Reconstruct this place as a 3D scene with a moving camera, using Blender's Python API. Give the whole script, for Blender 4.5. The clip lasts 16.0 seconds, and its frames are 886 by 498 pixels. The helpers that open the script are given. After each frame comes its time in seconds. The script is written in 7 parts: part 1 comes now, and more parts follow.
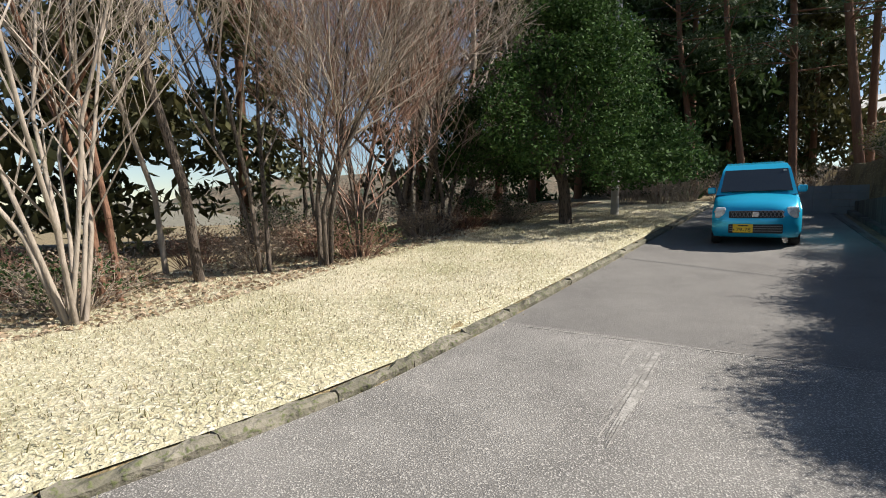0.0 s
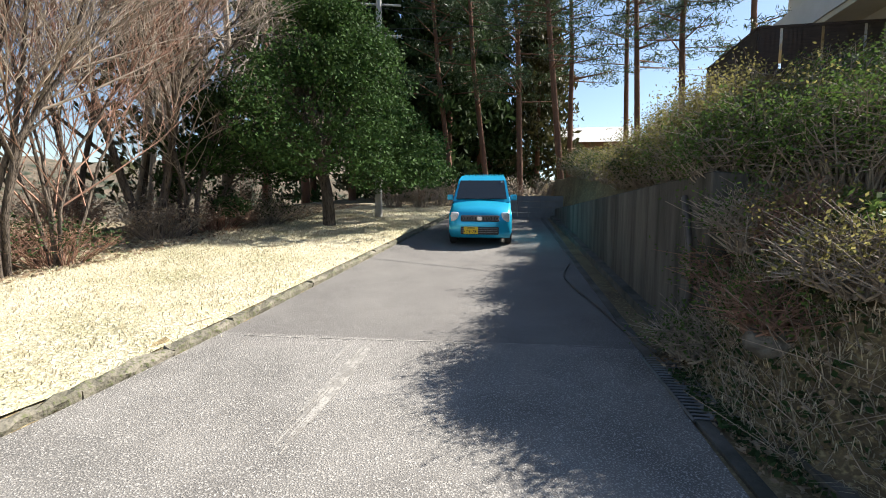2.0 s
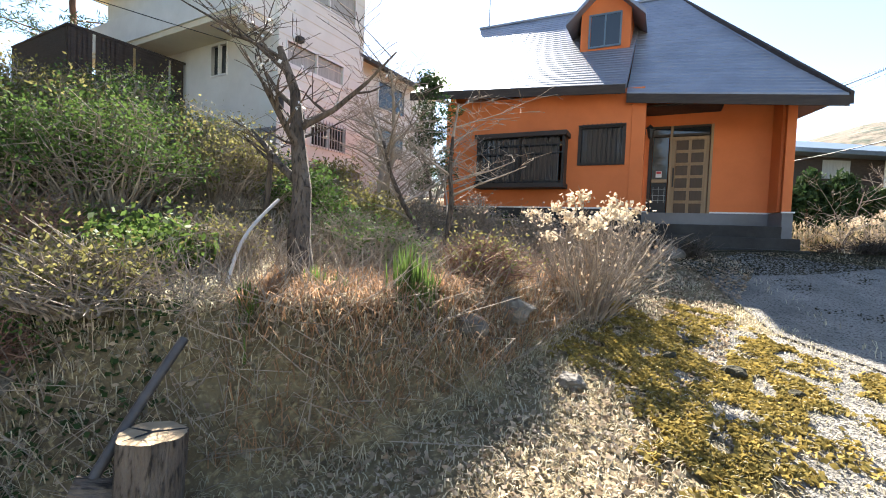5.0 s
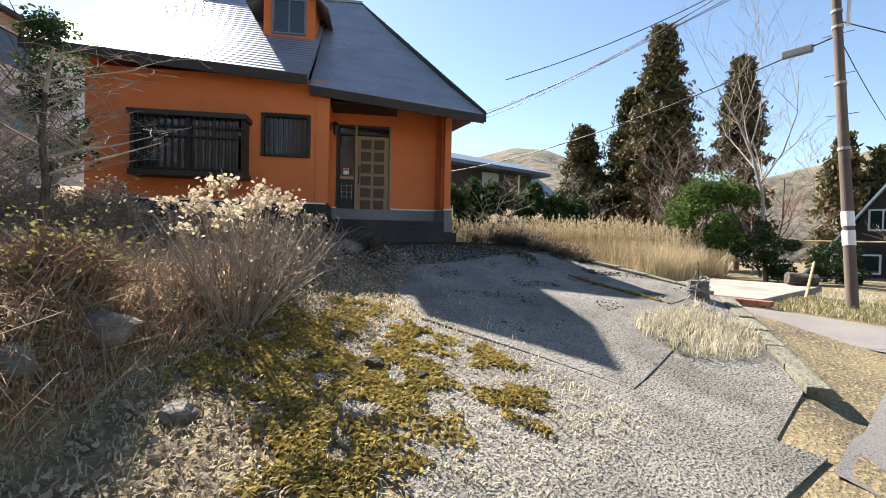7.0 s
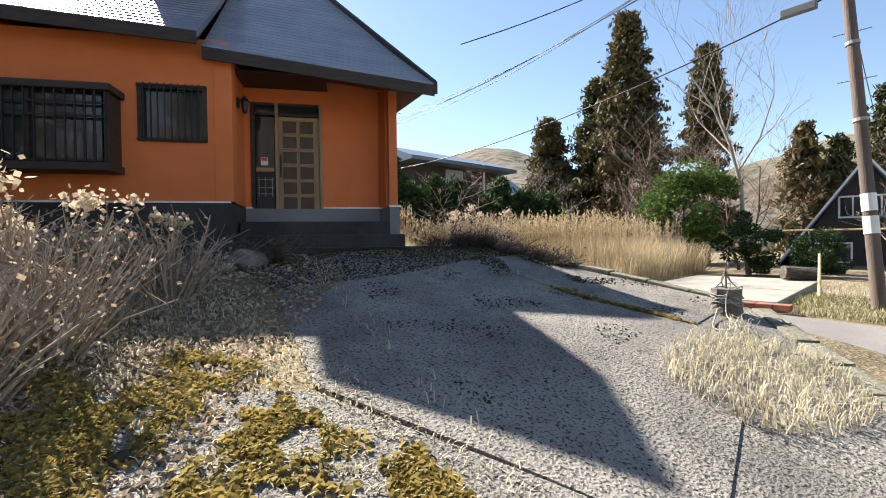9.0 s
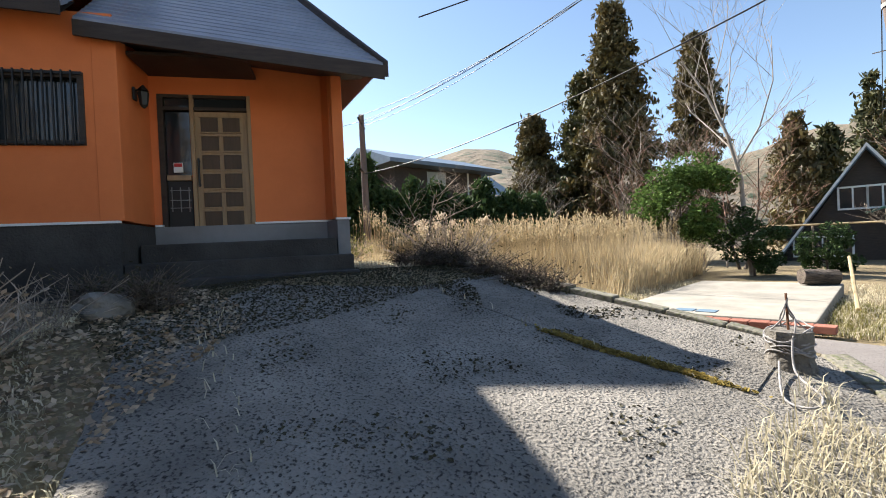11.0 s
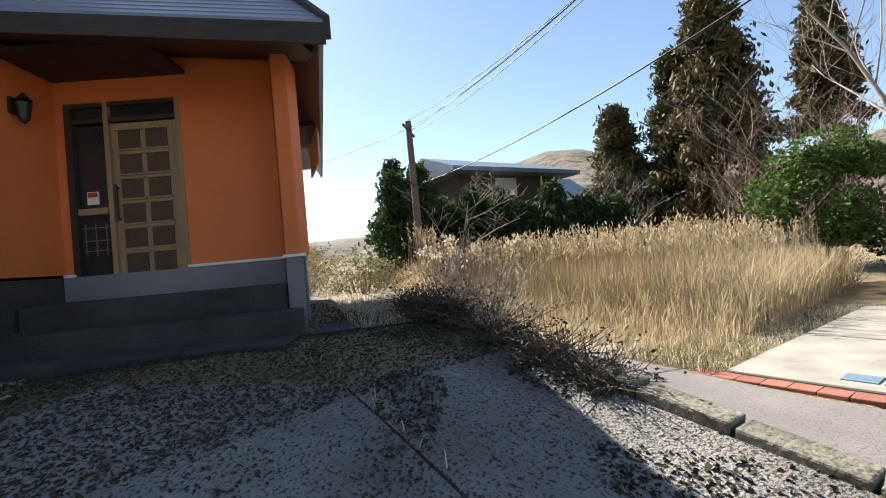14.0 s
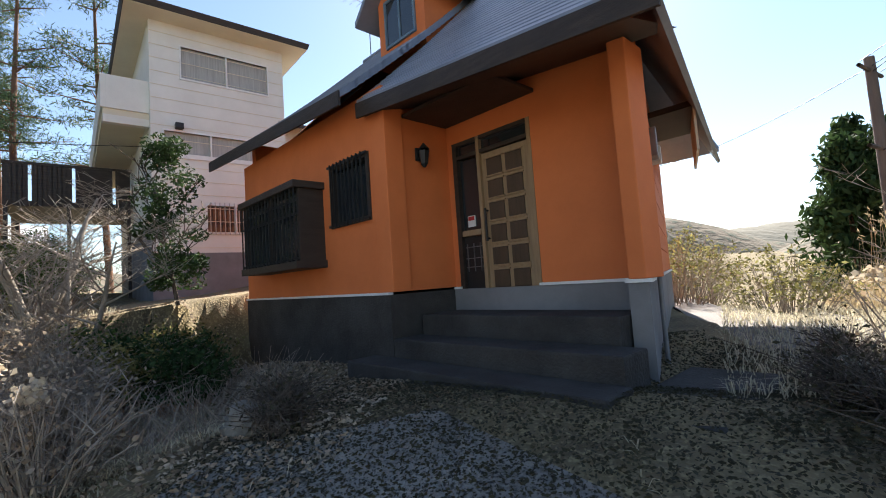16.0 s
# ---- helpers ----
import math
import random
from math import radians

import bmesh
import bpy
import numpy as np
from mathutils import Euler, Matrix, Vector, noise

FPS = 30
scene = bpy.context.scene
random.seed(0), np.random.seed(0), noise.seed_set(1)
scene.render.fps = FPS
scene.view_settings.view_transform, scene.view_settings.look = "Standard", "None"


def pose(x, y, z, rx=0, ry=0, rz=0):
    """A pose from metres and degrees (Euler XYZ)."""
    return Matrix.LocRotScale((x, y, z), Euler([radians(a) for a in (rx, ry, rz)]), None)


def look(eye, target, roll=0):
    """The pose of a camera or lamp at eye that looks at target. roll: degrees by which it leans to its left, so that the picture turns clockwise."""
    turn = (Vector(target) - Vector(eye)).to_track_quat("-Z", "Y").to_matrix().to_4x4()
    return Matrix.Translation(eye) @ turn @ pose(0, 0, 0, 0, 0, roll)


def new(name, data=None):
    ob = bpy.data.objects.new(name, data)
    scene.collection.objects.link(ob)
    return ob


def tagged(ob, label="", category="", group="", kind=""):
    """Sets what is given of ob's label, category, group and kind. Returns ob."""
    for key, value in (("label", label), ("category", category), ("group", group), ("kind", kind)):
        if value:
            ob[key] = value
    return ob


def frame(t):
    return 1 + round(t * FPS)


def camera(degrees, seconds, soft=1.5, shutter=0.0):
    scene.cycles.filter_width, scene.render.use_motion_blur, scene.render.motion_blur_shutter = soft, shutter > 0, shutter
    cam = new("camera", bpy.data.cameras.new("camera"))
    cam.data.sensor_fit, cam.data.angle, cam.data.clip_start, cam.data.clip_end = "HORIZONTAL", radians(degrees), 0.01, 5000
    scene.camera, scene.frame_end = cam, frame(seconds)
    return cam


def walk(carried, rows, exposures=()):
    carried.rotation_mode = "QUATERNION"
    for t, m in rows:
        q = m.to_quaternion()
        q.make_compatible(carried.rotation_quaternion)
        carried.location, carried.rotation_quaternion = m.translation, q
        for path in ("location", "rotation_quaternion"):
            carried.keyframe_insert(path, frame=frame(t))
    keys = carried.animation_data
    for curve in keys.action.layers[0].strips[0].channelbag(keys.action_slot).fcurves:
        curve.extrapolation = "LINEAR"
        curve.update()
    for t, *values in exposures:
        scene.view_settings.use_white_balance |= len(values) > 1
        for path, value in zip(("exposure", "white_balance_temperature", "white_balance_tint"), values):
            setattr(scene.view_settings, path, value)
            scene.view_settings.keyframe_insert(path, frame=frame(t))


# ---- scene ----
PATH = [
    (0.0, -0.063, -0.006, 1.543, 85.06, 0.69, 1.27),
    (0.5, 0.147, 0.086, 1.531, 85.01, 0.30, -4.15),
    (1.0, 0.335, 0.084, 1.539, 85.02, 0.10, -9.51),
    (1.5, 0.516, -0.028, 1.557, 85.03, 0.02, -15.71),
    (2.0, 0.693, -0.142, 1.565, 85.10, -0.47, -24.84),
    (2.5, 0.799, -0.371, 1.629, 85.16, -0.98, -36.91),
    (3.0, 0.867, -0.376, 1.633, 85.42, -1.75, -50.65),
    (3.5, 1.063, -0.405, 1.665, 85.65, -2.07, -65.60),
    (4.0, 1.070, -0.500, 1.680, 86.38, -2.36, -77.26),
    (4.5, 1.005, -0.516, 1.699, 87.01, -2.52, -85.82),
    (5.0, 1.146, -0.698, 1.663, 87.88, -2.37, -96.01),
    (7.5, 1.586, -1.830, 1.588, 88.98, -0.53, -133.10),
    (8.0, 2.015, -2.228, 1.547, 89.03, -0.04, -133.59),
    (8.5, 2.347, -2.665, 1.592, 89.13, 0.40, -134.02),
    (11.0, 3.410, -4.415, 1.861, 89.45, 2.67, -135.49),
    (11.5, 3.514, -4.802, 1.911, 89.54, 3.08, -138.57),
    (12.0, 3.740, -5.245, 1.854, 89.50, 3.35, -141.84),
    (12.5, 3.876, -5.610, 1.947, 89.44, 3.83, -144.53),
    (13.0, 4.021, -6.023, 2.009, 89.58, 4.23, -144.72),
    (13.5, 4.299, -6.335, 2.092, 89.72, 4.47, -140.40),
    (14.0, 4.413, -6.701, 2.141, 91.19, 5.12, -124.50),
    (14.5, 4.381, -6.937, 2.243, 92.64, 4.78, -105.63),
    (15.0, 4.649, -7.032, 2.249, 93.52, 4.22, -91.85),
    (15.5, 4.812, -7.161, 2.318, 94.03, 3.86, -82.31),
    (16.0, 5.000, -7.436, 2.415, 93.97, 3.92, -75.22),
]
cam = camera(89.0, 16.0, soft=1.0)
walk(cam, [(t, pose(x, y, z, rx, ry, rz)) for t, x, y, z, rx, ry, rz in PATH],
     exposures=[(0.0, 0.9), (1.5, 1.15), (2.5, 1.9), (3.5, 2.75), (4.0, 2.8), (4.5, 2.75), (5.0, 2.45), (7.5, 1.75), (8.5, 1.75), (11.0, 1.75), (13.0, 1.6), (14.5, 1.65), (16.0, 1.85)])

# ---- world and sun ----
SUN_AZ, SUN_EL = 90.5, 41.8          # degrees, clockwise from +y
world = bpy.data.worlds.new("world")
scene.world = world
world.use_nodes = True
wn = world.node_tree
sky = wn.nodes.new("ShaderNodeTexSky")
sky.sky_type, sky.sun_disc = "NISHITA", False
sky.sun_elevation, sky.sun_rotation = radians(SUN_EL), radians(SUN_AZ)
sky.air_density, sky.dust_density = 1.0, 0.25
wn.links.new(sky.outputs[0], wn.nodes["Background"].inputs[0])
wn.nodes["Background"].inputs[1].default_value = 0.065
sun_data = bpy.data.lights.new("sun", "SUN")
sun_data.energy, sun_data.angle, sun_data.color = 5.0, radians(0.5), (1.0, 0.94, 0.85)
sun = new("sun", sun_data)
sdir = Vector((math.sin(radians(SUN_AZ)) * math.cos(radians(SUN_EL)), math.cos(radians(SUN_AZ)) * math.cos(radians(SUN_EL)), math.sin(radians(SUN_EL))))
sun.matrix_world = look(sdir * 60, (0, 0, 0))
rng = np.random.default_rng(7)


# ---- materials ----
def material(name, c1, c2=None, scale=4.0, rough=0.8, metal=0.0, bump=0.2, fine=None, c3=None, patch=0.6, detail=8.0, spec=0.4, rand=0.0, island=0.0, stretch=(1, 1, 1), trans=0.0, bdist=0.02):
    """A surface with broad patches between c1 and c2, fine grain of c3, relief, and some variation per piece."""
    m = bpy.data.materials.new(name)
    m.use_nodes = True
    nt = m.node_tree
    N, L = nt.nodes, nt.links
    b = N["Principled BSDF"]
    c2 = c2 or tuple(v * 0.75 for v in c1)
    tc = N.new("ShaderNodeTexCoord")
    mp = N.new("ShaderNodeMapping")
    mp.inputs["Scale"].default_value = stretch
    L.new(tc.outputs["Object"], mp.inputs[0])
    n1 = N.new("ShaderNodeTexNoise")
    n1.inputs["Scale"].default_value, n1.inputs["Detail"].default_value, n1.inputs["Roughness"].default_value = scale, detail, 0.65
    L.new(mp.outputs[0], n1.inputs[0])
    ramp = N.new("ShaderNodeValToRGB")
    ramp.color_ramp.elements[0].position, ramp.color_ramp.elements[1].position = 0.5 - 0.25 * patch, 0.5 + 0.25 * patch
    ramp.color_ramp.elements[0].color, ramp.color_ramp.elements[1].color = (*c1, 1), (*c2, 1)
    L.new(n1.outputs[0], ramp.inputs[0])
    out = ramp.outputs[0]
    n2 = N.new("ShaderNodeTexNoise")
    n2.inputs["Scale"].default_value, n2.inputs["Detail"].default_value = fine or scale * 14, 4.0
    L.new(mp.outputs[0], n2.inputs[0])
    if c3:
        r2 = N.new("ShaderNodeValToRGB")
        r2.color_ramp.elements[0].position, r2.color_ramp.elements[1].position = 0.52, 0.66
        r2.color_ramp.elements[0].color, r2.color_ramp.elements[1].color = (0, 0, 0, 1), (1, 1, 1, 1)
        L.new(n2.outputs[0], r2.inputs[0])
        mx = N.new("ShaderNodeMix")
        mx.data_type = "RGBA"
        L.new(r2.outputs[0], mx.inputs[0])
        L.new(out, mx.inputs[6])
        mx.inputs[7].default_value = (*c3, 1)
        out = mx.outputs[2]
    if rand or island:
        hs = N.new("ShaderNodeHueSaturation")
        rnd = N.new("ShaderNodeObjectInfo").outputs["Random"] if rand else N.new("ShaderNodeNewGeometry").outputs["Random Per Island"]
        mr = N.new("ShaderNodeMapRange")
        k = rand or island
        mr.inputs[3].default_value, mr.inputs[4].default_value = 1 - k, 1 + k
        L.new(rnd, mr.inputs[0])
        L.new(mr.outputs[0], hs.inputs["Value"])
        L.new(out, hs.inputs["Color"])
        out = hs.outputs[0]
    L.new(out, b.inputs["Base Color"])
    b.inputs["Roughness"].default_value, b.inputs["Metallic"].default_value = rough, metal
    b.inputs["Specular IOR Level"].default_value = spec
    if trans:
        b.inputs["Subsurface Weight"].default_value = 0.0
        tr = N.new("ShaderNodeBsdfTranslucent")
        L.new(out, tr.inputs[0])
        ms = N.new("ShaderNodeMixShader")
        ms.inputs[0].default_value = trans
        L.new(b.outputs[0], ms.inputs[1])
        L.new(tr.outputs[0], ms.inputs[2])
        L.new(ms.outputs[0], N["Material Output"].inputs[0])
    if bump:
        bp = N.new("ShaderNodeBump")
        bp.inputs["Strength"].default_value, bp.inputs["Distance"].default_value = bump, bdist
        L.new(n2.outputs[0], bp.inputs["Height"])
        L.new(bp.outputs[0], b.inputs["Normal"])
    return m


def glass(name, tint=(0.02, 0.025, 0.03)):
    m = bpy.data.materials.new(name)
    m.use_nodes = True
    b = m.node_tree.nodes["Principled BSDF"]
    b.inputs["Base Color"].default_value = (*tint, 1)
    b.inputs["Roughness"].default_value = 0.04
    b.inputs["Specular IOR Level"].default_value = 0.8
    return m


M = {}
M["soil"] = material("soil", (0.10, 0.075, 0.045), (0.22, 0.17, 0.09), 1.2, 0.95, bump=0.8, c3=(0.30, 0.24, 0.13), fine=30, bdist=0.03)
M["asphalt"] = material("asphalt", (0.12, 0.114, 0.107), (0.215, 0.204, 0.19), 0.9, 0.9, bump=1.0, c3=(0.42, 0.40, 0.37), fine=85, bdist=0.012)
M["scrape"] = material("scrape", (0.34, 0.325, 0.30), (0.20, 0.19, 0.175), 9.0, 0.9, bump=0.5, c3=(0.16, 0.15, 0.14), fine=60, patch=0.3, bdist=0.004)
M["asphalt_old"] = material("asphalt_old", (0.105, 0.098, 0.092), (0.155, 0.147, 0.136), 0.9, 0.9, bump=0.9, c3=(0.25, 0.24, 0.23), fine=100, bdist=0.006)
M["lane"] = material("lane", (0.17, 0.15, 0.14), (0.22, 0.20, 0.185), 0.9, 0.9, bump=0.8, c3=(0.07, 0.065, 0.06), fine=80, bdist=0.005)
M["apron"] = material("apron", (0.29, 0.265, 0.23), (0.145, 0.133, 0.116), 1.1, 0.92, bump=1.0, c3=(0.022, 0.02, 0.018), fine=52, bdist=0.03)
M["slab"] = material("slab", (0.32, 0.295, 0.25), (0.21, 0.195, 0.165), 1.5, 0.9, bump=0.3, fine=70, bdist=0.004)
M["kerb"] = material("kerb", (0.22, 0.20, 0.16), (0.09, 0.085, 0.06), 3.0, 0.95, bump=1.0, c3=(0.10, 0.11, 0.05), fine=26, bdist=0.02, rand=0.12)
M["wallconc"] = material("wallconc", (0.13, 0.12, 0.105), (0.04, 0.037, 0.032), 1.6, 0.93, bump=0.5, fine=30, stretch=(2.5, 2.5, 0.25), bdist=0.01)
M["drainconc"] = material("drainconc", (0.14, 0.13, 0.115), (0.05, 0.05, 0.04), 2.5, 0.95, bump=0.6, fine=40)
M["steel"] = material("steel", (0.30, 0.31, 0.32), (0.20, 0.20, 0.20), 6, 0.5, metal=0.9, bump=0.1)
M["rust"] = material("rust", (0.22, 0.10, 0.05), (0.12, 0.06, 0.04), 6, 0.8, metal=0.3, bump=0.3)
M["orange"] = material("orange", (0.66, 0.185, 0.055), (0.58, 0.155, 0.045), 1.4, 0.72, bump=0.35, fine=90, bdist=0.004)
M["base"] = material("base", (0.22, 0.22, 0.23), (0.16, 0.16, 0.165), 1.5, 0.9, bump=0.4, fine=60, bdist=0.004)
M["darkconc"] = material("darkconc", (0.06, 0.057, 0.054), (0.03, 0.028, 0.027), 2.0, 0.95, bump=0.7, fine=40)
M["roofmetal"] = material("roofmetal", (0.27, 0.285, 0.33), (0.20, 0.215, 0.255), 1.3, 0.44, metal=0.45, bump=0.1, fine=40, rand=0.06, spec=0.5)
M["darkwood"] = material("darkwood", (0.028, 0.02, 0.016), (0.05, 0.036, 0.028), 3, 0.6, bump=0.3, stretch=(1, 1, 6))
M["doorwood"] = material("doorwood", (0.34, 0.23, 0.13), (0.26, 0.17, 0.095), 3, 0.55, bump=0.25, stretch=(6, 6, 0.6))
M["doorpanel"] = material("doorpanel", (0.085, 0.052, 0.03), (0.06, 0.038, 0.022), 4, 0.5, bump=0.25, stretch=(6, 6, 0.6))
M["white"] = material("white", (0.72, 0.71, 0.67), (0.62, 0.61, 0.57), 0.8, 0.7, bump=0.15, fine=20, rand=0.03)
M["cream"] = material("cream", (0.68, 0.62, 0.48), (0.60, 0.54, 0.42), 0.8, 0.75, bump=0.15, fine=30)
M["trim"] = material("trim", (0.75, 0.75, 0.74), (0.65, 0.65, 0.63), 3, 0.5, bump=0.05)
M["glass"] = glass("glass")
M["curtain"] = material("curtain", (0.42, 0.43, 0.42), (0.30, 0.31, 0.30), 4, 0.9, bump=0.2, stretch=(8, 8, 0.3))
M["black"] = material("black", (0.012, 0.012, 0.013), (0.02, 0.02, 0.02), 5, 0.5, bump=0.1)
M["rubber"] = material("rubber", (0.015, 0.015, 0.016), (0.03, 0.03, 0.03), 20, 0.8, bump=0.3)
M["carblue"] = material("carblue", (0.02, 0.42, 0.66), (0.02, 0.39, 0.63), 2, 0.2, metal=0.35, bump=0.0, spec=0.7)
M["chrome"] = material("chrome", (0.75, 0.76, 0.78), (0.6, 0.6, 0.62), 10, 0.15, metal=1.0, bump=0.0)
M["lampglass"] = material("lampglass", (0.72, 0.76, 0.78), (0.45, 0.48, 0.5), 18, 0.12, metal=0.35, bump=0.2)
M["yellow"] = material("yellow", (0.75, 0.52, 0.03), (0.70, 0.48, 0.03), 6, 0.5, bump=0.0)
M["amber"] = material("amber", (0.8, 0.25, 0.03), None, 6, 0.3, bump=0.0)
M["bark"] = material("bark", (0.18, 0.145, 0.115), (0.06, 0.046, 0.036), 7, 0.95, bump=1.0, fine=45, stretch=(1, 1, 0.22), c3=(0.03, 0.024, 0.02), bdist=0.05)
M["barkpale"] = material("barkpale", (0.36, 0.31, 0.26), (0.20, 0.165, 0.13), 5, 0.9, bump=0.7, fine=40, stretch=(1, 1, 0.3), bdist=0.02)
M["barkred"] = material("barkred", (0.20, 0.105, 0.065), (0.11, 0.06, 0.04), 4, 0.95, bump=1.0, fine=30, stretch=(1, 1, 0.25), bdist=0.03)
M["twig"] = material("twig", (0.36, 0.30, 0.24), (0.20, 0.16, 0.125), 6, 0.9, bump=0.0, island=0.3)
M["twigred"] = material("twigred", (0.30, 0.17, 0.12), (0.20, 0.12, 0.09), 6, 0.9, bump=0.0, island=0.3)
M["cutwood"] = material("cutwood", (0.42, 0.31, 0.19), (0.28, 0.20, 0.12), 6, 0.9, bump=0.5, fine=60)
M["leaf"] = material("leaf", (0.07, 0.12, 0.032), (0.09, 0.14, 0.035), 2, 0.8, bump=0.0, island=0.45, trans=0.3, spec=0.1)
M["leafholly"] = material("leafholly", (0.035, 0.075, 0.02), (0.055, 0.10, 0.028), 2, 0.75, bump=0.0, island=0.5, trans=0.2, spec=0.12)
M["leafdark"] = material("leafdark", (0.028, 0.055, 0.018), (0.05, 0.08, 0.028), 2, 0.75, bump=0.0, island=0.4, trans=0.25, spec=0.15)
M["leafyellow"] = material("leafyellow", (0.24, 0.21, 0.075), (0.13, 0.13, 0.05), 2, 0.8, bump=0.0, island=0.45, trans=0.4, spec=0.15)
M["leafbright"] = material("leafbright", (0.12, 0.18, 0.045), (0.08, 0.13, 0.03), 2, 0.65, bump=0.0, island=0.4, trans=0.4, spec=0.2)
M["cedar"] = material("cedar", (0.045, 0.055, 0.02), (0.085, 0.075, 0.025), 0.5, 0.7, bump=0.0, island=0.4, trans=0.15)
M["cedarbrown"] = material("cedarbrown", (0.12, 0.085, 0.03), (0.075, 0.07, 0.025), 0.5, 0.7, bump=0.0, island=0.4, trans=0.15)
M["pine"] = material("pine", (0.05, 0.085, 0.035), (0.075, 0.115, 0.05), 1, 0.6, bump=0.0, island=0.4, trans=0.15)
M["drygrass"] = material("drygrass", (0.58, 0.52, 0.385), (0.42, 0.37, 0.25), 1.2, 0.85, bump=0.0, island=0.4, trans=0.45)
M["lawn"] = material("lawn", (0.50, 0.455, 0.33), (0.31, 0.295, 0.17), 0.6, 0.95, bump=1.0, c3=(0.66, 0.61, 0.48), fine=24, bdist=0.04)
M["reed"] = material("reed", (0.52, 0.42, 0.26), (0.40, 0.31, 0.18), 0.8, 0.8, bump=0.0, island=0.35, trans=0.3)
M["reedred"] = material("reedred", (0.42, 0.25, 0.14), (0.30, 0.18, 0.10), 0.8, 0.85, bump=0.0, island=0.4, trans=0.45)
M["deadleaf"] = material("deadleaf", (0.26, 0.18, 0.11), (0.46, 0.38, 0.29), 3, 0.9, bump=0.0, island=0.5, trans=0.35)
M["bloom"] = material("bloom", (0.62, 0.52, 0.38), (0.50, 0.40, 0.28), 3, 0.9, bump=0.0, island=0.25, trans=0.3)
M["moss"] = material("moss", (0.36, 0.265, 0.075), (0.18, 0.145, 0.05), 6, 0.95, bump=0.0, fine=50, island=0.4, trans=0.35, spec=0.1)
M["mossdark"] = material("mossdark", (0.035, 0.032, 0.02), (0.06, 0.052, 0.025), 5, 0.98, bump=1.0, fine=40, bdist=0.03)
M["stone"] = material("stone", (0.20, 0.18, 0.155), (0.10, 0.09, 0.075), 4, 0.95, bump=1.0, fine=22, bdist=0.03, rand=0.15)
M["pole"] = material("pole", (0.155, 0.115, 0.095), (0.10, 0.075, 0.062), 2, 0.85, bump=0.4, stretch=(2, 2, 0.3))
M["polegrey"] = material("polegrey", (0.42, 0.41, 0.39), (0.33, 0.32, 0.30), 2, 0.85, bump=0.2)
M["rope"] = material("rope", (0.34, 0.32, 0.31), (0.17, 0.16, 0.155), 18, 0.9, bump=0.8, fine=90, bdist=0.006)
M["pipe"] = material("pipe", (0.05, 0.045, 0.045), (0.10, 0.09, 0.085), 4, 0.45, bump=0.2)
M["pipewhite"] = material("pipewhite", (0.55, 0.52, 0.50), (0.42, 0.38, 0.35), 4, 0.6, bump=0.2)
M["brick"] = material("brick", (0.30, 0.115, 0.075), (0.22, 0.085, 0.06), 6, 0.9, bump=0.5, rand=0.15)
M["greenroof"] = material("greenroof", (0.05, 0.16, 0.12), (0.04, 0.12, 0.10), 3, 0.45, metal=0.2, bump=0.1)
M["greyroof"] = material("greyroof", (0.16, 0.20, 0.24), (0.12, 0.15, 0.19), 2, 0.4, metal=0.3, bump=0.1)
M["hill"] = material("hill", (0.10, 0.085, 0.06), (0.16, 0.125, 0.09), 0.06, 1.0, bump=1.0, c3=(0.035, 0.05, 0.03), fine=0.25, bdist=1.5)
# far hills: distance haze is mixed into this paler, greyer colour
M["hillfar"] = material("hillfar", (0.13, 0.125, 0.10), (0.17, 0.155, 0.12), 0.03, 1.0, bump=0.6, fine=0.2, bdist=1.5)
M["red"] = material("red", (0.5, 0.03, 0.03), None, 5, 0.5, bump=0.0)
M["bluepanel"] = material("bluepanel", (0.10, 0.16, 0.22), (0.14, 0.20, 0.26), 5, 0.6, bump=0.1)
M["insulator"] = material("insulator", (0.45, 0.45, 0.44), None, 5, 0.3, bump=0.0)


# ---- mesh helpers ----
def mesh_object(name, verts, faces, mat, parent=None, label="", smooth=False):
    me = bpy.data.meshes.new(name)
    me.from_pydata([tuple(map(float, v)) for v in verts] if not isinstance(verts, np.ndarray) else verts.tolist(), [], faces if not isinstance(faces, np.ndarray) else faces.tolist())
    me.materials.append(mat)
    if smooth:
        me.polygons.foreach_set("use_smooth", [True] * len(me.polygons))
    me.update()
    ob = new(name, me)
    if parent:
        ob.parent = parent
    return tagged(ob, label)


def part(name, bm, mat, parent=None, label="", smooth=False):
    me = bpy.data.meshes.new(name)
    bm.to_mesh(me)
    bm.free()
    me.materials.append(mat)
    if smooth:
        me.polygons.foreach_set("use_smooth", [True] * len(me.polygons))
    ob = new(name, me)
    if parent:
        ob.parent = parent
    return tagged(ob, label)


def thing(name, m, label, category, group="", kind=""):
    ob = new(name)
    ob.matrix_basis = m
    return tagged(ob, label, category, group, kind)


def add_box(bm, x0, x1, y0, y1, z0, z1, bevel=0.0):
    g = bmesh.ops.create_cube(bm, size=1)["verts"]
    for v in g:
        v.co = Vector(((x0 + x1) / 2 + v.co.x * (x1 - x0), (y0 + y1) / 2 + v.co.y * (y1 - y0), (z0 + z1) / 2 + v.co.z * (z1 - z0)))
    if bevel:
        es = list({e for v in g for e in v.link_edges})
        bmesh.ops.bevel(bm, geom=es, offset=bevel, segments=2, profile=0.6, affect="EDGES")
    return bm


def box(name, x0, x1, y0, y1, z0, z1, mat, parent=None, label="", bevel=0.0):
    return part(name, add_box(bmesh.new(), x0, x1, y0, y1, z0, z1, bevel), mat, parent, label)


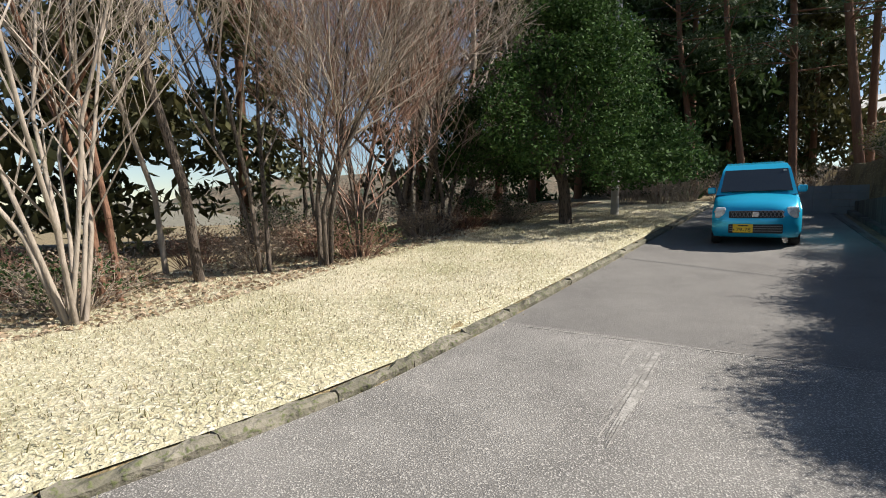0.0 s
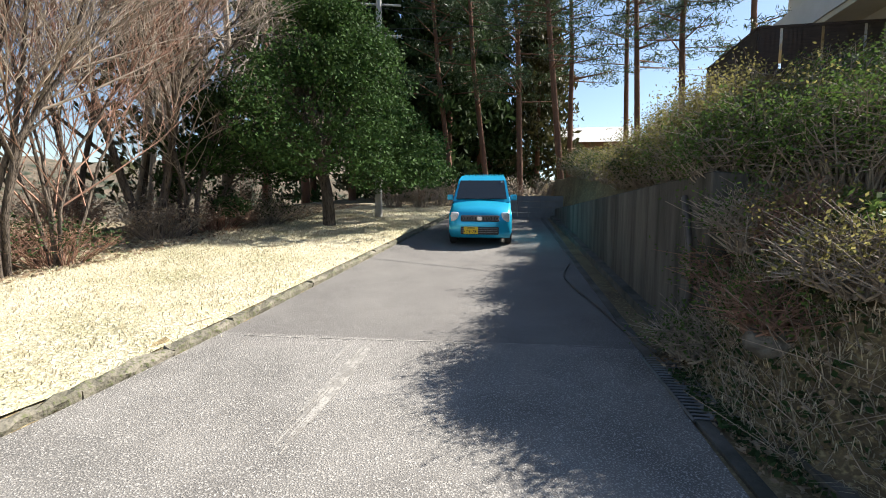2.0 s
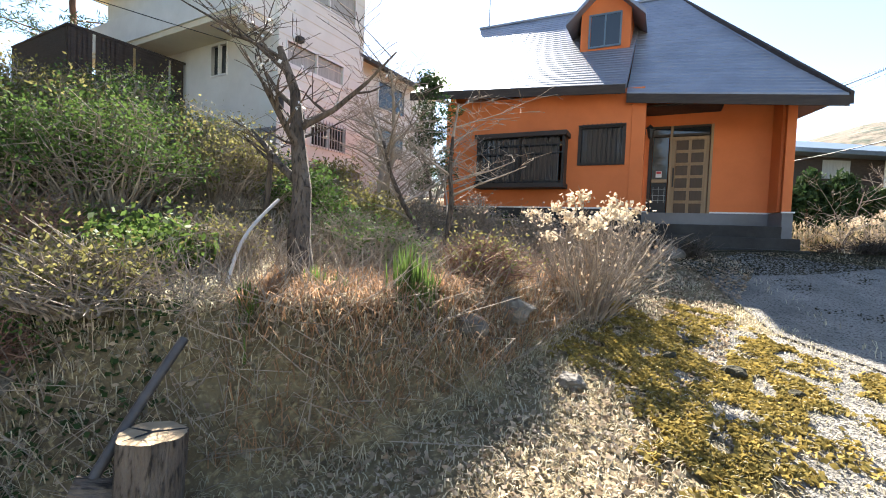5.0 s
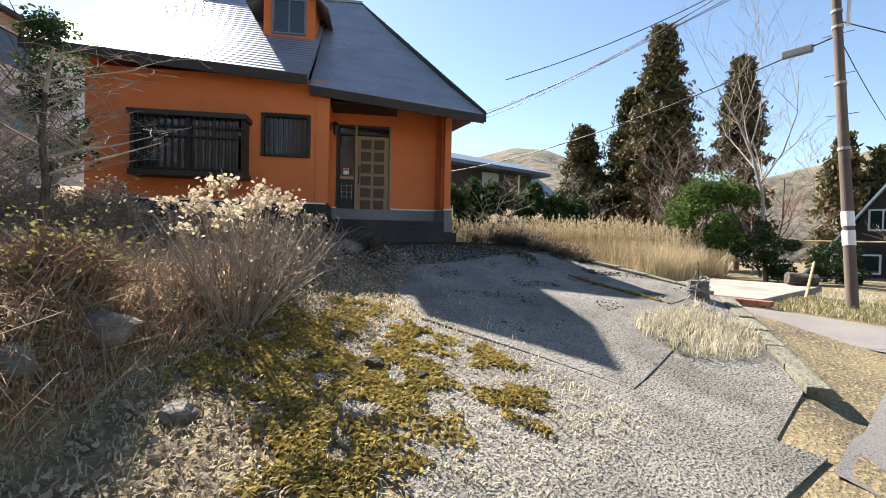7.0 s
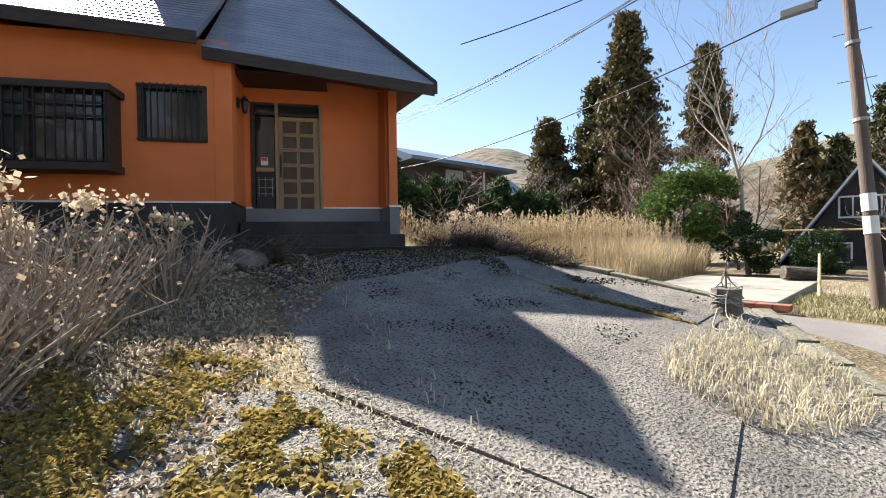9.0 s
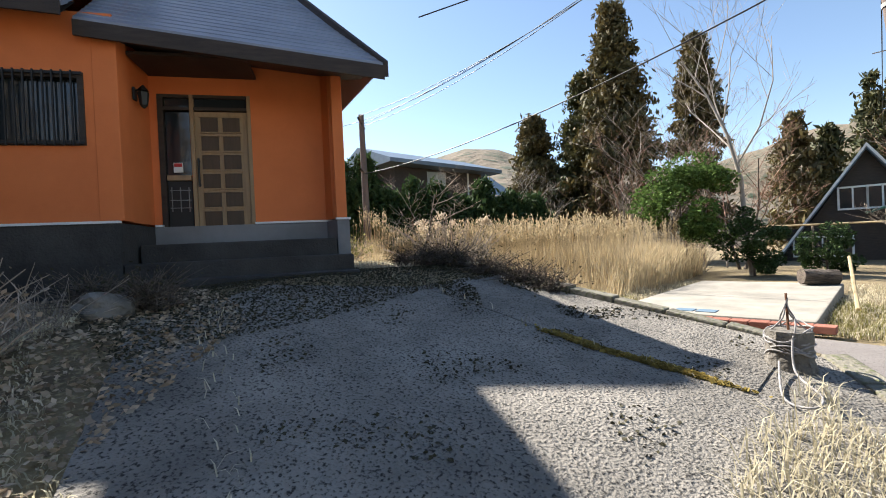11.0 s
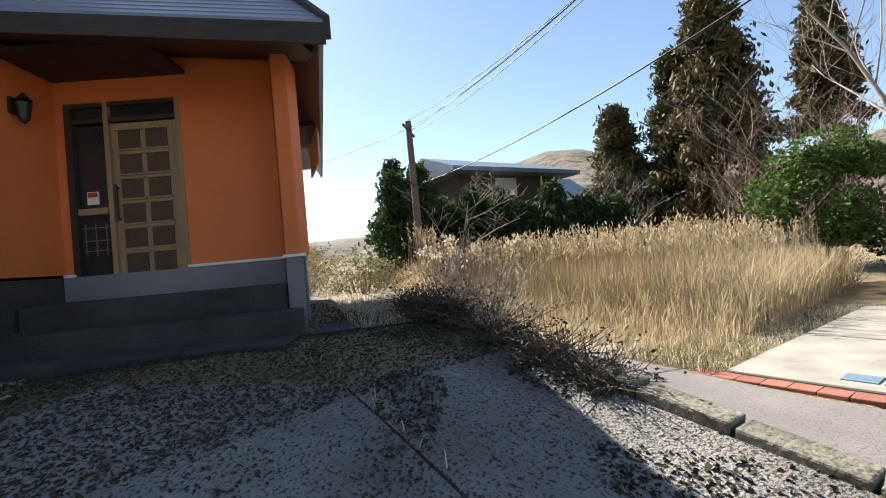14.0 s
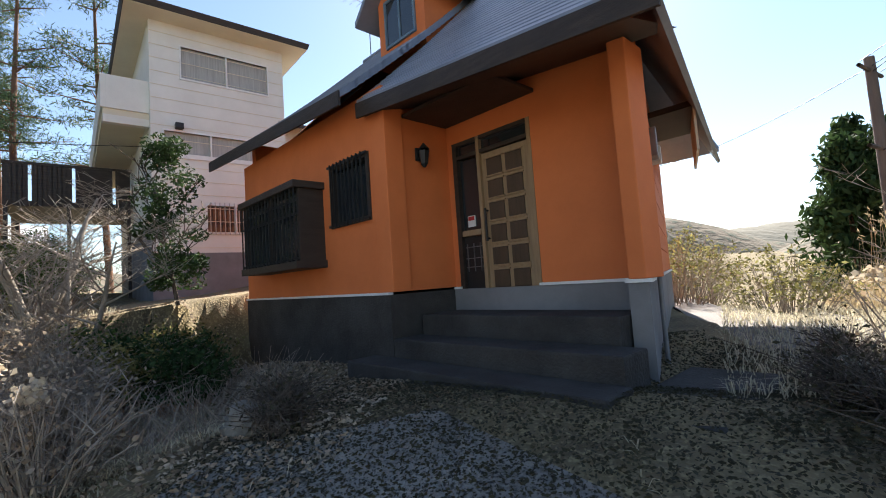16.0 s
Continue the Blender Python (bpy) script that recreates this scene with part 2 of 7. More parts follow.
def tubes(segs, n=5):
    """Tapered tubes: rows of x0 y0 z0 r0 x1 y1 z1 r1. Gives verts and quads."""
    s = np.asarray(segs, float)
    p0, r0, p1, r1 = s[:, :3], s[:, 3], s[:, 4:7], s[:, 7]
    d = p1 - p0
    d /= np.maximum(np.linalg.norm(d, axis=1, keepdims=True), 1e-9)
    ref = np.where(abs(d[:, 2:3]) > 0.9, [[1.0, 0, 0]], [[0, 0, 1.0]])
    a = np.cross(d, ref)
    a /= np.linalg.norm(a, axis=1, keepdims=True)
    b = np.cross(d, a)
    t = np.arange(n) * 2 * np.pi / n
    ring = a[:, None] * np.cos(t)[None, :, None] + b[:, None] * np.sin(t)[None, :, None]
    v = np.concatenate([p0[:, None] + ring * r0[:, None, None], p1[:, None] + ring * r1[:, None, None]], 1).reshape(-1, 3)
    i = np.arange(n)
    q = np.stack([i, (i + 1) % n, (i + 1) % n + n, i + n], -1)
    f = (q[None] + (np.arange(len(s)) * 2 * n)[:, None, None]).reshape(-1, 4)
    return v, f


def tube_path(pts, r, n=8, r1=None):
    """A bent pipe along pts as tapered pieces."""
    r1 = r if r1 is None else r1
    k = len(pts) - 1
    return [(*pts[i], r + (r1 - r) * i / k, *pts[i + 1], r + (r1 - r) * (i + 1) / k) for i in range(k)]


def curve_tube(name, pts, r, mat, parent=None, label="", res=6):
    cu = bpy.data.curves.new(name, "CURVE")
    cu.dimensions, cu.bevel_depth, cu.bevel_resolution, cu.resolution_u = "3D", r, 2, res
    sp = cu.splines.new("NURBS")
    sp.points.add(len(pts) - 1)
    for p, q in zip(sp.points, pts):
        p.co = (*q, 1)
    sp.use_endpoint_u, sp.order_u = True, 3
    ob = new(name, cu)
    dg = bpy.context.evaluated_depsgraph_get()
    me = bpy.data.meshes.new_from_object(ob.evaluated_get(dg))
    bpy.data.objects.remove(ob)
    me.name = name
    me.materials.clear()
    me.materials.append(mat)
    o = new(name, me)
    if parent:
        o.parent = parent
    return tagged(o, label)


def leaf_cards(c, size, r=None, flat=0.0, aspect=0.5):
    """Leaves: one folded quad each at the centres c."""
    r = r or rng
    n = len(c)
    d = r.normal(size=(n, 3))
    d[:, 2] *= 1 - flat
    d /= np.linalg.norm(d, axis=1, keepdims=True)
    e = np.cross(d, r.normal(size=(n, 3)))
    e /= np.linalg.norm(e, axis=1, keepdims=True)
    s = (np.asarray(size) * r.uniform(0.6, 1.3, n))[:, None]
    v = np.stack([c - d * s, c + e * s * aspect, c + d * s, c - e * s * aspect], 1).reshape(-1, 3)
    return v, np.arange(4 * n).reshape(n, 4)


def blades(p, h, w, lean=0.4, r=None, droop=0.0):
    """Grass blades: each a bent strip that ends in a point."""
    r = r or rng
    n = len(p)
    h = np.broadcast_to(h, n) * r.uniform(0.6, 1.25, n)
    a = r.uniform(0, 2 * np.pi, n)
    out = np.stack([np.cos(a), np.sin(a), 0 * a], -1)
    side = np.stack([-np.sin(a), np.cos(a), 0 * a], -1) * (np.broadcast_to(w, n) / 2)[:, None]
    k = (r.uniform(0.1, 1, n) * lean * h)[:, None]
    up = np.zeros((n, 3))
    up[:, 2] = h
    mid, tip = p + up * 0.55 + out * k * 0.35, p + up * (1 - droop) + out * k
    v = np.stack([p - side, p + side, mid + side * 0.8, mid - side * 0.8, tip], 1).reshape(-1, 3)
    base = (np.arange(n) * 5)[:, None]
    f = [tuple(x) for x in (base + np.array([0, 1, 2, 3])).tolist()] + [tuple(x) for x in (base + np.array([3, 2, 4])).tolist()]
    return v, f


def branching(base, height, spread, r0, levels, kids, r, lean=(0, 0), first=0.25, up=0.55, thin=0.011, wob=0.12):
    """Limbs of a bare tree as tapered pieces; gives the pieces and the tips."""
    segs, tips = [], []

    def grow(p, d, length, rad, level):
        n = 5 if level == 0 else 3
        pts, dirs = [p], []
        for i in range(n):
            d = d + Vector(r.normal(0, wob, 3).tolist()) + Vector((0, 0, 0.06 * up))
            d.normalize()
            pts.append(pts[-1] + d * length / n)
            dirs.append(d.copy())
        for i in range(n):
            ra, rb = rad * (1 - 0.75 * i / n), rad * (1 - 0.75 * (i + 1) / n)
            segs.append((*pts[i], max(ra, thin * 0.4), *pts[i + 1], max(rb, thin * 0.3)))
        if level >= levels:
            tips.append(pts[-1])
            return
        for j in range(kids[level]):
            f = first + (1 - first) * (j + r.uniform(0, 1)) / kids[level] if level == 0 else r.uniform(0.25, 1.0)
            x = f * n
            i = min(int(x), n - 1)
            q = pts[i].lerp(pts[i + 1], x - i)
            a = r.uniform(0, 2 * math.pi)
            side = Vector((math.cos(a), math.sin(a), 0))
            nd = (dirs[i] * (1 - spread) + side * spread + Vector((0, 0, up * 0.5))).normalized()
            grow(q, nd, length * r.uniform(0.38, 0.62) * (1.15 - 0.45 * f if level == 0 else 1), rad * (1 - 0.75 * f) * 0.55, level + 1)

    grow(Vector(base), Vector((lean[0], lean[1], 1)).normalized(), height, r0, 0)
    return segs, tips


# ---- ground ----
def sstep(a, b, x):
    t = np.clip((x - a) / (b - a), 0, 1)
    return t * t * (3 - 2 * t)


def road_z(s):
    return 0.1 * np.log1p(np.exp(np.minimum(s - 2.6, 30))) - 0.1 - 0.03 * np.maximum(s - 18, 0)


def kerb_q(s):
    return np.where(s > 2.56, -2.75 + 0.112 * (s - 2.56), -2.75 + 0.23 * (s - 2.56))


def apron_z(x, y):
    return -0.363 + 0.182 * np.clip(x, -1, 8.2) - 0.0593 * np.clip(y, -11, 3)


BANK = np.array([(5.6, 4.4), (4.95, 3.25), (4.2, 2.1), (3.75, 1.3), (3.72, 0.5), (3.85, -0.5), (4.3, -1.35), (5.3, -2.35), (6.6, -3.5), (7.8, -4.7), (8.3, -5.2), (9.3, -4.7), (12.5, 0.0)])


def bank_d(x, y):
    """Distance to the toe of the garden's bank, positive on the garden's side."""
    best = np.full(np.shape(x), 1e9)
    sign = np.ones(np.shape(x))
    for (ax, ay), (bx, by) in zip(BANK[:-1], BANK[1:]):
        dx, dy = bx - ax, by - ay
        t = np.clip(((x - ax) * dx + (y - ay) * dy) / (dx * dx + dy * dy), 0, 1)
        d = np.hypot(x - ax - t * dx, y - ay - t * dy)
        c = dx * (y - ay) - dy * (x - ax)
        near = d < best - 1e-9
        sign = np.where(near, np.where(c > 0, 1.0, -1.0), sign)
        best = np.where(near, d, best)
    return best * sign


def wobble(x, y, k, amp):
    return amp * (np.sin(x * k + 1.3 * np.sin(y * k * 0.7)) + np.sin(y * k * 1.3 + 2.1 * np.sin(x * k * 0.6))) * 0.5


LANE_Z = 0.55


def height(x, y):
    x, y = np.asarray(x, float), np.asarray(y, float)
    s, q = 0.53 * x + 0.85 * y, 0.85 * x - 0.53 * y
    rz = road_z(s)
    az = apron_z(x, y) - 0.30 * sstep(-1.5, 1.8, y)
    base = np.log(np.exp(12 * np.clip(rz, -5, 5)) + np.exp(12 * np.clip(az, -5, 5))) / 12
    base = np.where(s > 3.5, rz + (base - rz) * (1 - sstep(3.5, 5.0, s)), base)
    # the verge beyond the kerb
    verge = kerb_q(s) - q
    base = base + 0.10 * sstep(0.0, 0.25, verge) + 0.02 * np.clip(verge, 0, 6) * sstep(4, 9, s) - 0.28 * np.maximum(verge - 8, 0) * sstep(0, 4, s + 6)
    base = np.maximum(base, -14)
    # south of the apron: lane and field lie lower
    edge = -9.05 - 0.02 * (x - 4) - y
    low = LANE_Z - 0.05 * np.maximum(4 - x, 0) * 0.6 - 0.012 * np.maximum(-13 - y, 0) + 0.13 * np.clip(x - 5.2, 0, 7) * sstep(-12.4, -10.6, y)
    base = base + (low - base) * sstep(0.02, 0.14, edge) * sstep(-1.0, 2.5, x + 1.5)
    # the road side of the apron falls away
    west = sstep(0.0, 0.35, (-(x - 2.1) * 0.87 - (y + 5.9) * 0.5)) * sstep(1.5, 3.5, -y - 1.5)
    base = base - 0.12 * west
    # behind the wall and the garden
    d = bank_d(x, y)
    top = 1.12 + 0.11 * np.clip(d - 0.5, 0, 9) + 0.65 * sstep(3.6, 5.6, s) + 0.03 * np.clip(d - 9, 0, 60)
    inside = sstep(-0.08, 0.42, d) * (1 - sstep(0.0, 1.5, q - 200))
    wallside = sstep(4.4, 5.2, s)
    inside = inside * (1 - wallside) + wallside * sstep(2.95, 3.05, q)
    top = np.where((s > 4.4) & (q > 2.9), np.maximum(top, 1.62 + 0.10 * np.clip(q - 3, 0, 14)), top)
    base = base + (top - base) * inside
    # ground along the cottage's right side
    hx, hy = -0.53 * (x - 8.93) - 0.848 * (y + 8.09), 0.848 * (x - 8.93) - 0.53 * (y + 8.09)
    side = sstep(-0.3, 0.1, hx) * sstep(-0.8, 0.3, hy) * sstep(-1.9, -1.2, -hx)
    base = base + (1.45 - base) * side * 0.9
    return base + wobble(x, y, 1.9, 0.03) * (1 - (abs(q) < 2.7)) + wobble(x, y, 5.3, 0.015) * inside


def H(x, y):
    return float(height(x, y))


def axis(fine0, fine1, step, far):
    a = list(np.arange(fine0, fine1, step))
    d = step
    lo, hi = fine0, a[-1]
    while hi < far:
        d *= 1.25
        hi += d
        a.append(hi)
    d = step
    while lo > -far:
        d *= 1.25
        lo -= d
        a.insert(0, lo)
    return np.array(a)


def sheet(xs, ys, f):
    X, Y = np.meshgrid(xs, ys, indexing="ij")
    v = np.stack([X, Y, f(X, Y)], -1).reshape(-1, 3)
    n = len(ys)
    i, j = np.meshgrid(np.arange(len(xs) - 1), np.arange(n - 1), indexing="ij")
    a = (i * n + j).ravel()
    return v, np.stack([a, a + n, a + n + 1, a + 1], -1)


gx, gy = axis(-9, 14, 0.2, 900), axis(-15, 17, 0.2, 900)
v, f = sheet(gx, gy, lambda x, y: height(x, y) - 0.012)
ground = tagged(mesh_object("ground", v, f, M["soil"], smooth=True), "brown soil and dead grass sloping ground", "ground", kind="structure")


def strip(name, path, lo, hi, mat, lift, label, category, cross=12, step=0.3):
    """A paved sheet along the road's own axes, laid on the ground."""
    s = np.arange(path[0], path[1] + 1e-6, step)
    rows = []
    for si in s:
        a, b = lo(si), hi(si)
        q = np.linspace(a, b, cross)
        rows.append(np.stack([0.53 * si + 0.85 * q, 0.85 * si - 0.53 * q], -1) / (0.53 ** 2 + 0.85 ** 2))
    P = np.array(rows)
    z = height(P[..., 0], P[..., 1]) + lift
    v = np.concatenate([P, z[..., None]], -1).reshape(-1, 3)
    i, j = np.meshgrid(np.arange(len(s) - 1), np.arange(cross - 1), indexing="ij")
    a = (i * cross + j).ravel()
    return tagged(mesh_object(name, v, np.stack([a, a + 1, a + cross + 1, a + cross], -1), mat, smooth=True), label, category, kind="structure")


def sq(s, q):
    k = 0.53 ** 2 + 0.85 ** 2
    return (0.53 * s + 0.85 * q) / k, (0.85 * s - 0.53 * q) / k


def edge_q(s):
    return 2.08 + 0.022 * (s - 3.6) if s > 2.6 else 2.06 + 0.35 * (s - 2.6)


road = strip("road", (5.0, 30), lambda s: float(kerb_q(s)) + 0.02, edge_q, M["asphalt_old"], 0.004, "grey weathered asphalt road climbing past the garden wall", "road", cross=16)
strip("road_near", (-8.2, 5.0), lambda s: float(kerb_q(s)) + 0.02, lambda s: edge_q(s) if s > 2.2 else min(edge_q(s), 2.06 + 0.35 * (s - 2.6)), M["asphalt"], 0.007, "lighter resurfaced asphalt road in full sun", "road", cross=16)
mr_ = np.random.default_rng(8)
for s1, q1, s2, q2, n_ in ((2.85, -0.83, 4.95, -0.69, 7), (2.85, -0.73, 4.95, -0.64, 6), (4.2, -0.93, 4.92, -0.88, 4), (4.9, -2.2, 5.02, 1.9, 9)):
    # scraped streaks: broken, tapering strips side by side
    vs, fs = [], []
    across = q2 - q1 > 2
    for k in range(n_):
        f0 = k / n_ if across else mr_.uniform(0, 0.45)
        f1 = (k + 0.93) / n_ if across else mr_.uniform(0.6, 1.0)
        off, m_ = mr_.normal(0, 0.018), 14
        b0 = len(vs)
        for i in range(m_):
            f = f0 + (f1 - f0) * i / (m_ - 1)
            wd = (0.009 if across else 0.011) * math.sin(math.pi * (i + 0.5) / m_) ** 0.5 * mr_.uniform(0.5, 1.2)
            for sg in (-1, 1):
                a_, b_ = s1 + (s2 - s1) * f, q1 + (q2 - q1) * f
                x, y = sq(a_ + off * 0.4 + sg * wd, b_) if across else sq(a_, b_ + off + sg * wd)
                vs.append((x, y, H(x, y) + 0.014))
        fs += [(b0 + 2 * i, b0 + 2 * i + 1, b0 + 2 * i + 3, b0 + 2 * i + 2) for i in range(m_ - 1)]
    tagged(mesh_object("road_mark", vs, fs, M["scrape"]), "pale scraped mark on the asphalt road", "mark", "road marks", kind="structure")

# kerb: rough concrete pieces end to end
kerb = thing("kerb", pose(0, 0, 0), "old mossy concrete kerb along the lawn", "kerb", kind="structure")
s = -2.0
kr = np.random.default_rng(3)
while s < 19:
    L = 0.9
    bm = bmesh.new()
    rows = []
    for i in range(9):
        si = s + 0.006 + (L - 0.012) * i / 8
        ring = []
        for dq, dz in ((0.0, -0.05), (0.01, 0.06), (-0.03, 0.085), (-0.11, 0.085), (-0.13, 0.045), (-0.15, -0.05)):
            x, y = sq(si, float(kerb_q(np.array(si))) + dq + kr.normal(0, 0.014))
            rx, ry = sq(si, float(kerb_q(np.array(si))) + 0.08)
            ring.append(bm.verts.new((x, y, H(rx, ry) + dz + kr.normal(0, 0.012))))
        rows.append(ring)
    for a, b in zip(rows[:-1], rows[1:]):
        for i in range(5):
            bm.faces.new((a[i], a[i + 1], b[i + 1], b[i]))
    bm.faces.new(rows[0]), bm.faces.new(rows[-1][::-1])
    bmesh.ops.recalc_face_normals(bm, faces=bm.faces)
    part("kerb_stone", bm, M["kerb"], kerb)
    s += L

# lawn sheet beyond the kerb
strip("lawn", (-6.0, 21), lambda s: float(kerb_q(s)) - 9.5 + 4.5 * float(sstep(5, 14, s)), lambda s: float(kerb_q(s)) - 0.14, M["lawn"], 0.02, "sunlit pale dry winter lawn beside the road", "lawn", cross=30)

# retaining wall, drain, grating
wall = thing("retaining_wall", pose(0, 0, 0), "stained grey concrete retaining wall with vertical streaks", "wall", kind="structure")
s = 4.75
while s < 18.4:
    L = 1.8
    bm = bmesh.new()
    top = lambda t: 1.95 - 0.025 * (t - 4.75)
    c = []
    for si in (s + 0.008, s + L - 0.008):
        for q in (2.62, 2.95):
            x, y = sq(si, q)
            c += [bm.verts.new((x, y, H(*sq(si, 2.2)) - 0.35)), bm.verts.new((x, y, top(si) - (0.02 if q > 2.8 else 0)))]
    for fc in ((0, 1, 5, 4), (2, 6, 7, 3), (1, 3, 7, 5), (0, 4, 6, 2), (0, 2, 3, 1), (4, 5, 7, 6)):
        bm.faces.new([c[i] for i in fc])
    bmesh.ops.recalc_face_normals(bm, faces=bm.faces)
    bmesh.ops.bevel(bm, geom=[e for e in bm.edges], offset=0.015, segments=1, affect="EDGES")
    part("wall_panel", bm, M["wallconc"], wall)
    s += L
drain = thing("drain_channel", pose(0, 0, 0), "dark concrete drain channel along the wall foot", "drain", kind="structure")
for q0, q1, z0, z1 in ((edge_q(5) + 0.0, edge_q(5) + 0.10, -0.4, 0.02), (2.47, 2.62, -0.4, 0.10)):
    vv, ff = [], []
    for i, si in enumerate(np.arange(1.2, 18.5, 0.5)):
        off = 0.0 if si > 2.6 else 0.35 * (si - 2.6)
        for q, z in ((q0, z0), (q0, z1), (q1, z1), (q1, z0)):
            x, y = sq(si, q + off)
            vv.append((x, y, H(*sq(si, 1.9 + off)) + z))
    n = len(vv) // 4
    for i in range(n - 1):
        for k in range(3):
            ff.append((4 * i + k, 4 * i + k + 1, 4 * i + 5 + k, 4 * i + 4 + k))
    mesh_object("drain_side", vv, ff, M["drainconc"], drain)
grate = thing("drain_grating", pose(0, 0, 0), "grey steel drain grating in a frame", "grating")
g0 = 3.62
for i in range(22):
    si = g0 + i * 0.055
    x0, y0 = sq(si, 2.10)
    x1, y1 = sq(si, 2.52)
    z = H(*sq(4.2, 1.9)) + (si - 4.2) * 0.06 + 0.025
    vv, ff = tubes([(x0, y0, z, 0.009, x1, y1, z, 0.009)], 4)
    mesh_object("grate_bar", vv, ff, M["steel"], grate)
for q in (2.09, 2.24, 2.38, 2.53):
    x0, y0 = sq(g0 - 0.03, q)
    x1, y1 = sq(g0 + 22 * 0.055, q)
    z0, z1 = (H(*sq(4.2, 1.9)) + (t - 4.2) * 0.06 + 0.02 for t in (g0 - 0.03, g0 + 1.21))
    vv, ff = tubes([(x0, y0, z0, 0.014, x1, y1, z1, 0.014)], 4)
    mesh_object("grate_rail", vv, ff, M["steel"], grate)

# concrete apron with its joints: slabs a little apart
apron = thing("driveway", pose(0, 0, 0), "exposed-aggregate concrete driveway sloping up to the cottage", "driveway", kind="structure")
AR = (0.985, 0.174)


def apron_slab(poly, lift, mat):
    """One cast slab inside a convex outline, following the slope."""
    bm = bmesh.new()
    f = bm.faces.new([bm.verts.new((x, y, 0)) for x, y in poly])
    for axis_, lo, hi in ((0, 1.5, 9), (1, -9.2, -3)):
        for c in np.arange(lo, hi, 0.45):
            co = Vector((c, 0, 0)) if axis_ == 0 else Vector((0, c, 0))
            no = Vector((1, 0, 0)) if axis_ == 0 else Vector((0, 1, 0))
            bmesh.ops.bisect_plane(bm, geom=bm.verts[:] + bm.edges[:] + bm.faces[:], plane_co=co, plane_no=no)
    for v in bm.verts:
        v.co.z = float(height(v.co.x, v.co.y)) + lift
    ext = bmesh.ops.extrude_face_region(bm, geom=bm.faces[:])
    for g in ext["geom"]:
        if isinstance(g, bmesh.types.BMVert):
            g.co.z += 0.0
    low = [v for v in bm.verts if v not in set(g for g in ext["geom"] if isinstance(g, bmesh.types.BMVert))]
    for v in low:
        v.co.z -= 0.12
    bmesh.ops.recalc_face_normals(bm, faces=bm.faces)
    return part("concrete_slab", bm, mat, apron)


apron_slab([(4.02, -7.78), (7.05, -7.72), (7.05, -8.98), (5.5, -9.0), (3.98, -8.98)], 0.012, M["apron"])
apron_slab([(3.55, -7.76), (3.1, -4.95), (5.05, -4.35), (7.7, -5.2), (8.1, -6.5), (7.05, -7.705)], 0.014, M["apron"])
apron_slab([(1.95, -5.15), (3.06, -4.97), (5.0, -4.3), (5.7, -3.3), (4.3, -2.6), (2.2, -3.0)], 0.011, M["apron"])
apron_slab([(4.15, -7.6), (4.05, -8.95), (3.75, -8.8), (2.3, -6.3), (2.2, -5.0), (3.4, -4.85)], 0.003, M["apron"])
edge = thing("driveway_edge", pose(0, 0, 0), "low broken concrete edge along the driveway", "kerb", kind="structure")
for (x0, y0), (x1, y1), n in (((3.95, -9.06), (8.5, -9.15), 9), ((2.2, -6.35), (3.72, -8.9), 6)):
    dx, dy = (x1 - x0) / n, (y1 - y0) / n
    L = math.hypot(dx, dy)
    for i in range(n):
        cx, cy = x0 + dx * (i + 0.5), y0 + dy * (i + 0.5)
        bm = add_box(bmesh.new(), -L / 2 + 0.006, L / 2 - 0.006, -0.09, 0.09, -0.35, 0.045, 0.014)
        for v in bm.verts:
            v.co.z += 0.008 * math.sin(v.co.x * 9 + i)
        ob = part("edge_stone", bm, M["kerb"], edge)
        slope = (H(cx + dx / 2, cy + dy / 2 + 0.25) - H(cx - dx / 2, cy - dy / 2 + 0.25)) / L if y0 < -9 else 0.04
        ob.matrix_basis = Matrix.Translation((cx, cy, float(apron_z(cx, cy)) + 0.01)) @ Matrix.Rotation(math.atan2(dy, dx), 4, "Z") @ Matrix.Rotation(-math.atan(0.178 if y0 < -9 else (apron_z(x1, y1) - apron_z(x0, y0)) / (L * n)), 4, "Y")

# side lane, parking slab with brick edge
lx = np.arange(1.0, 22, 0.5)
vv, ff = sheet(lx, np.linspace(-11.75, -9.3, 8), lambda x, y: height(x, y) + 0.006)
tagged(mesh_object("side_lane", vv, ff, M["lane"], smooth=True), "narrow grey asphalt lane below the driveway", "road", kind="structure")
vv, ff = sheet(np.linspace(-3.5, 1.9, 12), np.linspace(-40, -5.0, 60), lambda x, y: height(x, y) + 0.008)
tagged(mesh_object("main_road", vv, ff, M["lane"], smooth=True), "grey asphalt road running down past the driveway", "road", kind="structure")
pad = box("parking_slab", 4.1, 6.9, -17.6, -12.15, LANE_Z - 0.25, LANE_Z + 0.05, M["slab"], bevel=0.02)
tagged(pad, "pale cracked concrete parking slab by the lane", "slab", kind="structure")
bricks = thing("brick_edging", pose(0, 0, 0), "red brick edging in front of the parking slab", "edging", kind="structure")
for i in range(14):
    b = box("brick", -0.115, 0.115, -0.11, 0.11, -0.06, 0.035, M["brick"], bricks, bevel=0.01)
    b.matrix_basis = pose(4.0 + i * 0.235, -11.98 + 0.004 * (i % 3), LANE_Z + 0.004, 0, 0, (i % 4 - 1.5) * 1.2)

# ---- the orange cottage ----
HOUSE = pose(8.93, -8.09, 0, 0, 0, math.degrees(math.atan2(-0.848, -0.53)))
cottage = thing("cottage", HOUSE, "orange stucco cottage with a steep grey metal roof and dormer", "house")


def hbox(name, x0, x1, y0, y1, z0, z1, mat, parent=cottage, label="", bevel=0.0):
    return box(name, x0, x1, y0, y1, z0, z1, mat, parent, label, bevel)


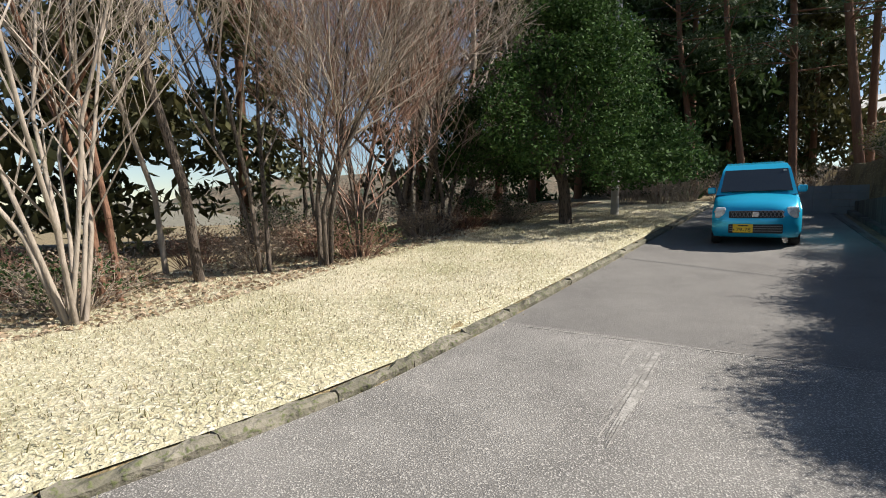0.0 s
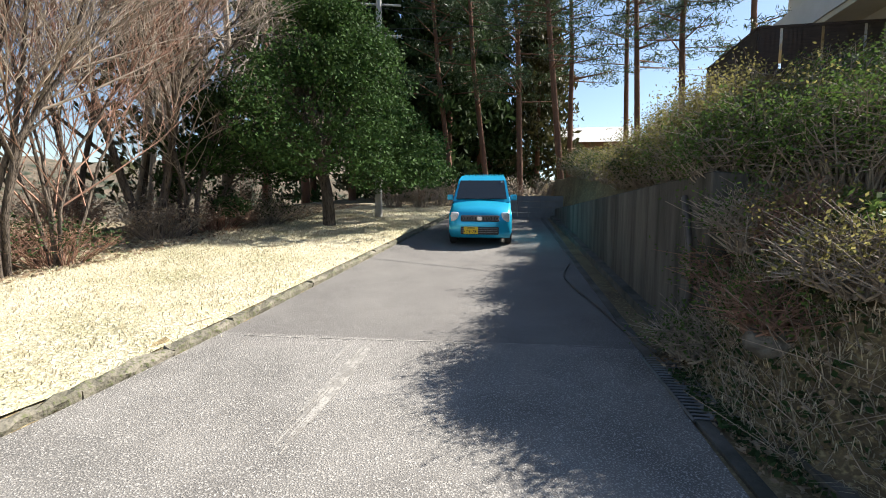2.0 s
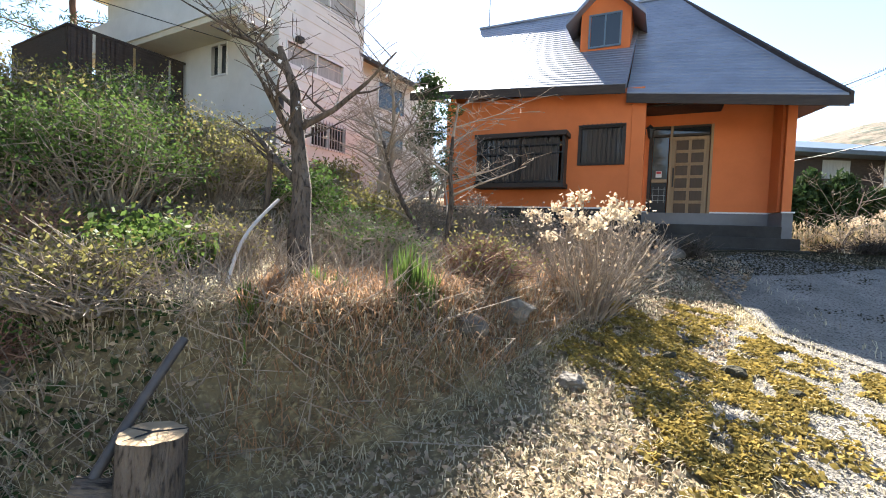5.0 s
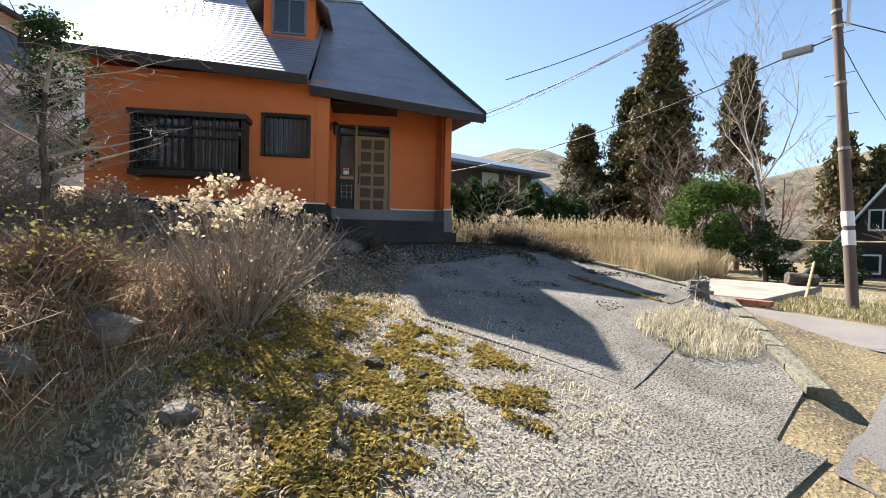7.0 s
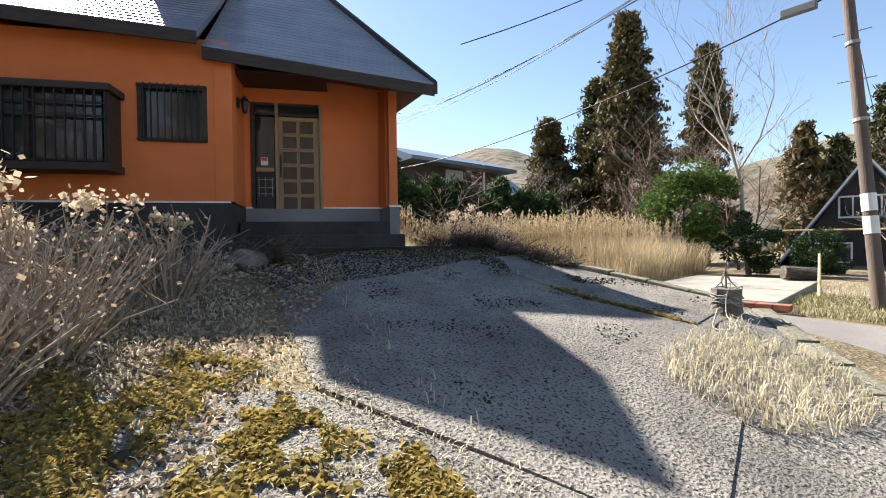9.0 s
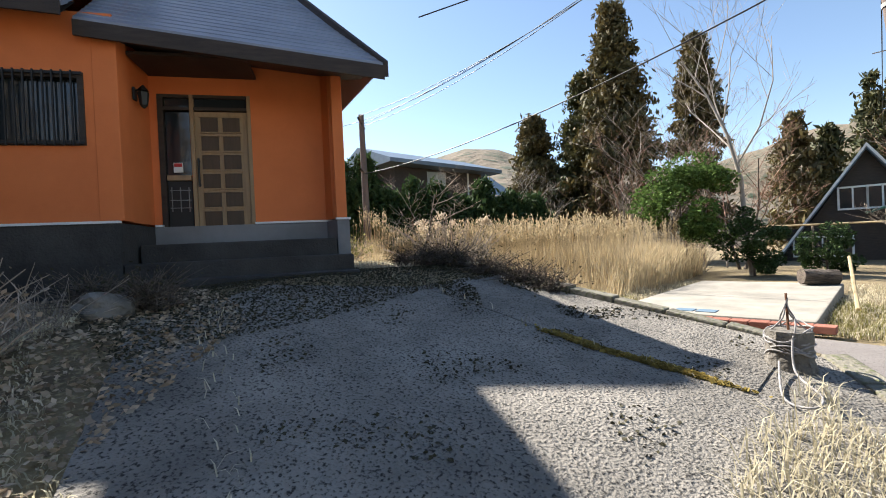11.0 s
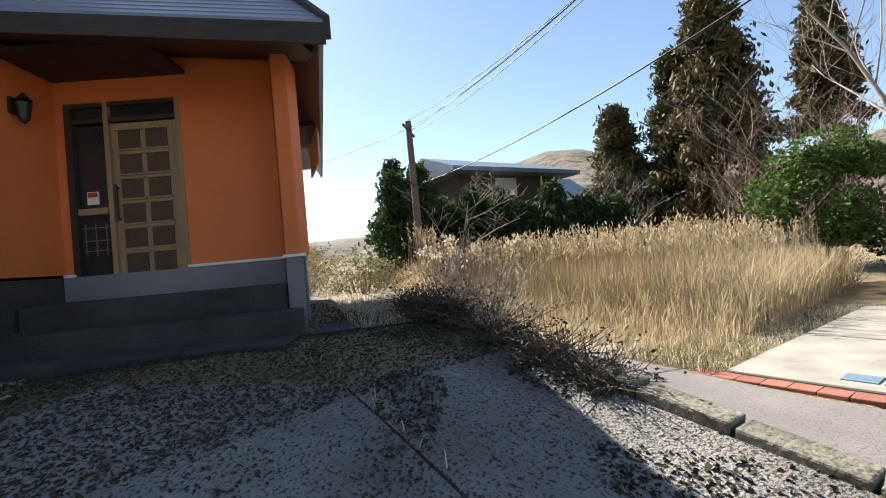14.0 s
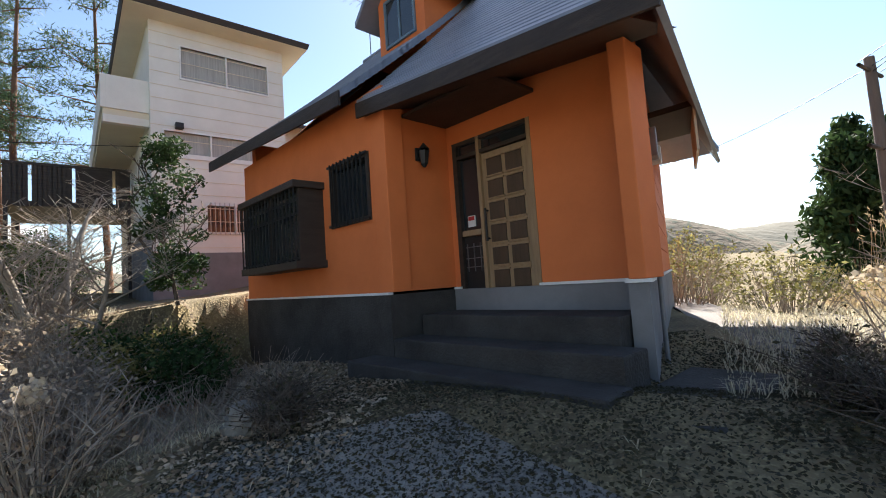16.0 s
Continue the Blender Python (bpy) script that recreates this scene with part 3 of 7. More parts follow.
XL, WF, DV, FZ = -7.0, -0.58, 0.45, 2.29       # left end, wing front, door wall, top of the base
DEEP = 6.4
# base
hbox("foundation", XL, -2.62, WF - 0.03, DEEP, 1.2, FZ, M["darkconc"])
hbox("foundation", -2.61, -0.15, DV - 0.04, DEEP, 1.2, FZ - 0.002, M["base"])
hbox("foundation", -0.14, 0.03, -0.03, DEEP, 1.0, FZ, M["base"])
for x0, x1, y in ((XL, -2.62, WF - 0.05), (-2.60, -2.5, DV - 0.06), (-1.3, -0.15, DV - 0.06), (-0.16, 0.05, -0.05)):
    hbox("drip_edge", x0, x1, y, y + 0.06, FZ, FZ + 0.028, M["trim"], label="white metal drip edge")
hbox("drip_edge", 0.0, 0.05, 0.0, DEEP, FZ, FZ + 0.028, M["trim"], label="white metal drip edge")


def wall_with_holes(name, x0, x1, y0, y1, z0, z1, holes, mat, parent):
    """A wall in x and z with openings through it, as butted pieces of one mesh."""
    bm = bmesh.new()
    xs = sorted({x0, x1, *[h[0] for h in holes], *[h[1] for h in holes]})
    for a, b in zip(xs[:-1], xs[1:]):
        zs = [z0]
        for h in sorted(holes, key=lambda h: h[2]):
            if h[0] <= a and h[1] >= b:
                zs += [h[2], h[3]]
        zs.append(z1)
        for c, d in zip(zs[::2], zs[1::2]):
            if d - c > 1e-4:
                add_box(bm, a, b, y0, y1, c, d)
    bmesh.ops.remove_doubles(bm, verts=bm.verts, dist=1e-4)
    return part(name, bm, mat, parent)


BAY = (-5.95, -4.15, 2.80, 3.78)
WIN = (-3.85, -2.95, 3.22, 4.02)
wall_with_holes("front_wall", XL, -2.62, WF, WF + 0.16, FZ + 0.028, 4.75, [BAY, WIN], M["orange"], cottage)
hbox("left_wall", XL, XL + 0.16, WF + 0.16, DEEP, FZ + 0.028, 5.2, M["orange"])
hbox("recess_wall", -2.78, -2.62, WF + 0.16, DV, FZ + 0.028, 4.6, M["orange"])
wall_with_holes("door_wall", -2.62, -0.14, DV, DV + 0.16, FZ + 0.028, 4.95, [(-2.52, -1.3, 0, 4.16)], M["orange"], cottage)
hbox("side_wall", -0.16, 0.0, 0.16, DEEP, FZ + 0.028, 5.0, M["orange"])
hbox("corner_pillar", -0.15, 0.002, -0.002, 0.36, FZ + 0.028, 4.35, M["orange"], bevel=0.012)
hbox("corner_pillar", -2.84, -2.58, WF - 0.012, WF + 0.26, FZ + 0.028, 4.55, M["orange"], bevel=0.012)
hbox("back_wall", XL, 0.0, DEEP - 0.16, DEEP - 0.001, FZ + 0.028, 5.0, M["orange"])
hbox("porch_ceiling", -2.60, -1.2, -0.3, DV - 0.02, 4.40, 4.44, M["darkwood"], label="dark board porch ceiling")
for i in range(7):
    zz = FZ + 0.35 + 0.32 * i
    hbox("siding_board", 0.002, 0.016, 0.37, DEEP - 0.02, zz - 0.31, zz - 0.008, M["orange"])

# roof: two front panels with stepped courses, and a back slope
RIDGE_V, RIDGE_Z = 2.7, 8.0
roof = part("roof", add_box(bmesh.new(), XL - 0.6, -2.1, RIDGE_V - 0.06, RIDGE_V + 0.06, RIDGE_Z - 0.02, RIDGE_Z + 0.05, 0.02), M["roofmetal"], cottage, "grey-blue metal ridge")


def roof_panel(xa, xb, va, za, zb, courses, rake_b=0.0, rake_a=0.0, t=0.10):
    """Courses from the eave (height za at xa, zb at xb) up to the level ridge."""
    for i in range(courses):
        f0, f1 = i / courses, (i + 1) / courses + 0.012
        vs = []
        for f, dz in ((f0, 0.022), (f1, 0.004)):
            for x, z in ((xa, za), (xb, zb)):
                rk = (rake_a if x == xa else rake_b) * f
                flare = -0.10 * math.sin(math.pi * min(f, 1)) 
                vs.append((x + rk, va + (RIDGE_V - va) * f, z + (RIDGE_Z - z) * f + dz + flare))
        low = [(x, y, z - (t if i else t)) for x, y, z in vs]
        v = vs + low
        mesh_object("roof_course", v, [(0, 1, 3, 2), (4, 6, 7, 5), (0, 4, 5, 1), (2, 3, 7, 6), (0, 2, 6, 4), (1, 5, 7, 3)], M["roofmetal"], roof)


roof_panel(XL - 0.85, -2.95, -0.92, 5.02, 4.72, 34, 0.0, 0.0)
roof_panel(-2.95, 0.54, -0.70, 4.62, 4.26, 36, -2.65, 0.0)
back = [(XL - 0.85, RIDGE_V, RIDGE_Z), (-2.1, RIDGE_V, RIDGE_Z), (-1.15, DEEP + 0.6, 4.8), (XL - 0.85, DEEP + 0.6, 4.8)]
hip = [(0.54, -0.70, 4.22), (-1.15, DEEP + 0.6, 4.5), (-2.1, RIDGE_V, RIDGE_Z - 0.02)]
mesh_object("hip_slope", hip + [(x - 0.05, y, z - 0.04) for x, y, z in hip], [(0, 1, 2), (3, 5, 4), (0, 3, 4, 1), (1, 4, 5, 2), (2, 5, 3, 0)], M["roofmetal"], roof)
mesh_object("back_slope", back + [(x, y, z - 0.1) for x, y, z in back], [(0, 1, 2, 3), (4, 7, 6, 5), (0, 4, 5, 1), (1, 5, 6, 2), (2, 6, 7, 3), (3, 7, 4, 0)], M["roofmetal"], roof)
for x0, x1, z0, z1, y in ((XL - 0.86, -2.96, 4.96, 4.66, -0.945), (-2.95, 0.55, 4.54, 4.18, -0.725)):
    mesh_object("fascia", [(x0, y, z0 - 0.12), (x1, y, z1 - 0.12), (x1, y, z1 + 0.06), (x0, y, z0 + 0.06), (x0, y + 0.03, z0 - 0.12), (x1, y + 0.03, z1 - 0.12), (x1, y + 0.03, z1 + 0.06), (x0, y + 0.03, z0 + 0.06)],
                [(0, 1, 2, 3), (4, 7, 6, 5), (0, 4, 5, 1), (3, 2, 6, 7), (0, 3, 7, 4), (1, 5, 6, 2)], M["darkwood"], cottage, "dark brown eave board")
for (x0, x1, z0, z1, ya, yb, dz) in ((XL - 0.82, -2.97, 4.86, 4.56, -0.91, WF, 0.30), (-2.93, 0.30, 4.44, 4.12, -0.68, 0.4, 0.30)):
    mesh_object("soffit", [(x0, ya, z0), (x1, ya, z1), (x1, yb, z1 + dz), (x0, yb, z0 + dz)], [(0, 1, 2, 3)], M["darkwood"], cottage, "dark boarded eave soffit")
# right gable wall under the rake, and its barge board
mesh_object("gable_wall", [(XL, 0.0, 5.1), (XL, DEEP, 5.1), (XL, 2.7, 7.8), (XL + 0.16, 0.0, 5.1), (XL + 0.16, DEEP, 5.1), (XL + 0.16, 2.7, 7.8)], [(0, 1, 2), (3, 5, 4), (0, 2, 5, 3), (1, 4, 5, 2), (0, 3, 4, 1)], M["orange"], cottage)
bz = [(0.55, -0.72, 4.09), (0.60, -0.72, 4.09), (0.60, -0.72, 4.30), (0.55, -0.72, 4.30), (-2.15, 2.7, 7.80), (-2.10, 2.7, 7.80), (-2.10, 2.7, 8.02), (-2.15, 2.7, 8.02)]
mesh_object("barge_board", bz, [(0, 1, 2, 3), (4, 7, 6, 5), (0, 4, 5, 1), (1, 5, 6, 2), (2, 6, 7, 3), (3, 7, 4, 0)], M["darkwood"], cottage, "dark brown barge board")

# dormer
dorm = part("dormer", add_box(bmesh.new(), -4.15, -3.05, 0.62, 2.4, 5.85, 6.95, 0.0), M["orange"], cottage, "orange gabled dormer")
mesh_object("dormer_gable", [(-4.15, 0.62, 6.95), (-3.05, 0.62, 6.95), (-3.6, 0.62, 7.45), (-4.15, 2.4, 6.95), (-3.05, 2.4, 6.95), (-3.6, 2.4, 7.45)], [(0, 1, 2), (3, 5, 4), (0, 2, 5, 3), (1, 4, 5, 2)], M["orange"], dorm)
for sx in (-1, 1):
    c = -3.6
    e0, e1 = c + sx * 0.86, c
    vs = [(e0, 0.36, 6.72), (e1, 0.36, 7.56), (e1, 2.7, 7.56), (e0, 2.0, 6.72)]
    vs += [(x, y, z - 0.09) for x, y, z in vs]
    mesh_object("dormer_roof", vs, [(0, 1, 2, 3), (4, 7, 6, 5), (0, 4, 5, 1), (1, 5, 6, 2), (2, 6, 7, 3), (3, 7, 4, 0)], M["roofmetal"], dorm)
hbox("dormer_pane", -3.92, -3.61, 0.605, 0.618, 6.15, 6.85, M["glass"], dorm)
hbox("dormer_pane", -3.59, -3.28, 0.600, 0.618, 6.15, 6.85, M["glass"], dorm)
for x in (-3.95, -3.6, -3.26):
    hbox("dormer_frame", x - 0.018, x + 0.018, 0.585, 0.62, 6.12, 6.88, M["bluepanel"], dorm)
for z in (6.13, 6.87):
    hbox("dormer_frame", -3.96, -3.25, 0.583, 0.622, z - 0.02, z + 0.02, M["bluepanel"], dorm)

# window with grille
win = part("window", add_box(bmesh.new(), WIN[0] + 0.04, WIN[1] - 0.04, WF + 0.07, WF + 0.085, WIN[2] + 0.04, WIN[3] - 0.04), M["glass"], cottage, "window behind a dark metal grille")
hbox("curtain", WIN[0] + 0.02, WIN[1] - 0.02, WF + 0.10, WF + 0.12, WIN[2], WIN[3], M["curtain"], win, "pale pleated curtain")
for a in (WIN[0] - 0.02, WIN[1] - 0.04):
    hbox("window_frame", a, a + 0.06, WF - 0.02, WF + 0.09, WIN[2] - 0.02, WIN[3] + 0.02, M["darkwood"], win)
for a in (WIN[2] - 0.02, WIN[3] - 0.04):
    hbox("window_frame", WIN[0] + 0.04, WIN[1] - 0.04, WF - 0.018, WF + 0.088, a, a + 0.06, M["darkwood"], win)
for i in range(9):
    x = WIN[0] + 0.08 + i * (WIN[1] - WIN[0] - 0.16) / 8
    hbox("grille_bar", x - 0.008, x + 0.008, WF - 0.07, WF - 0.054, WIN[2] - 0.03, WIN[3] + 0.03, M["black"], win)
for z in (WIN[2] - 0.01, WIN[3] - 0.01):
    hbox("grille_rail", WIN[0] - 0.02, WIN[1] + 0.02, WF - 0.052, WF - 0.035, z, z + 0.03, M["black"], win)

# bay window with bars
by0 = WF - 0.42
bay = part("bay_window", add_box(bmesh.new(), BAY[0] - 0.12, BAY[1] + 0.12, by0 - 0.05, WF - 0.001, BAY[3] + 0.001, BAY[3] + 0.10, 0.012), M["darkwood"], cottage, "dark bay window with a vertical bar grille")
hbox("bay_sill", BAY[0] - 0.10, BAY[1] + 0.10, by0 - 0.03, WF - 0.001, BAY[2] - 0.10, BAY[2], M["darkwood"], bay)
hbox("bay_pane", BAY[0] + 0.04, BAY[1] - 0.04, by0 + 0.10, by0 + 0.112, BAY[2], BAY[3], M["glass"], bay)
hbox("bay_curtain", BAY[0] + 0.06, BAY[1] - 0.06, by0 + 0.16, by0 + 0.18, BAY[2] + 0.01, BAY[3] - 0.01, M["curtain"], bay, "pale curtain")
for x in (BAY[0] - 0.06, BAY[1] + 0.05):
    hbox("bay_side", x, x + 0.012, by0 + 0.06, WF - 0.002, BAY[2], BAY[3], M["darkwood"], bay)
for x in (BAY[0] - 0.08, (BAY[0] + BAY[1]) / 2 - 0.03, BAY[1] + 0.02):
    hbox("bay_post", x, x + 0.06, by0 + 0.04, by0 + 0.10, BAY[2], BAY[3], M["darkwood"], bay)
for i in range(17):
    x = BAY[0] - 0.05 + i * (BAY[1] - BAY[0] + 0.1) / 16
    hbox("grille_bar", x - 0.009, x + 0.009, by0 - 0.02, by0 - 0.002, BAY[2] - 0.04, BAY[3] + 0.02, M["black"], bay)
for z in (BAY[2] + 0.02, 3.42, BAY[3] - 0.18):
    hbox("grille_rail", BAY[0] - 0.08, BAY[1] + 0.08, by0 + 0.0, by0 + 0.016, z, z + 0.03, M["black"], bay)

# front door with side light and transom
door = part("door", add_box(bmesh.new(), -2.06, -1.36, DV + 0.03, DV + 0.075, 2.16, 3.93, 0.004), M["doorwood"], cottage, "wooden front door with twelve square panels")
for r_ in range(6):
    for c_ in range(2):
        x0 = -1.98 + c_ * 0.29
        z0 = 2.29 + r_ * 0.27
        bm = add_box(bmesh.new(), x0, x0 + 0.23, DV + 0.012, DV + 0.032, z0, z0 + 0.205, 0.009)
        part("door_panel", bm, M["doorpanel"], door)
        for a, b, c, d in ((x0 - 0.018, x0 + 0.248, z0 - 0.02, z0 - 0.002), (x0 - 0.018, x0 + 0.248, z0 + 0.207, z0 + 0.225)):
            hbox("panel_rim", a, b, DV + 0.006, DV + 0.0295, c, d, M["doorwood"], door)
hbox("transom_pane", -2.44, -1.36, DV + 0.04, DV + 0.05, 3.98, 4.12, M["glass"], door)
hbox("side_pane", -2.44, -2.13, DV + 0.045, DV + 0.055, 3.02, 3.92, M["glass"], door)
hbox("side_panel", -2.44, -2.13, DV + 0.03, DV + 0.05, 2.18, 2.94, M["black"], door)
for x in (-2.52, -2.11, -1.35):
    hbox("door_frame", x, x + 0.05 + (0.02 if x < -2.4 else 0), DV - 0.012, DV + 0.10, 2.12, 4.16, M["darkwood"] if x < -2.2 else M["doorwood"], door)
for z in (2.12, 3.94, 4.115):
    hbox("door_frame", -2.45, -1.36, DV - 0.010, DV + 0.095, z, z + 0.045, M["doorwood"] if z < 3 else M["darkwood"], door)
hbox("side_rail", -2.44, -2.13, DV - 0.005, DV + 0.06, 2.945, 3.015, M["doorwood"], door)
for i in range(3):
    hbox("side_light_bar", -2.40 + 0.11 * i, -2.39 + 0.11 * i, DV + 0.018, DV + 0.03, 2.5, 2.85, M["steel"], door)
for z in (2.55, 2.66, 2.8):
    hbox("side_light_bar", -2.42, -2.15, DV + 0.016, DV + 0.029, z, z + 0.01, M["steel"], door)
notice = hbox("notice", -2.36, -2.24, DV + 0.03, DV + 0.044, 3.06, 3.20, M["trim"], door, "small white paper notice")
hbox("notice_stripe", -2.35, -2.25, DV + 0.026, DV + 0.0295, 3.14, 3.19, M["red"], door, "red stripe")
vv, ff = tubes([(-2.02, DV - 0.02, 2.85, 0.014, -2.02, DV - 0.02, 3.25, 0.014), (-2.02, DV - 0.02, 2.88, 0.012, -2.02, DV + 0.04, 2.88, 0.012), (-2.02, DV - 0.02, 3.22, 0.012, -2.02, DV + 0.04, 3.22, 0.012)], 8)
mesh_object("door_handle", vv, ff, M["black"], door, "dark bar handle")
# wall lantern on the recess wall
lan = part("wall_lantern", add_box(bmesh.new(), -2.61, -2.585, -0.12, -0.02, 3.9, 4.06, 0.006), M["black"], cottage, "black iron wall lantern")
vv, ff = tubes([(-2.59, -0.07, 4.02, 0.012, -2.50, -0.07, 4.06, 0.012), (-2.50, -0.07, 4.02, 0.075, -2.50, -0.07, 4.10, 0.01), (-2.50, -0.07, 3.84, 0.045, -2.50, -0.07, 4.0, 0.07), (-2.50, -0.07, 3.80, 0.015, -2.50, -0.07, 3.84, 0.045)], 6)
mesh_object("lantern_cage", vv, ff, M["black"], lan)
# television antenna on the ridge
ant = [(-7.3, 2.7, 7.9, 0.014, -7.3, 2.7, 9.45, 0.012), (-7.3, 2.1, 9.38, 0.008, -7.3, 3.3, 9.38, 0.008)]
for k_ in range(7):
    ant.append((-7.3 - 0.28 + 0.02 * k_, 2.15 + 0.18 * k_, 9.38, 0.005, -7.3 + 0.28 - 0.02 * k_, 2.15 + 0.18 * k_, 9.38, 0.005))
vv, ff = tubes(ant, 5)
mesh_object("antenna", vv, ff, M["steel"], cottage, "thin metal television antenna on the ridge")
# side canopy, meters
hbox("side_canopy", -0.0, 0.62, 2.6, 3.92, 4.42, 4.50, M["darkwood"], label="dark canopy over the side")
hbox("canopy_panel", 0.58, 0.61, 2.6, 3.9, 3.85, 4.42, M["cream"], label="pale canopy side panel")
hbox("meter_box", 0.02, 0.14, 1.1, 1.32, 3.55, 3.85, M["steel"], bevel=0.01)
hbox("vent_hood", 0.02, 0.16, 1.6, 1.82, 3.6, 3.78, M["insulator"], bevel=0.02)
curve_tube("downpipe", [(0.05, 0.5, 4.3), (0.06, 0.5, 3.2), (0.06, 0.55, 1.5)], 0.022, M["base"], cottage)

# the right side of the cottage runs askew
for ob in cottage.children_recursive:
    if ob.name.split(".")[0] in ("side_wall", "siding_board", "side_canopy", "canopy_panel", "meter_box", "vent_hood", "downpipe", "foundation", "back_wall") or (ob.name.startswith("drip_edge") and max(v.co.y for v in ob.data.vertices) > 3) or (ob.name.startswith("gable_wall") and max(v.co.x for v in ob.data.vertices) > -1):
        for vert in ob.data.vertices:
            if vert.co.x > -0.95 and vert.co.z < 8.2:
                vert.co.x -= 0.34 * max(vert.co.y - 0.05, 0)

# steps in front of the recess
steps = thing("entrance_steps", HOUSE, "dark weathered concrete steps before the front door", "steps")
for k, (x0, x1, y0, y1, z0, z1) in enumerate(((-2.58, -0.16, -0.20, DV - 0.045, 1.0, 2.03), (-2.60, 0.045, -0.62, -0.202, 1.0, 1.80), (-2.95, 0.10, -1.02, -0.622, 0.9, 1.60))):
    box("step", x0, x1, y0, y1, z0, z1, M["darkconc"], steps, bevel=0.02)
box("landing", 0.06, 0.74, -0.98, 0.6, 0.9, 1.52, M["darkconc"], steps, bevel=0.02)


# ---- the white house behind the garden ----
WHITE = pose(14.4, 2.75, 0, 0, 0, math.degrees(math.atan2(-0.587, 0.81)))
white = thing("white_house", WHITE, "white two-storey house with horizontal siding and a balcony", "house")
wall_with_holes("front_wall", 0, 3.6, 0, 0.2, 2.2, 10.0, [(0.75, 3.1, 8.5, 9.4), (0.3, 2.6, 6.35, 6.95), (1.3, 2.8, 4.2, 4.95)], M["white"], white)
bm = bmesh.new()
for y0, y1, holes in ((0.2, 2.3, []), (2.3, 3.05, [(6.25, 7.15)]), (3.05, 9.5, [])):
    zs = [2.2] + [z for h in holes for z in h] + [10.0]
    for a, c in zip(zs[::2], zs[1::2]):
        add_box(bm, 0, 0.2, y0, y1, a, c)
part("side_wall", bm, M["white"], white)
box("core_wall", 3.4, 3.6, 0.2, 9.5, 2.2, 10.0, M["white"], white)
box("rear_wall", 0, 3.6, 9.5, 9.7, 2.2, 10.0, M["white"], white)
for i in range(17):
    z = 3.75 + i * 0.37
    box("siding_joint", -0.008, 3.6, -0.012, -0.001, z, z + 0.016, M["cream"], white)
box("band", -0.03, 3.63, -0.04, -0.013, 6.22, 6.30, M["trim"], white)
box("plinth", -0.02, 3.62, -0.03, -0.002, 2.2, 3.62, M["base"], white, "grey concrete plinth")
box("plinth", -0.03, -0.002, 0.0, 9.5, 2.2, 4.45, M["base"], white, "grey concrete plinth")
for x0, x1, z0, z1 in ((0.75, 3.1, 8.5, 9.4), (0.3, 2.6, 6.35, 6.95), (1.3, 2.8, 4.2, 4.95)):
    w = part("window", add_box(bmesh.new(), x0, x1, 0.08, 0.1, z0, z1), M["curtain"] if z0 > 5 else M["glass"], white)
    for a, b_, c, d in ((x0 - 0.04, x1 + 0.04, z0 - 0.05, z0), (x0 - 0.04, x1 + 0.04, z1, z1 + 0.05), (x0 - 0.04, x0, z0, z1), (x1, x1 + 0.04, z0, z1), ((x0 + x1) / 2 - 0.02, (x0 + x1) / 2 + 0.02, z0, z1)):
        box("window_frame", a, b_, -0.03, 0.06, c, d, M["trim"], w)
    if z0 < 5:
        for i in range(12):
            xx = x0 + 0.06 + i * (x1 - x0 - 0.12) / 11
            box("window_bar", xx - 0.01, xx + 0.01, -0.09, -0.07, z0 - 0.08, z1 + 0.08, M["polegrey"], w)
w = part("window", add_box(bmesh.new(), 0.09, 0.11, 2.3, 3.05, 6.25, 7.15), M["glass"], white)
for a, b_, c, d in ((2.26, 3.09, 6.20, 6.25), (2.26, 3.09, 7.15, 7.20), (2.26, 2.3, 6.25, 7.15), (3.05, 3.09, 6.25, 7.15), (2.66, 2.7, 6.25, 7.15)):
    box("window_frame", -0.03, 0.08, a, b_, c, d, M["trim"], w)
balc = part("balcony", add_box(bmesh.new(), -1.0, -0.001, 0.25, 9.5, 7.25, 7.42), M["cream"], white, "white balcony with solid parapet")
box("parapet", -1.05, -0.93, 0.2, 9.5, 7.421, 8.3, M["white"], balc)
box("parapet", -0.929, -0.001, 0.2, 0.32, 7.421, 8.3, M["white"], balc)
box("balcony_beam", -1.0, 0, 0.22, 0.42, 7.05, 7.249, M["white"], balc)
vs = [(-0.6, -0.65, 10.0), (4.2, -0.65, 10.0), (4.2, 10.2, 10.0), (-0.6, 10.2, 10.0), (-0.65, -0.7, 10.16), (4.25, -0.7, 10.16), (4.25, 10.25, 10.16), (-0.65, 10.25, 10.16), (1.7, 3.0, 10.9), (1.8, 7.0, 10.9)]
mesh_object("roof", vs, [(0, 3, 2, 1), (0, 1, 5, 4), (1, 2, 6, 5), (2, 3, 7, 6), (3, 0, 4, 7), (4, 5, 8), (5, 6, 9, 8), (6, 7, 9), (7, 4, 8, 9)], M["darkwood"], white, "shallow dark-edged hipped roof")
box("soffit", -0.58, 4.18, -0.63, 10.1, 9.985, 9.998, M["cream"], white)
box("flood_lamp", 0.55, 0.75, -0.22, -0.03, 7.0, 7.16, M["black"], white, "black floodlight", bevel=0.02)
vv, ff = tubes([(0.1, -0.02, 5.0, 0.10, 0.1, -0.02, 5.28, 0.10), (0.1, -0.05, 5.28, 0.10, 0.1, -0.02, 5.36, 0.03), (0.1, -0.02, 4.94, 0.05, 0.1, -0.02, 5.0, 0.10)], 10)
mesh_object("electricity_meter", vv, ff, M["black"], white, "round dark electricity meter")
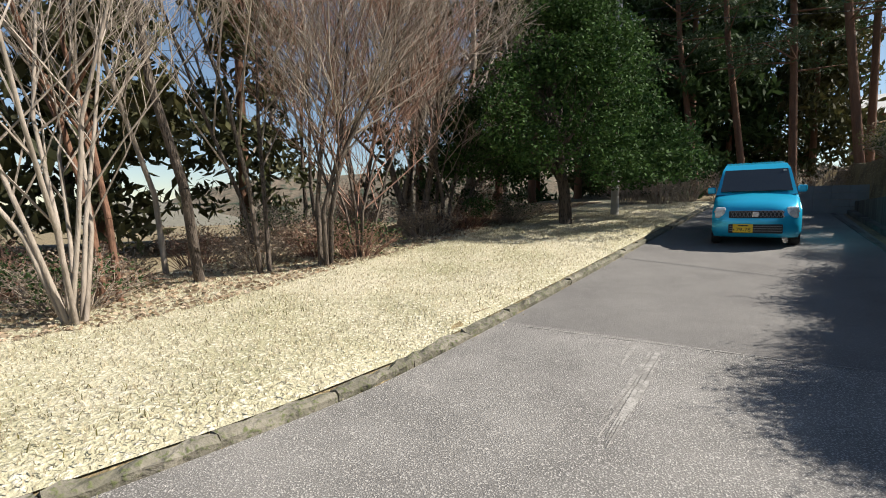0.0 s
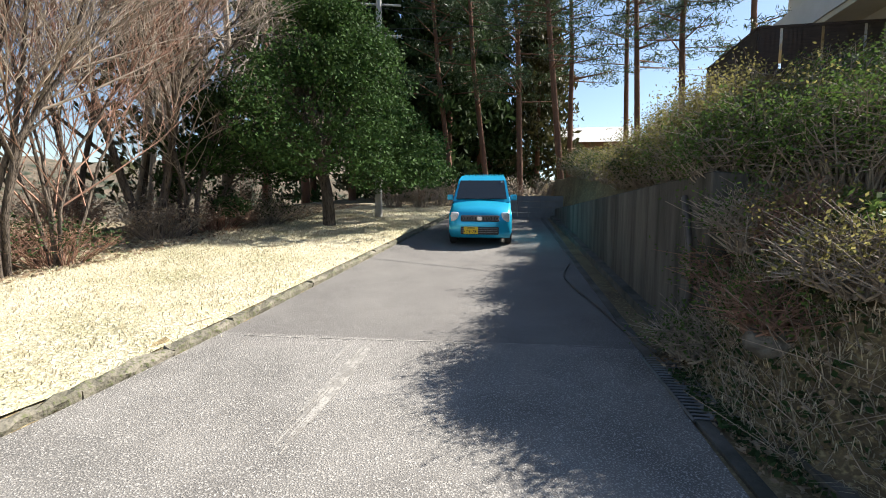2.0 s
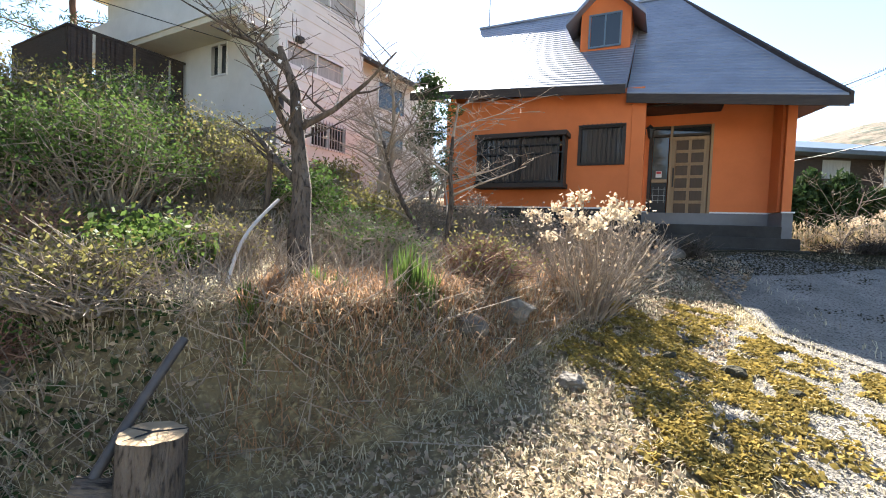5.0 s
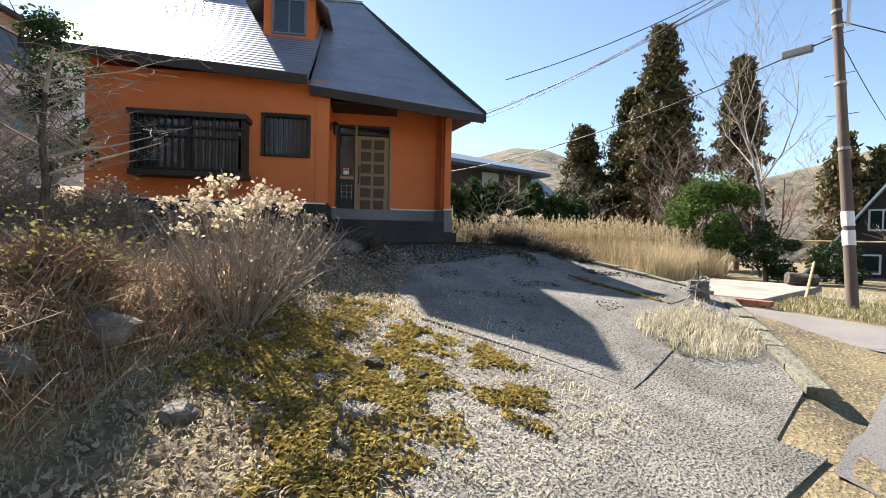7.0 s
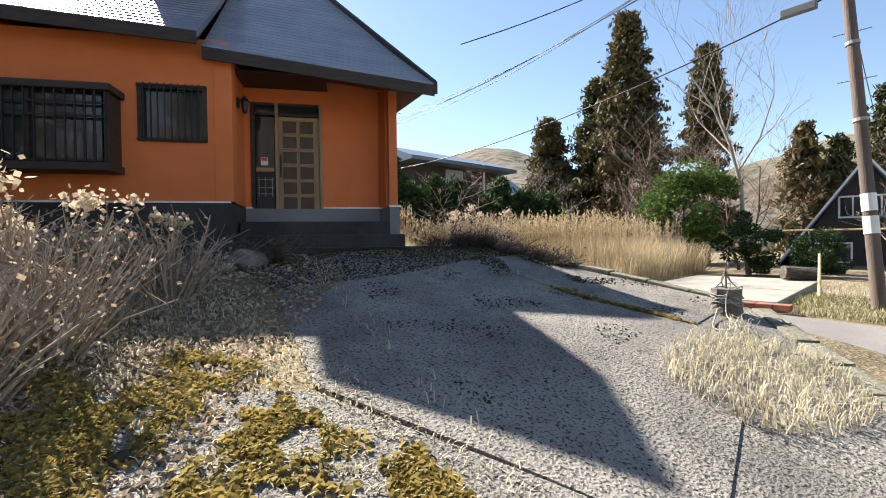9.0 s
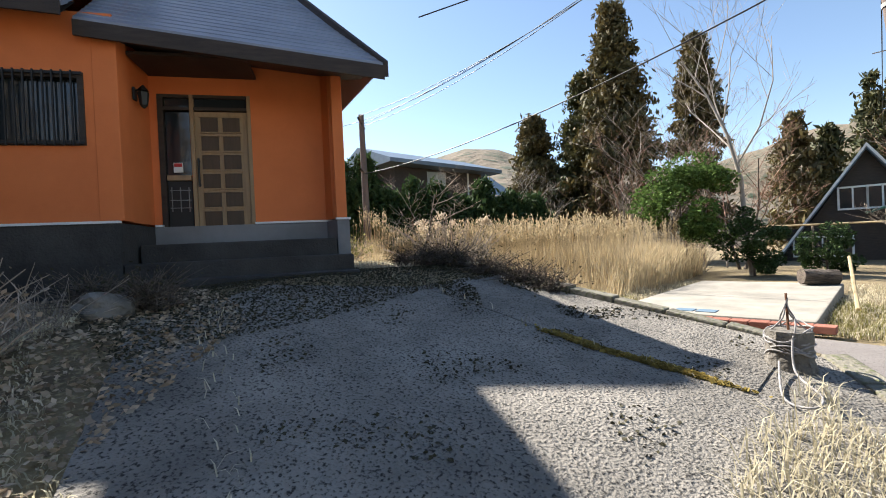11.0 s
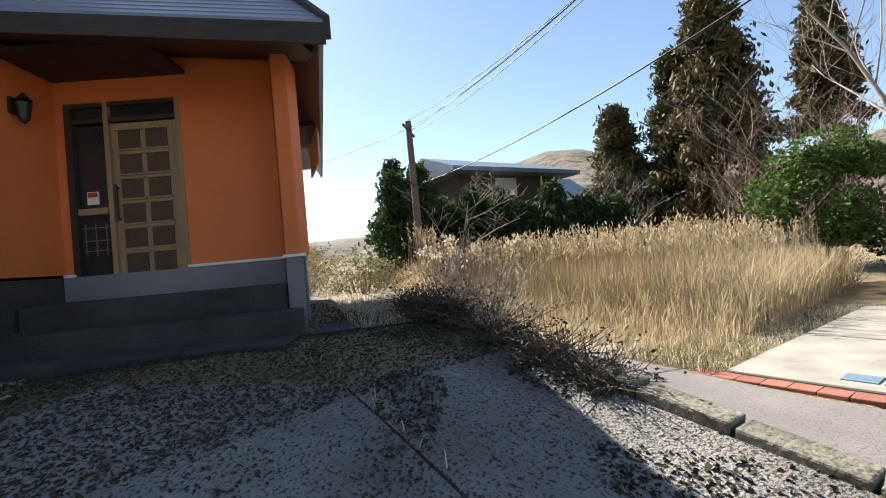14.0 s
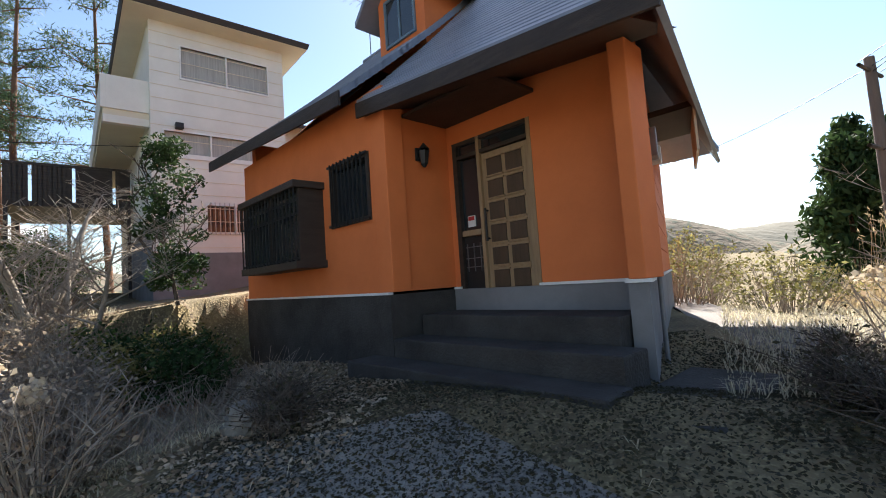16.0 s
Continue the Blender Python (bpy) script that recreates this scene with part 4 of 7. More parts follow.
curve_tube("service_wire", [(-0.05, 0.9, 6.6), (-0.2, 0.7, 6.2), (-0.1, 0.6, 6.0), (-0.25, 0.5, 6.3), (-0.05, 0.2, 5.5), (0.1, -0.03, 5.3)], 0.015, M["black"], white)
box("lower_wing", 3.62, 9.5, 0.6, 6.0, 2.2, 7.9, M["white"], white)
vs = [(3.4, 0.0, 7.75), (10.2, 0.0, 7.75), (10.2, 3.2, 8.9), (3.4, 3.2, 8.9), (3.4, 6.6, 7.75), (10.2, 6.6, 7.75)]
mesh_object("wing_roof", vs + [(x, y, z - 0.12) for x, y, z in vs], [(0, 1, 2, 3), (3, 2, 5, 4), (6, 9, 8, 7), (9, 10, 11, 8), (0, 6, 7, 1), (4, 5, 11, 10), (0, 3, 9, 6), (3, 4, 10, 9), (1, 7, 8, 2), (2, 8, 11, 5)], M["darkwood"], white)
for z in (4.6, 6.4):
    w = part("wing_window", add_box(bmesh.new(), 5.2, 6.9, 0.56, 0.59, z, z + 1.0), M["glass"], white)
    for a, b_, c, d in ((5.15, 6.95, z - 0.05, z), (5.15, 6.95, z + 1.0, z + 1.05), (5.15, 5.2, z, z + 1), (6.9, 6.95, z, z + 1)):
        box("window_frame", a, b_, 0.53, 0.58, c, d, M["trim"], w)

# dark wooden deck with slatted railing on the white house
deck = thing("wooden_deck", WHITE, "dark-stained timber deck with slatted railing", "deck")
DX, DY0, DY1, DZ = -3.2, 4.4, 8.2, 5.65
box("deck_floor", DX, -0.04, DY0, DY1, DZ - 0.16, DZ, M["darkwood"], deck)
for x, y in ((DX + 0.06, DY0 + 0.06), (DX + 0.06, DY1 - 0.06), (-1.7, DY0 + 0.06), (-0.15, DY0 + 0.06)):
    box("deck_post", x - 0.05, x + 0.05, y - 0.05, y + 0.05, 2.0, DZ + 1.12, M["darkwood"], deck)
box("deck_rail", DX - 0.02, -0.05, DY0 - 0.03, DY0 + 0.05, DZ + 1.125, DZ + 1.19, M["darkwood"], deck)
box("deck_rail", DX - 0.03, DX + 0.05, DY0 + 0.06, DY1, DZ + 1.125, DZ + 1.188, M["darkwood"], deck)
n = 26
for i in range(n):
    x = DX + 0.14 + i * (-0.2 - DX - 0.14) / (n - 1)
    if i % 9 != 4:
        box("deck_slat", x - 0.074, x + 0.074, DY0 - 0.012, DY0 + 0.008, DZ - 0.14, DZ + 1.12, M["darkwood"], deck)
for i in range(28):
    y = DY0 + 0.14 + i * (DY1 - DY0 - 0.2) / 27
    box("deck_slat", DX - 0.012, DX + 0.008, y - 0.074, y + 0.074, DZ - 0.14, DZ + 1.12, M["darkwood"], deck)

# ---- the blue car ----
CAR = pose(5.85, 8.97, H(5.9, 9.2) - 0.02, 5.4, 0, math.degrees(math.atan2(0.85, 0.53)) - 90)
car = thing("car", CAR, "light blue boxy kei car parked facing downhill on the road", "car")
prof = [(0.16, 0.20), (0.05, 0.24), (0.01, 0.34), (0.0, 0.48), (0.03, 0.62), (0.075, 0.74), (0.14, 0.83), (0.30, 0.92), (0.55, 0.985), (0.80, 1.03)]
nx = 21
vs, fs = [], []
for y, z in prof:
    for i in range(nx):
        t = -1 + 2 * i / (nx - 1)
        x = 0.735 * t
        k = abs(t) ** 4
        vs.append((x * (1 - 0.03 * (z > 0.8) - (0.05 if z < 0.3 else 0)), y + 0.20 * k * (1 - min(y, 0.5)), z - 0.05 * t * t * (1 if z > 0.8 else 0.2)))
for a in range(len(prof) - 1):
    for i in range(nx - 1):
        fs.append((a * nx + i, a * nx + i + 1, (a + 1) * nx + i + 1, (a + 1) * nx + i))
for sx, i in ((-1, 0), (1, nx - 1)):
    base = len(vs)
    edge_ids = [a * nx + i for a in range(len(prof))]
    for y, z in ((3.36, 0.22), (3.39, 0.6), (3.36, 1.0)):
        vs.append((sx * 0.73, y, z))
    poly = edge_ids + [base + 2, base + 1, base]
    fs.append(poly if sx < 0 else poly[::-1])
bq = len(vs)
fs.append((bq - 6, bq - 3, bq - 2, bq - 5)), fs.append((bq - 5, bq - 2, bq - 1, bq - 4))
fs.append((9 * nx, 9 * nx + nx - 1, bq - 1, bq - 4))
fs.append((0, nx - 1, bq - 3, bq - 6))
body = mesh_object("body", vs, fs, M["carblue"], car, smooth=False)
for p in body.data.polygons:
    p.use_smooth = len(p.vertices) == 4
# cabin: pillars and roof with glass between
cab = [(0.70, 0.80, 1.0), (0.60, 1.30, 1.50), (0.55, 1.50, 1.60), (0.55, 3.10, 1.62), (0.60, 3.30, 1.50), (0.69, 3.36, 1.0)]
vs = [(-x, y, z) for x, y, z in cab] + [(x, y, z) for x, y, z in cab]
mesh_object("cabin", vs, [(0, 6, 7, 1), (1, 7, 8, 2), (2, 8, 9, 3), (3, 9, 10, 4), (4, 10, 11, 5), (0, 1, 2, 3, 4, 5), (11, 10, 9, 8, 7, 6)], M["carblue"], car)
mesh_object("windscreen", [(-0.62, 0.845, 1.055), (0.62, 0.845, 1.055), (0.55, 1.275, 1.485), (-0.55, 1.275, 1.485), (-0.62, 0.87, 1.045), (0.62, 0.87, 1.045), (0.55, 1.30, 1.475), (-0.55, 1.30, 1.475)], [(0, 1, 2, 3), (4, 7, 6, 5), (0, 4, 5, 1), (1, 5, 6, 2), (2, 6, 7, 3), (3, 7, 4, 0)], M["glass"], car, "dark reflective windscreen")
for p in [car.children[-1]]:
    for vert in p.data.vertices:
        vert.co.y -= 0.025
        vert.co.z += 0.018
for sx in (-1, 1):
    mesh_object("side_window", [(sx * 0.70, 1.25, 1.05), (sx * 0.70, 3.1, 1.05), (sx * 0.60, 3.05, 1.50), (sx * 0.60, 1.5, 1.50)], [(0, 1, 2, 3)], M["glass"], car)
    box("mirror", sx * 0.79 - 0.075, sx * 0.79 + 0.075, 0.98, 1.09, 1.02, 1.16, M["carblue"], car, bevel=0.03)
    lamp = box("headlight", sx * 0.60 - 0.095, sx * 0.60 + 0.095, 0.035, 0.20, 0.585, 0.80, M["lampglass"], car, "clear headlight with chrome reflector", bevel=0.04)
    lamp.matrix_basis = Matrix.Rotation(sx * 0.12, 4, "Z") @ Matrix.Rotation(0.0, 4, "Y")
    vv, ff = tubes([(sx * 0.60, 0.02, 0.68, 0.05, sx * 0.60, 0.06, 0.68, 0.06)], 12)
    mesh_object("headlight_bulb", vv, ff, M["chrome"], lamp)
    box("turn_signal", sx * 0.70 - 0.02, sx * 0.70 + 0.02, 0.13, 0.2, 0.62, 0.72, M["amber"], lamp)
    for wy in (0.62, 2.95):
        wheel = new("wheel")
        wheel.parent = car
        wheel.matrix_basis = Matrix.Translation((sx * 0.66, wy, 0.27))
        bm = bmesh.new()
        bmesh.ops.create_cone(bm, cap_ends=True, segments=28, radius1=0.28, radius2=0.28, depth=0.165, matrix=Matrix.Rotation(radians(90), 4, "Y"))
        bmesh.ops.bevel(bm, geom=[e for e in bm.edges if abs(e.verts[0].co.x - e.verts[1].co.x) < 1e-5 and len(e.link_faces) == 2 and max(len(f_.verts) for f_ in e.link_faces) > 4], offset=0.03, segments=2, affect="EDGES")
        part("tyre", bm, M["rubber"], wheel)
        vv, ff = tubes([(sx * 0.075, 0, 0, 0.19, sx * 0.088, 0, 0, 0.17)], 20)
        mesh_object("rim", vv, ff, M["steel"], wheel)
    vv, ff = tubes([(sx * 0.05 + 0.0, 0.80, 1.075, 0.008, sx * 0.05 + 0.42 * (1 if sx > 0 else -1) * 1.0, 0.83, 1.085, 0.006)], 5)
    mesh_object("wiper", vv, ff, M["black"], car)
box("grille", -0.44, 0.44, -0.012, 0.05, 0.60, 0.745, M["black"], car, "black mesh grille", bevel=0.03)
for i in range(14):
    x = -0.40 + i * 0.8 / 13
    vv, ff = tubes([(x, -0.016, 0.62, 0.006, x + 0.05, -0.016, 0.73, 0.006), (x + 0.05, -0.016, 0.62, 0.006, x, -0.016, 0.73, 0.006)], 4)
    mesh_object("grille_mesh", vv, ff, M["base"], car)
box("badge", -0.05, 0.05, -0.026, -0.018, 0.63, 0.72, M["chrome"], car, "chrome badge", bevel=0.003)
box("air_intake", -0.44, 0.44, -0.014, 0.06, 0.30, 0.48, M["black"], car, "black lower air intake", bevel=0.02)
for z in (0.345, 0.39, 0.435):
    box("intake_slat", -0.42, 0.42, -0.02, -0.013, z, z + 0.012, M["base"], car)
plate = box("number_plate", -0.365, -0.035, -0.030, -0.022, 0.32, 0.485, M["yellow"], car, "yellow number plate with black digits")


def text_mesh(name, body, size, mat, parent, loc, rot=(90, 0, 0)):
    cu = bpy.data.curves.new(name, "FONT")
    cu.body, cu.size, cu.extrude, cu.align_x = body, size, 0.001, "CENTER"
    ob = new(name, cu)
    me = bpy.data.meshes.new_from_object(ob.evaluated_get(bpy.context.evaluated_depsgraph_get()))
    bpy.data.objects.remove(ob)
    me.materials.clear()
    me.materials.append(mat)
    o = new(name, me)
    o.parent = parent
    o.matrix_basis = pose(*loc, *rot)
    return o


text_mesh("plate_number", "79-78", 0.105, M["black"], plate, (-0.19, -0.032, 0.34))
box("plate_script", -0.28, -0.11, -0.033, -0.0305, 0.445, 0.468, M["black"], plate)
box("plate_script", -0.355, -0.335, -0.033, -0.0305, 0.36, 0.39, M["black"], plate)
box("inspection_sticker", 0.47, 0.53, 1.20, 1.212, 1.44, 1.48, M["trim"], car)

# ---- stump, pipes, stakes, stones ----
def log_mesh(r, h, rr, n=20, rings=7, flare=0.12, rough=0.03):
    vs, fs = [], []
    ph = rr.uniform(0, 6, 6)
    for k in range(rings):
        f_ = k / (rings - 1)
        for i in range(n):
            a = 2 * math.pi * i / n
            q = r * (1 + flare * (1 - f_) ** 3 + rough * math.sin(3 * a + ph[0]) + rough * math.sin(7 * a + ph[1] + 2 * f_) + 0.4 * rough * rr.normal())
            vs.append((q * math.cos(a), q * math.sin(a), h * f_))
    for k in range(rings - 1):
        for i in range(n):
            j = (i + 1) % n
            fs.append((k * n + i, k * n + j, (k + 1) * n + j, (k + 1) * n + i))
    fs.append(tuple(range(n))[::-1])
    top = [(rings - 1) * n + i for i in range(n)]
    return vs, fs, top


rs = np.random.default_rng(11)
stump = thing("tree_stump", pose(3.42, 0.47, H(3.42, 0.47) - 0.06, 3, 2, 20), "sawn log stump with cracked bark standing by the bank", "stump")
vs, fs, top = log_mesh(0.15, 0.62, rs, 44, 9, 0.12, 0.035)
mesh_object("bark", vs, fs, M["bark"], stump, smooth=True)
tv = [vs[i] for i in top]
cap = [(x * 0.985, y * 0.985, z + 0.006 * math.sin(6 * x)) for x, y, z in tv] + [(0, 0, 0.624)]
mesh_object("cut_face", cap, [(i, (i + 1) % len(tv), len(tv)) for i in range(len(tv))], M["cutwood"], stump, "pale sawn cut face")
vv, ff = tubes([(0.0, 0.0, 0.626, 0.006, 0.10, 0.12, 0.624, 0.002), (0, 0, 0.626, 0.006, -0.08, 0.11, 0.624, 0.002), (0, 0, 0.626, 0.006, 0.02, -0.15, 0.624, 0.002)], 4)
mesh_object("crack", vv, ff, M["black"], stump)
vs, fs, top = log_mesh(0.075, 0.17, rs, 12, 4)
knot = mesh_object("branch_stub", vs, fs + [tuple(top)], M["bark"], stump, smooth=True)
knot.matrix_basis = pose(-0.02, 0.14, 0.34, 75, 0, 200 - 20)
z0 = H(3.0, 0.9)
tagged(curve_tube("drain_pipe", [(2.75, 0.95, z0 + 0.03), (3.1, 0.75, z0 + 0.12), (3.5, 0.62, 0.62), (3.82, 0.47, 1.0)], 0.026, M["pipe"]), "black plastic pipe running down the bank", "pipe")
tagged(curve_tube("pale_pipe", [(4.58, 0.54, H(4.58, .54) - 0.05), (4.66, 0.50, 1.42), (4.85, 0.42, 1.68), (5.12, 0.30, 1.88)], 0.014, M["pipewhite"]), "pale dusty pipe across the garden", "pipe")
tagged(curve_tube("wall_hose", [(*sq(5.3, 2.60), 1.72), (*sq(5.15, 2.56), 1.6), (*sq(5.0, 2.57), 1.1), (*sq(5.0, 2.58), 0.55), (*sq(5.4, 2.5), 0.32)], 0.035, M["pipe"]), "black hose hanging down the wall", "hose")
hz_ = lambda s, q: (*sq(s, q), H(*sq(s, 1.9)) + 0.03)
tagged(curve_tube("road_hose", [hz_(9.0, 2.0), hz_(8.2, 1.75), hz_(7.4, 1.8), hz_(6.4, 2.0), hz_(5.4, 2.1), hz_(4.9, 2.25)], 0.015, M["pipe"]), "thin black hose lying along the road edge", "hose")
for x, y, h, l, r_ in ((5.75, 0.62, 1.15, (0.14, -0.05), 0.035), (6.6, -0.1, 0.55, (0, 0), 0.04), (6.75, -0.25, 0.5, (0.02, 0), 0.04), (6.0, 2.0, 0.7, (0.05, 0.02), 0.025)):
    vv, ff = tubes([(x, y, H(x, y) - 0.1, r_, x + l[0], y + l[1], H(x, y) + h, r_ * 0.8)], 6)
    tagged(mesh_object("garden_stake", vv, ff, M["bark"]), "weathered wooden garden stake in the ground", "stake", "garden stakes")


def rock(x, y, r, seed, mat, label, name="rock", sink=0.3, squash=0.7):
    rr = np.random.default_rng(seed)
    bm = bmesh.new()
    bmesh.ops.create_icosphere(bm, subdivisions=3, radius=r)
    for v in bm.verts:
        d = noise.noise(v.co * (1.6 / r) + Vector((seed, 0, 0))) * 0.35 + noise.noise(v.co * (5 / r)) * 0.1
        v.co *= 1 + d
        v.co.z *= squash
    ob = part(name, bm, mat)
    ob.matrix_basis = pose(x, y, H(x, y) + r * squash * (1 - 2 * sink) * 0.6, 0, 0, seed * 37)
    return tagged(ob, label, "rock", "garden rocks")


for i, (x, y, r) in enumerate(((4.38, -2.05, 0.10), (5.0, -1.75, 0.17), (4.2, 1.75, 0.17), (4.55, 2.55, 0.16), (4.4, 0.9, 0.13), (4.55, -1.3, 0.13), (5.0, 1.9, 0.15), (8.0, -5.1, 0.22))):
    rock(x, y, r, i + 2, M["stone"], "mossy grey rock set in the garden bank")
lumps = [(4.72, -3.05, 0.07), (4.35, -3.35, 0.09), (4.0, -3.55, 0.06), (4.95, -3.4, 0.05)]
for i, (x, y, r) in enumerate(lumps):
    rock(x, y, r, i + 40, M["mossdark"], "dark clump of dry moss on the concrete", "moss_clump", squash=0.8)

# rope-wrapped stone by the lane
stone = thing("roped_stone", pose(3.93, -8.45, H(3.93, -8.45) - 0.02, 0, 0, 15) @ Matrix.Scale(0.82, 4), "squat grey stone post wrapped in pale braided rope", "stone post")
vs, fs, top = log_mesh(0.165, 0.34, rs, 14, 5, 0.2, 0.05)
mesh_object("stone", vs, fs + [tuple(top)], M["stone"], stone)
for k in range(7):
    pts_ = []
    z = 0.12 + 0.035 * k
    for i in range(13):
        a = 2 * math.pi * i / 12
        pts_.append(((0.175 + 0.02 * math.sin(3 * a + k)) * math.cos(a + k), (0.175 + 0.02 * math.sin(2 * a + k)) * math.sin(a + k), z + 0.07 * math.sin(a + k * 1.7) + 0.03 * math.sin(3 * a)))
    curve_tube("rope", pts_, 0.0075, M["rope"], stone, res=3)
for k in range(4):
    a = k * 1.6
    curve_tube("rope", [(0.17 * math.cos(a), 0.17 * math.sin(a), 0.3), (0.08 * math.cos(a + 1), 0.08 * math.sin(a + 1), 0.42), (0.02, 0.01 * k, 0.55), (0.0, 0.0, 0.62)], 0.007, M["rope"], stone, res=3)
curve_tube("rope_tail", [(0.0, 0.19, 0.3), (0.02, 0.24, 0.1), (0.0, 0.42, 0.02), (-0.1, 0.75, 0.0), (-0.02, 1.0, -0.03), (0.16, 0.9, -0.04), (0.14, 0.5, 0.0), (0.1, 0.2, 0.1)], 0.009, M["rope"], stone, res=4)
vv, ff = tubes([(0, 0, 0.3, 0.012, 0.01, 0, 0.66, 0.010)], 6)
mesh_object("iron_pin", vv, ff, M["rust"], stone)


# ---- plants ----
def bare_tree(name, x, y, h, r0, stems=1, seed=1, mat="twig", label="bare deciduous tree in winter", spread=0.55, kids=(9, 6, 4), levels=3, lean=0.05, first=0.25, thin=0.012, trunkmat="bark", group="bare trees", up=0.55, n=4, cat="tree"):
    rr = np.random.default_rng(seed)
    z = H(x, y)
    t = thing(name, pose(x, y, z - 0.05), label, cat, group)
    big, small = [], []
    for k in range(stems):
        a = 2 * math.pi * k / stems + rr.uniform(0, 1)
        off = 0.10 * (stems > 1)
        ln = (lean * math.cos(a) * (2.2 if stems > 1 else 1), lean * math.sin(a) * (2.2 if stems > 1 else 1))
        segs, _ = branching((off * math.cos(a), off * math.sin(a), 0), h * rr.uniform(0.8, 1.0), spread, r0, levels, kids, rr, ln, first, up, thin)
        for s_ in segs:
            (big if s_[3] > 0.022 else small).append(s_)
    v_, f_ = tubes(big, 7)
    mesh_object("trunk", v_, f_, M[trunkmat], t, smooth=True)
    v_, f_ = tubes(small, n)
    tagged(mesh_object("twig", v_, f_, M[mat], t), kind="stuff")
    return t


def crown_points(n, centres, radii, rr, shell=0.55):
    k = rr.integers(0, len(centres), n)
    d = rr.normal(size=(n, 3))
    d /= np.linalg.norm(d, axis=1, keepdims=True)
    rad = (shell + (1 - shell) * rr.uniform(0, 1, n) ** 0.6)[:, None]
    return centres[k] + d * rad * radii[k]


def leafy_tree(name, x, y, h, width, mat, seed, label, leaves=14000, size=0.06, trunk_r=0.12, clear=0.22, blobs=26, cat="tree", group="", trunkmat="bark", squash=0.8, flat=0.2, dome=False):
    """A trunk with limbs and a crown of leaf clumps with gaps between."""
    rr = np.random.default_rng(seed)
    z = H(x, y)
    t = thing(name, pose(x, y, z - 0.05), label, cat, group)
    segs, tips = branching((0, 0, 0), h * 0.75, 0.6, trunk_r, 2, (max(8, blobs // 3), 4), rr, (0, 0), clear, 0.5, 0.02)
    v_, f_ = tubes(segs, 6)
    mesh_object("trunk", v_, f_, M[trunkmat], t, smooth=True)
    c = []
    for i in range(blobs):
        f_h = rr.uniform(0, 1)
        rad = width / 2 * math.sin(math.pi * (0.18 + 0.75 * f_h)) ** 0.7 * rr.uniform(0.35, 0.95)
        if dome:
            f_h = f_h ** 1.35
            rad = width / 2 * (1 - f_h ** 1.5) ** 0.8 * rr.uniform(0.45, 0.95)
        a = rr.uniform(0, 2 * math.pi)
        c.append((rad * math.cos(a), rad * math.sin(a), h * (clear + (1 - clear) * f_h)))
    c = np.array(c)
    k_ = 0.55 if dome else 1.0
    rad = np.stack([rr.uniform(0.15, 0.27, blobs) * width * k_] * 2 + [rr.uniform(0.13, 0.2, blobs) * width * squash * k_], -1)
    p = crown_points(leaves, c, rad, rr)
    p[:, 2] = np.maximum(p[:, 2], h * clear * 0.7 + 0.02)
    v_, f_ = leaf_cards(p, size, rr, flat)
    mesh_object("crown", v_, f_, M[mat], t)
    return t


def shrub(name, x, y, h, rx, ry, mat, seed, label, leaves=4000, size=0.03, stems=60, stemmat="twig", cat="shrub", group="", rot=0.0, z=None, top=0.5):
    """A twiggy shrub: many stems from the foot and small leaves in clumps over the top."""
    rr = np.random.default_rng(seed)
    z = H(x, y) if z is None else z
    t = thing(name, pose(x, y, z - 0.03, 0, 0, rot), label, cat, group)
    segs = []
    tips = []
    for i in range(stems):
        a, q = rr.uniform(0, 2 * math.pi), math.sqrt(rr.uniform(0, 1))
        ex, ey, ez = rx * q * math.cos(a), ry * q * math.sin(a), h * math.sqrt(max(0.05, 1 - 0.75 * q * q)) * rr.uniform(0.7, 1.05)
        b0 = Vector((ex * 0.35 + rr.normal(0, 0.04), ey * 0.35 + rr.normal(0, 0.04), 0))
        m1 = Vector((ex * 0.6 + rr.normal(0, 0.08), ey * 0.6 + rr.normal(0, 0.08), ez * 0.5))
        e1 = Vector((ex, ey, ez))
        segs += [(*b0, 0.010, *m1, 0.007), (*m1, 0.007, *e1, 0.003)]
        for k in range(5):
            s0 = m1.lerp(e1, rr.uniform(0, 1))
            e2 = s0 + Vector((rr.normal(0, 0.16), rr.normal(0, 0.16), rr.uniform(-0.05, 0.22)))
            segs.append((*s0, 0.004, *e2, 0.002))
            tips.append(e2)
        tips.append(e1)
    v_, f_ = tubes(segs, 4)
    tagged(mesh_object("stem", v_, f_, M[stemmat], t), kind="stuff")
    if leaves:
        tp = np.array([tuple(q) for q in tips])
        tp = tp[tp[:, 2] > h * (top * 0.6)]
        p = tp[rr.integers(0, len(tp), leaves)] + rr.normal(0, 0.055, (leaves, 3))
        p[:, 2] = np.maximum(p[:, 2], 0.02)
        v_, f_ = leaf_cards(p, size, rr, 0.2)
        tagged(mesh_object("foliage", v_, f_, M[mat], t), kind="stuff")
    return t


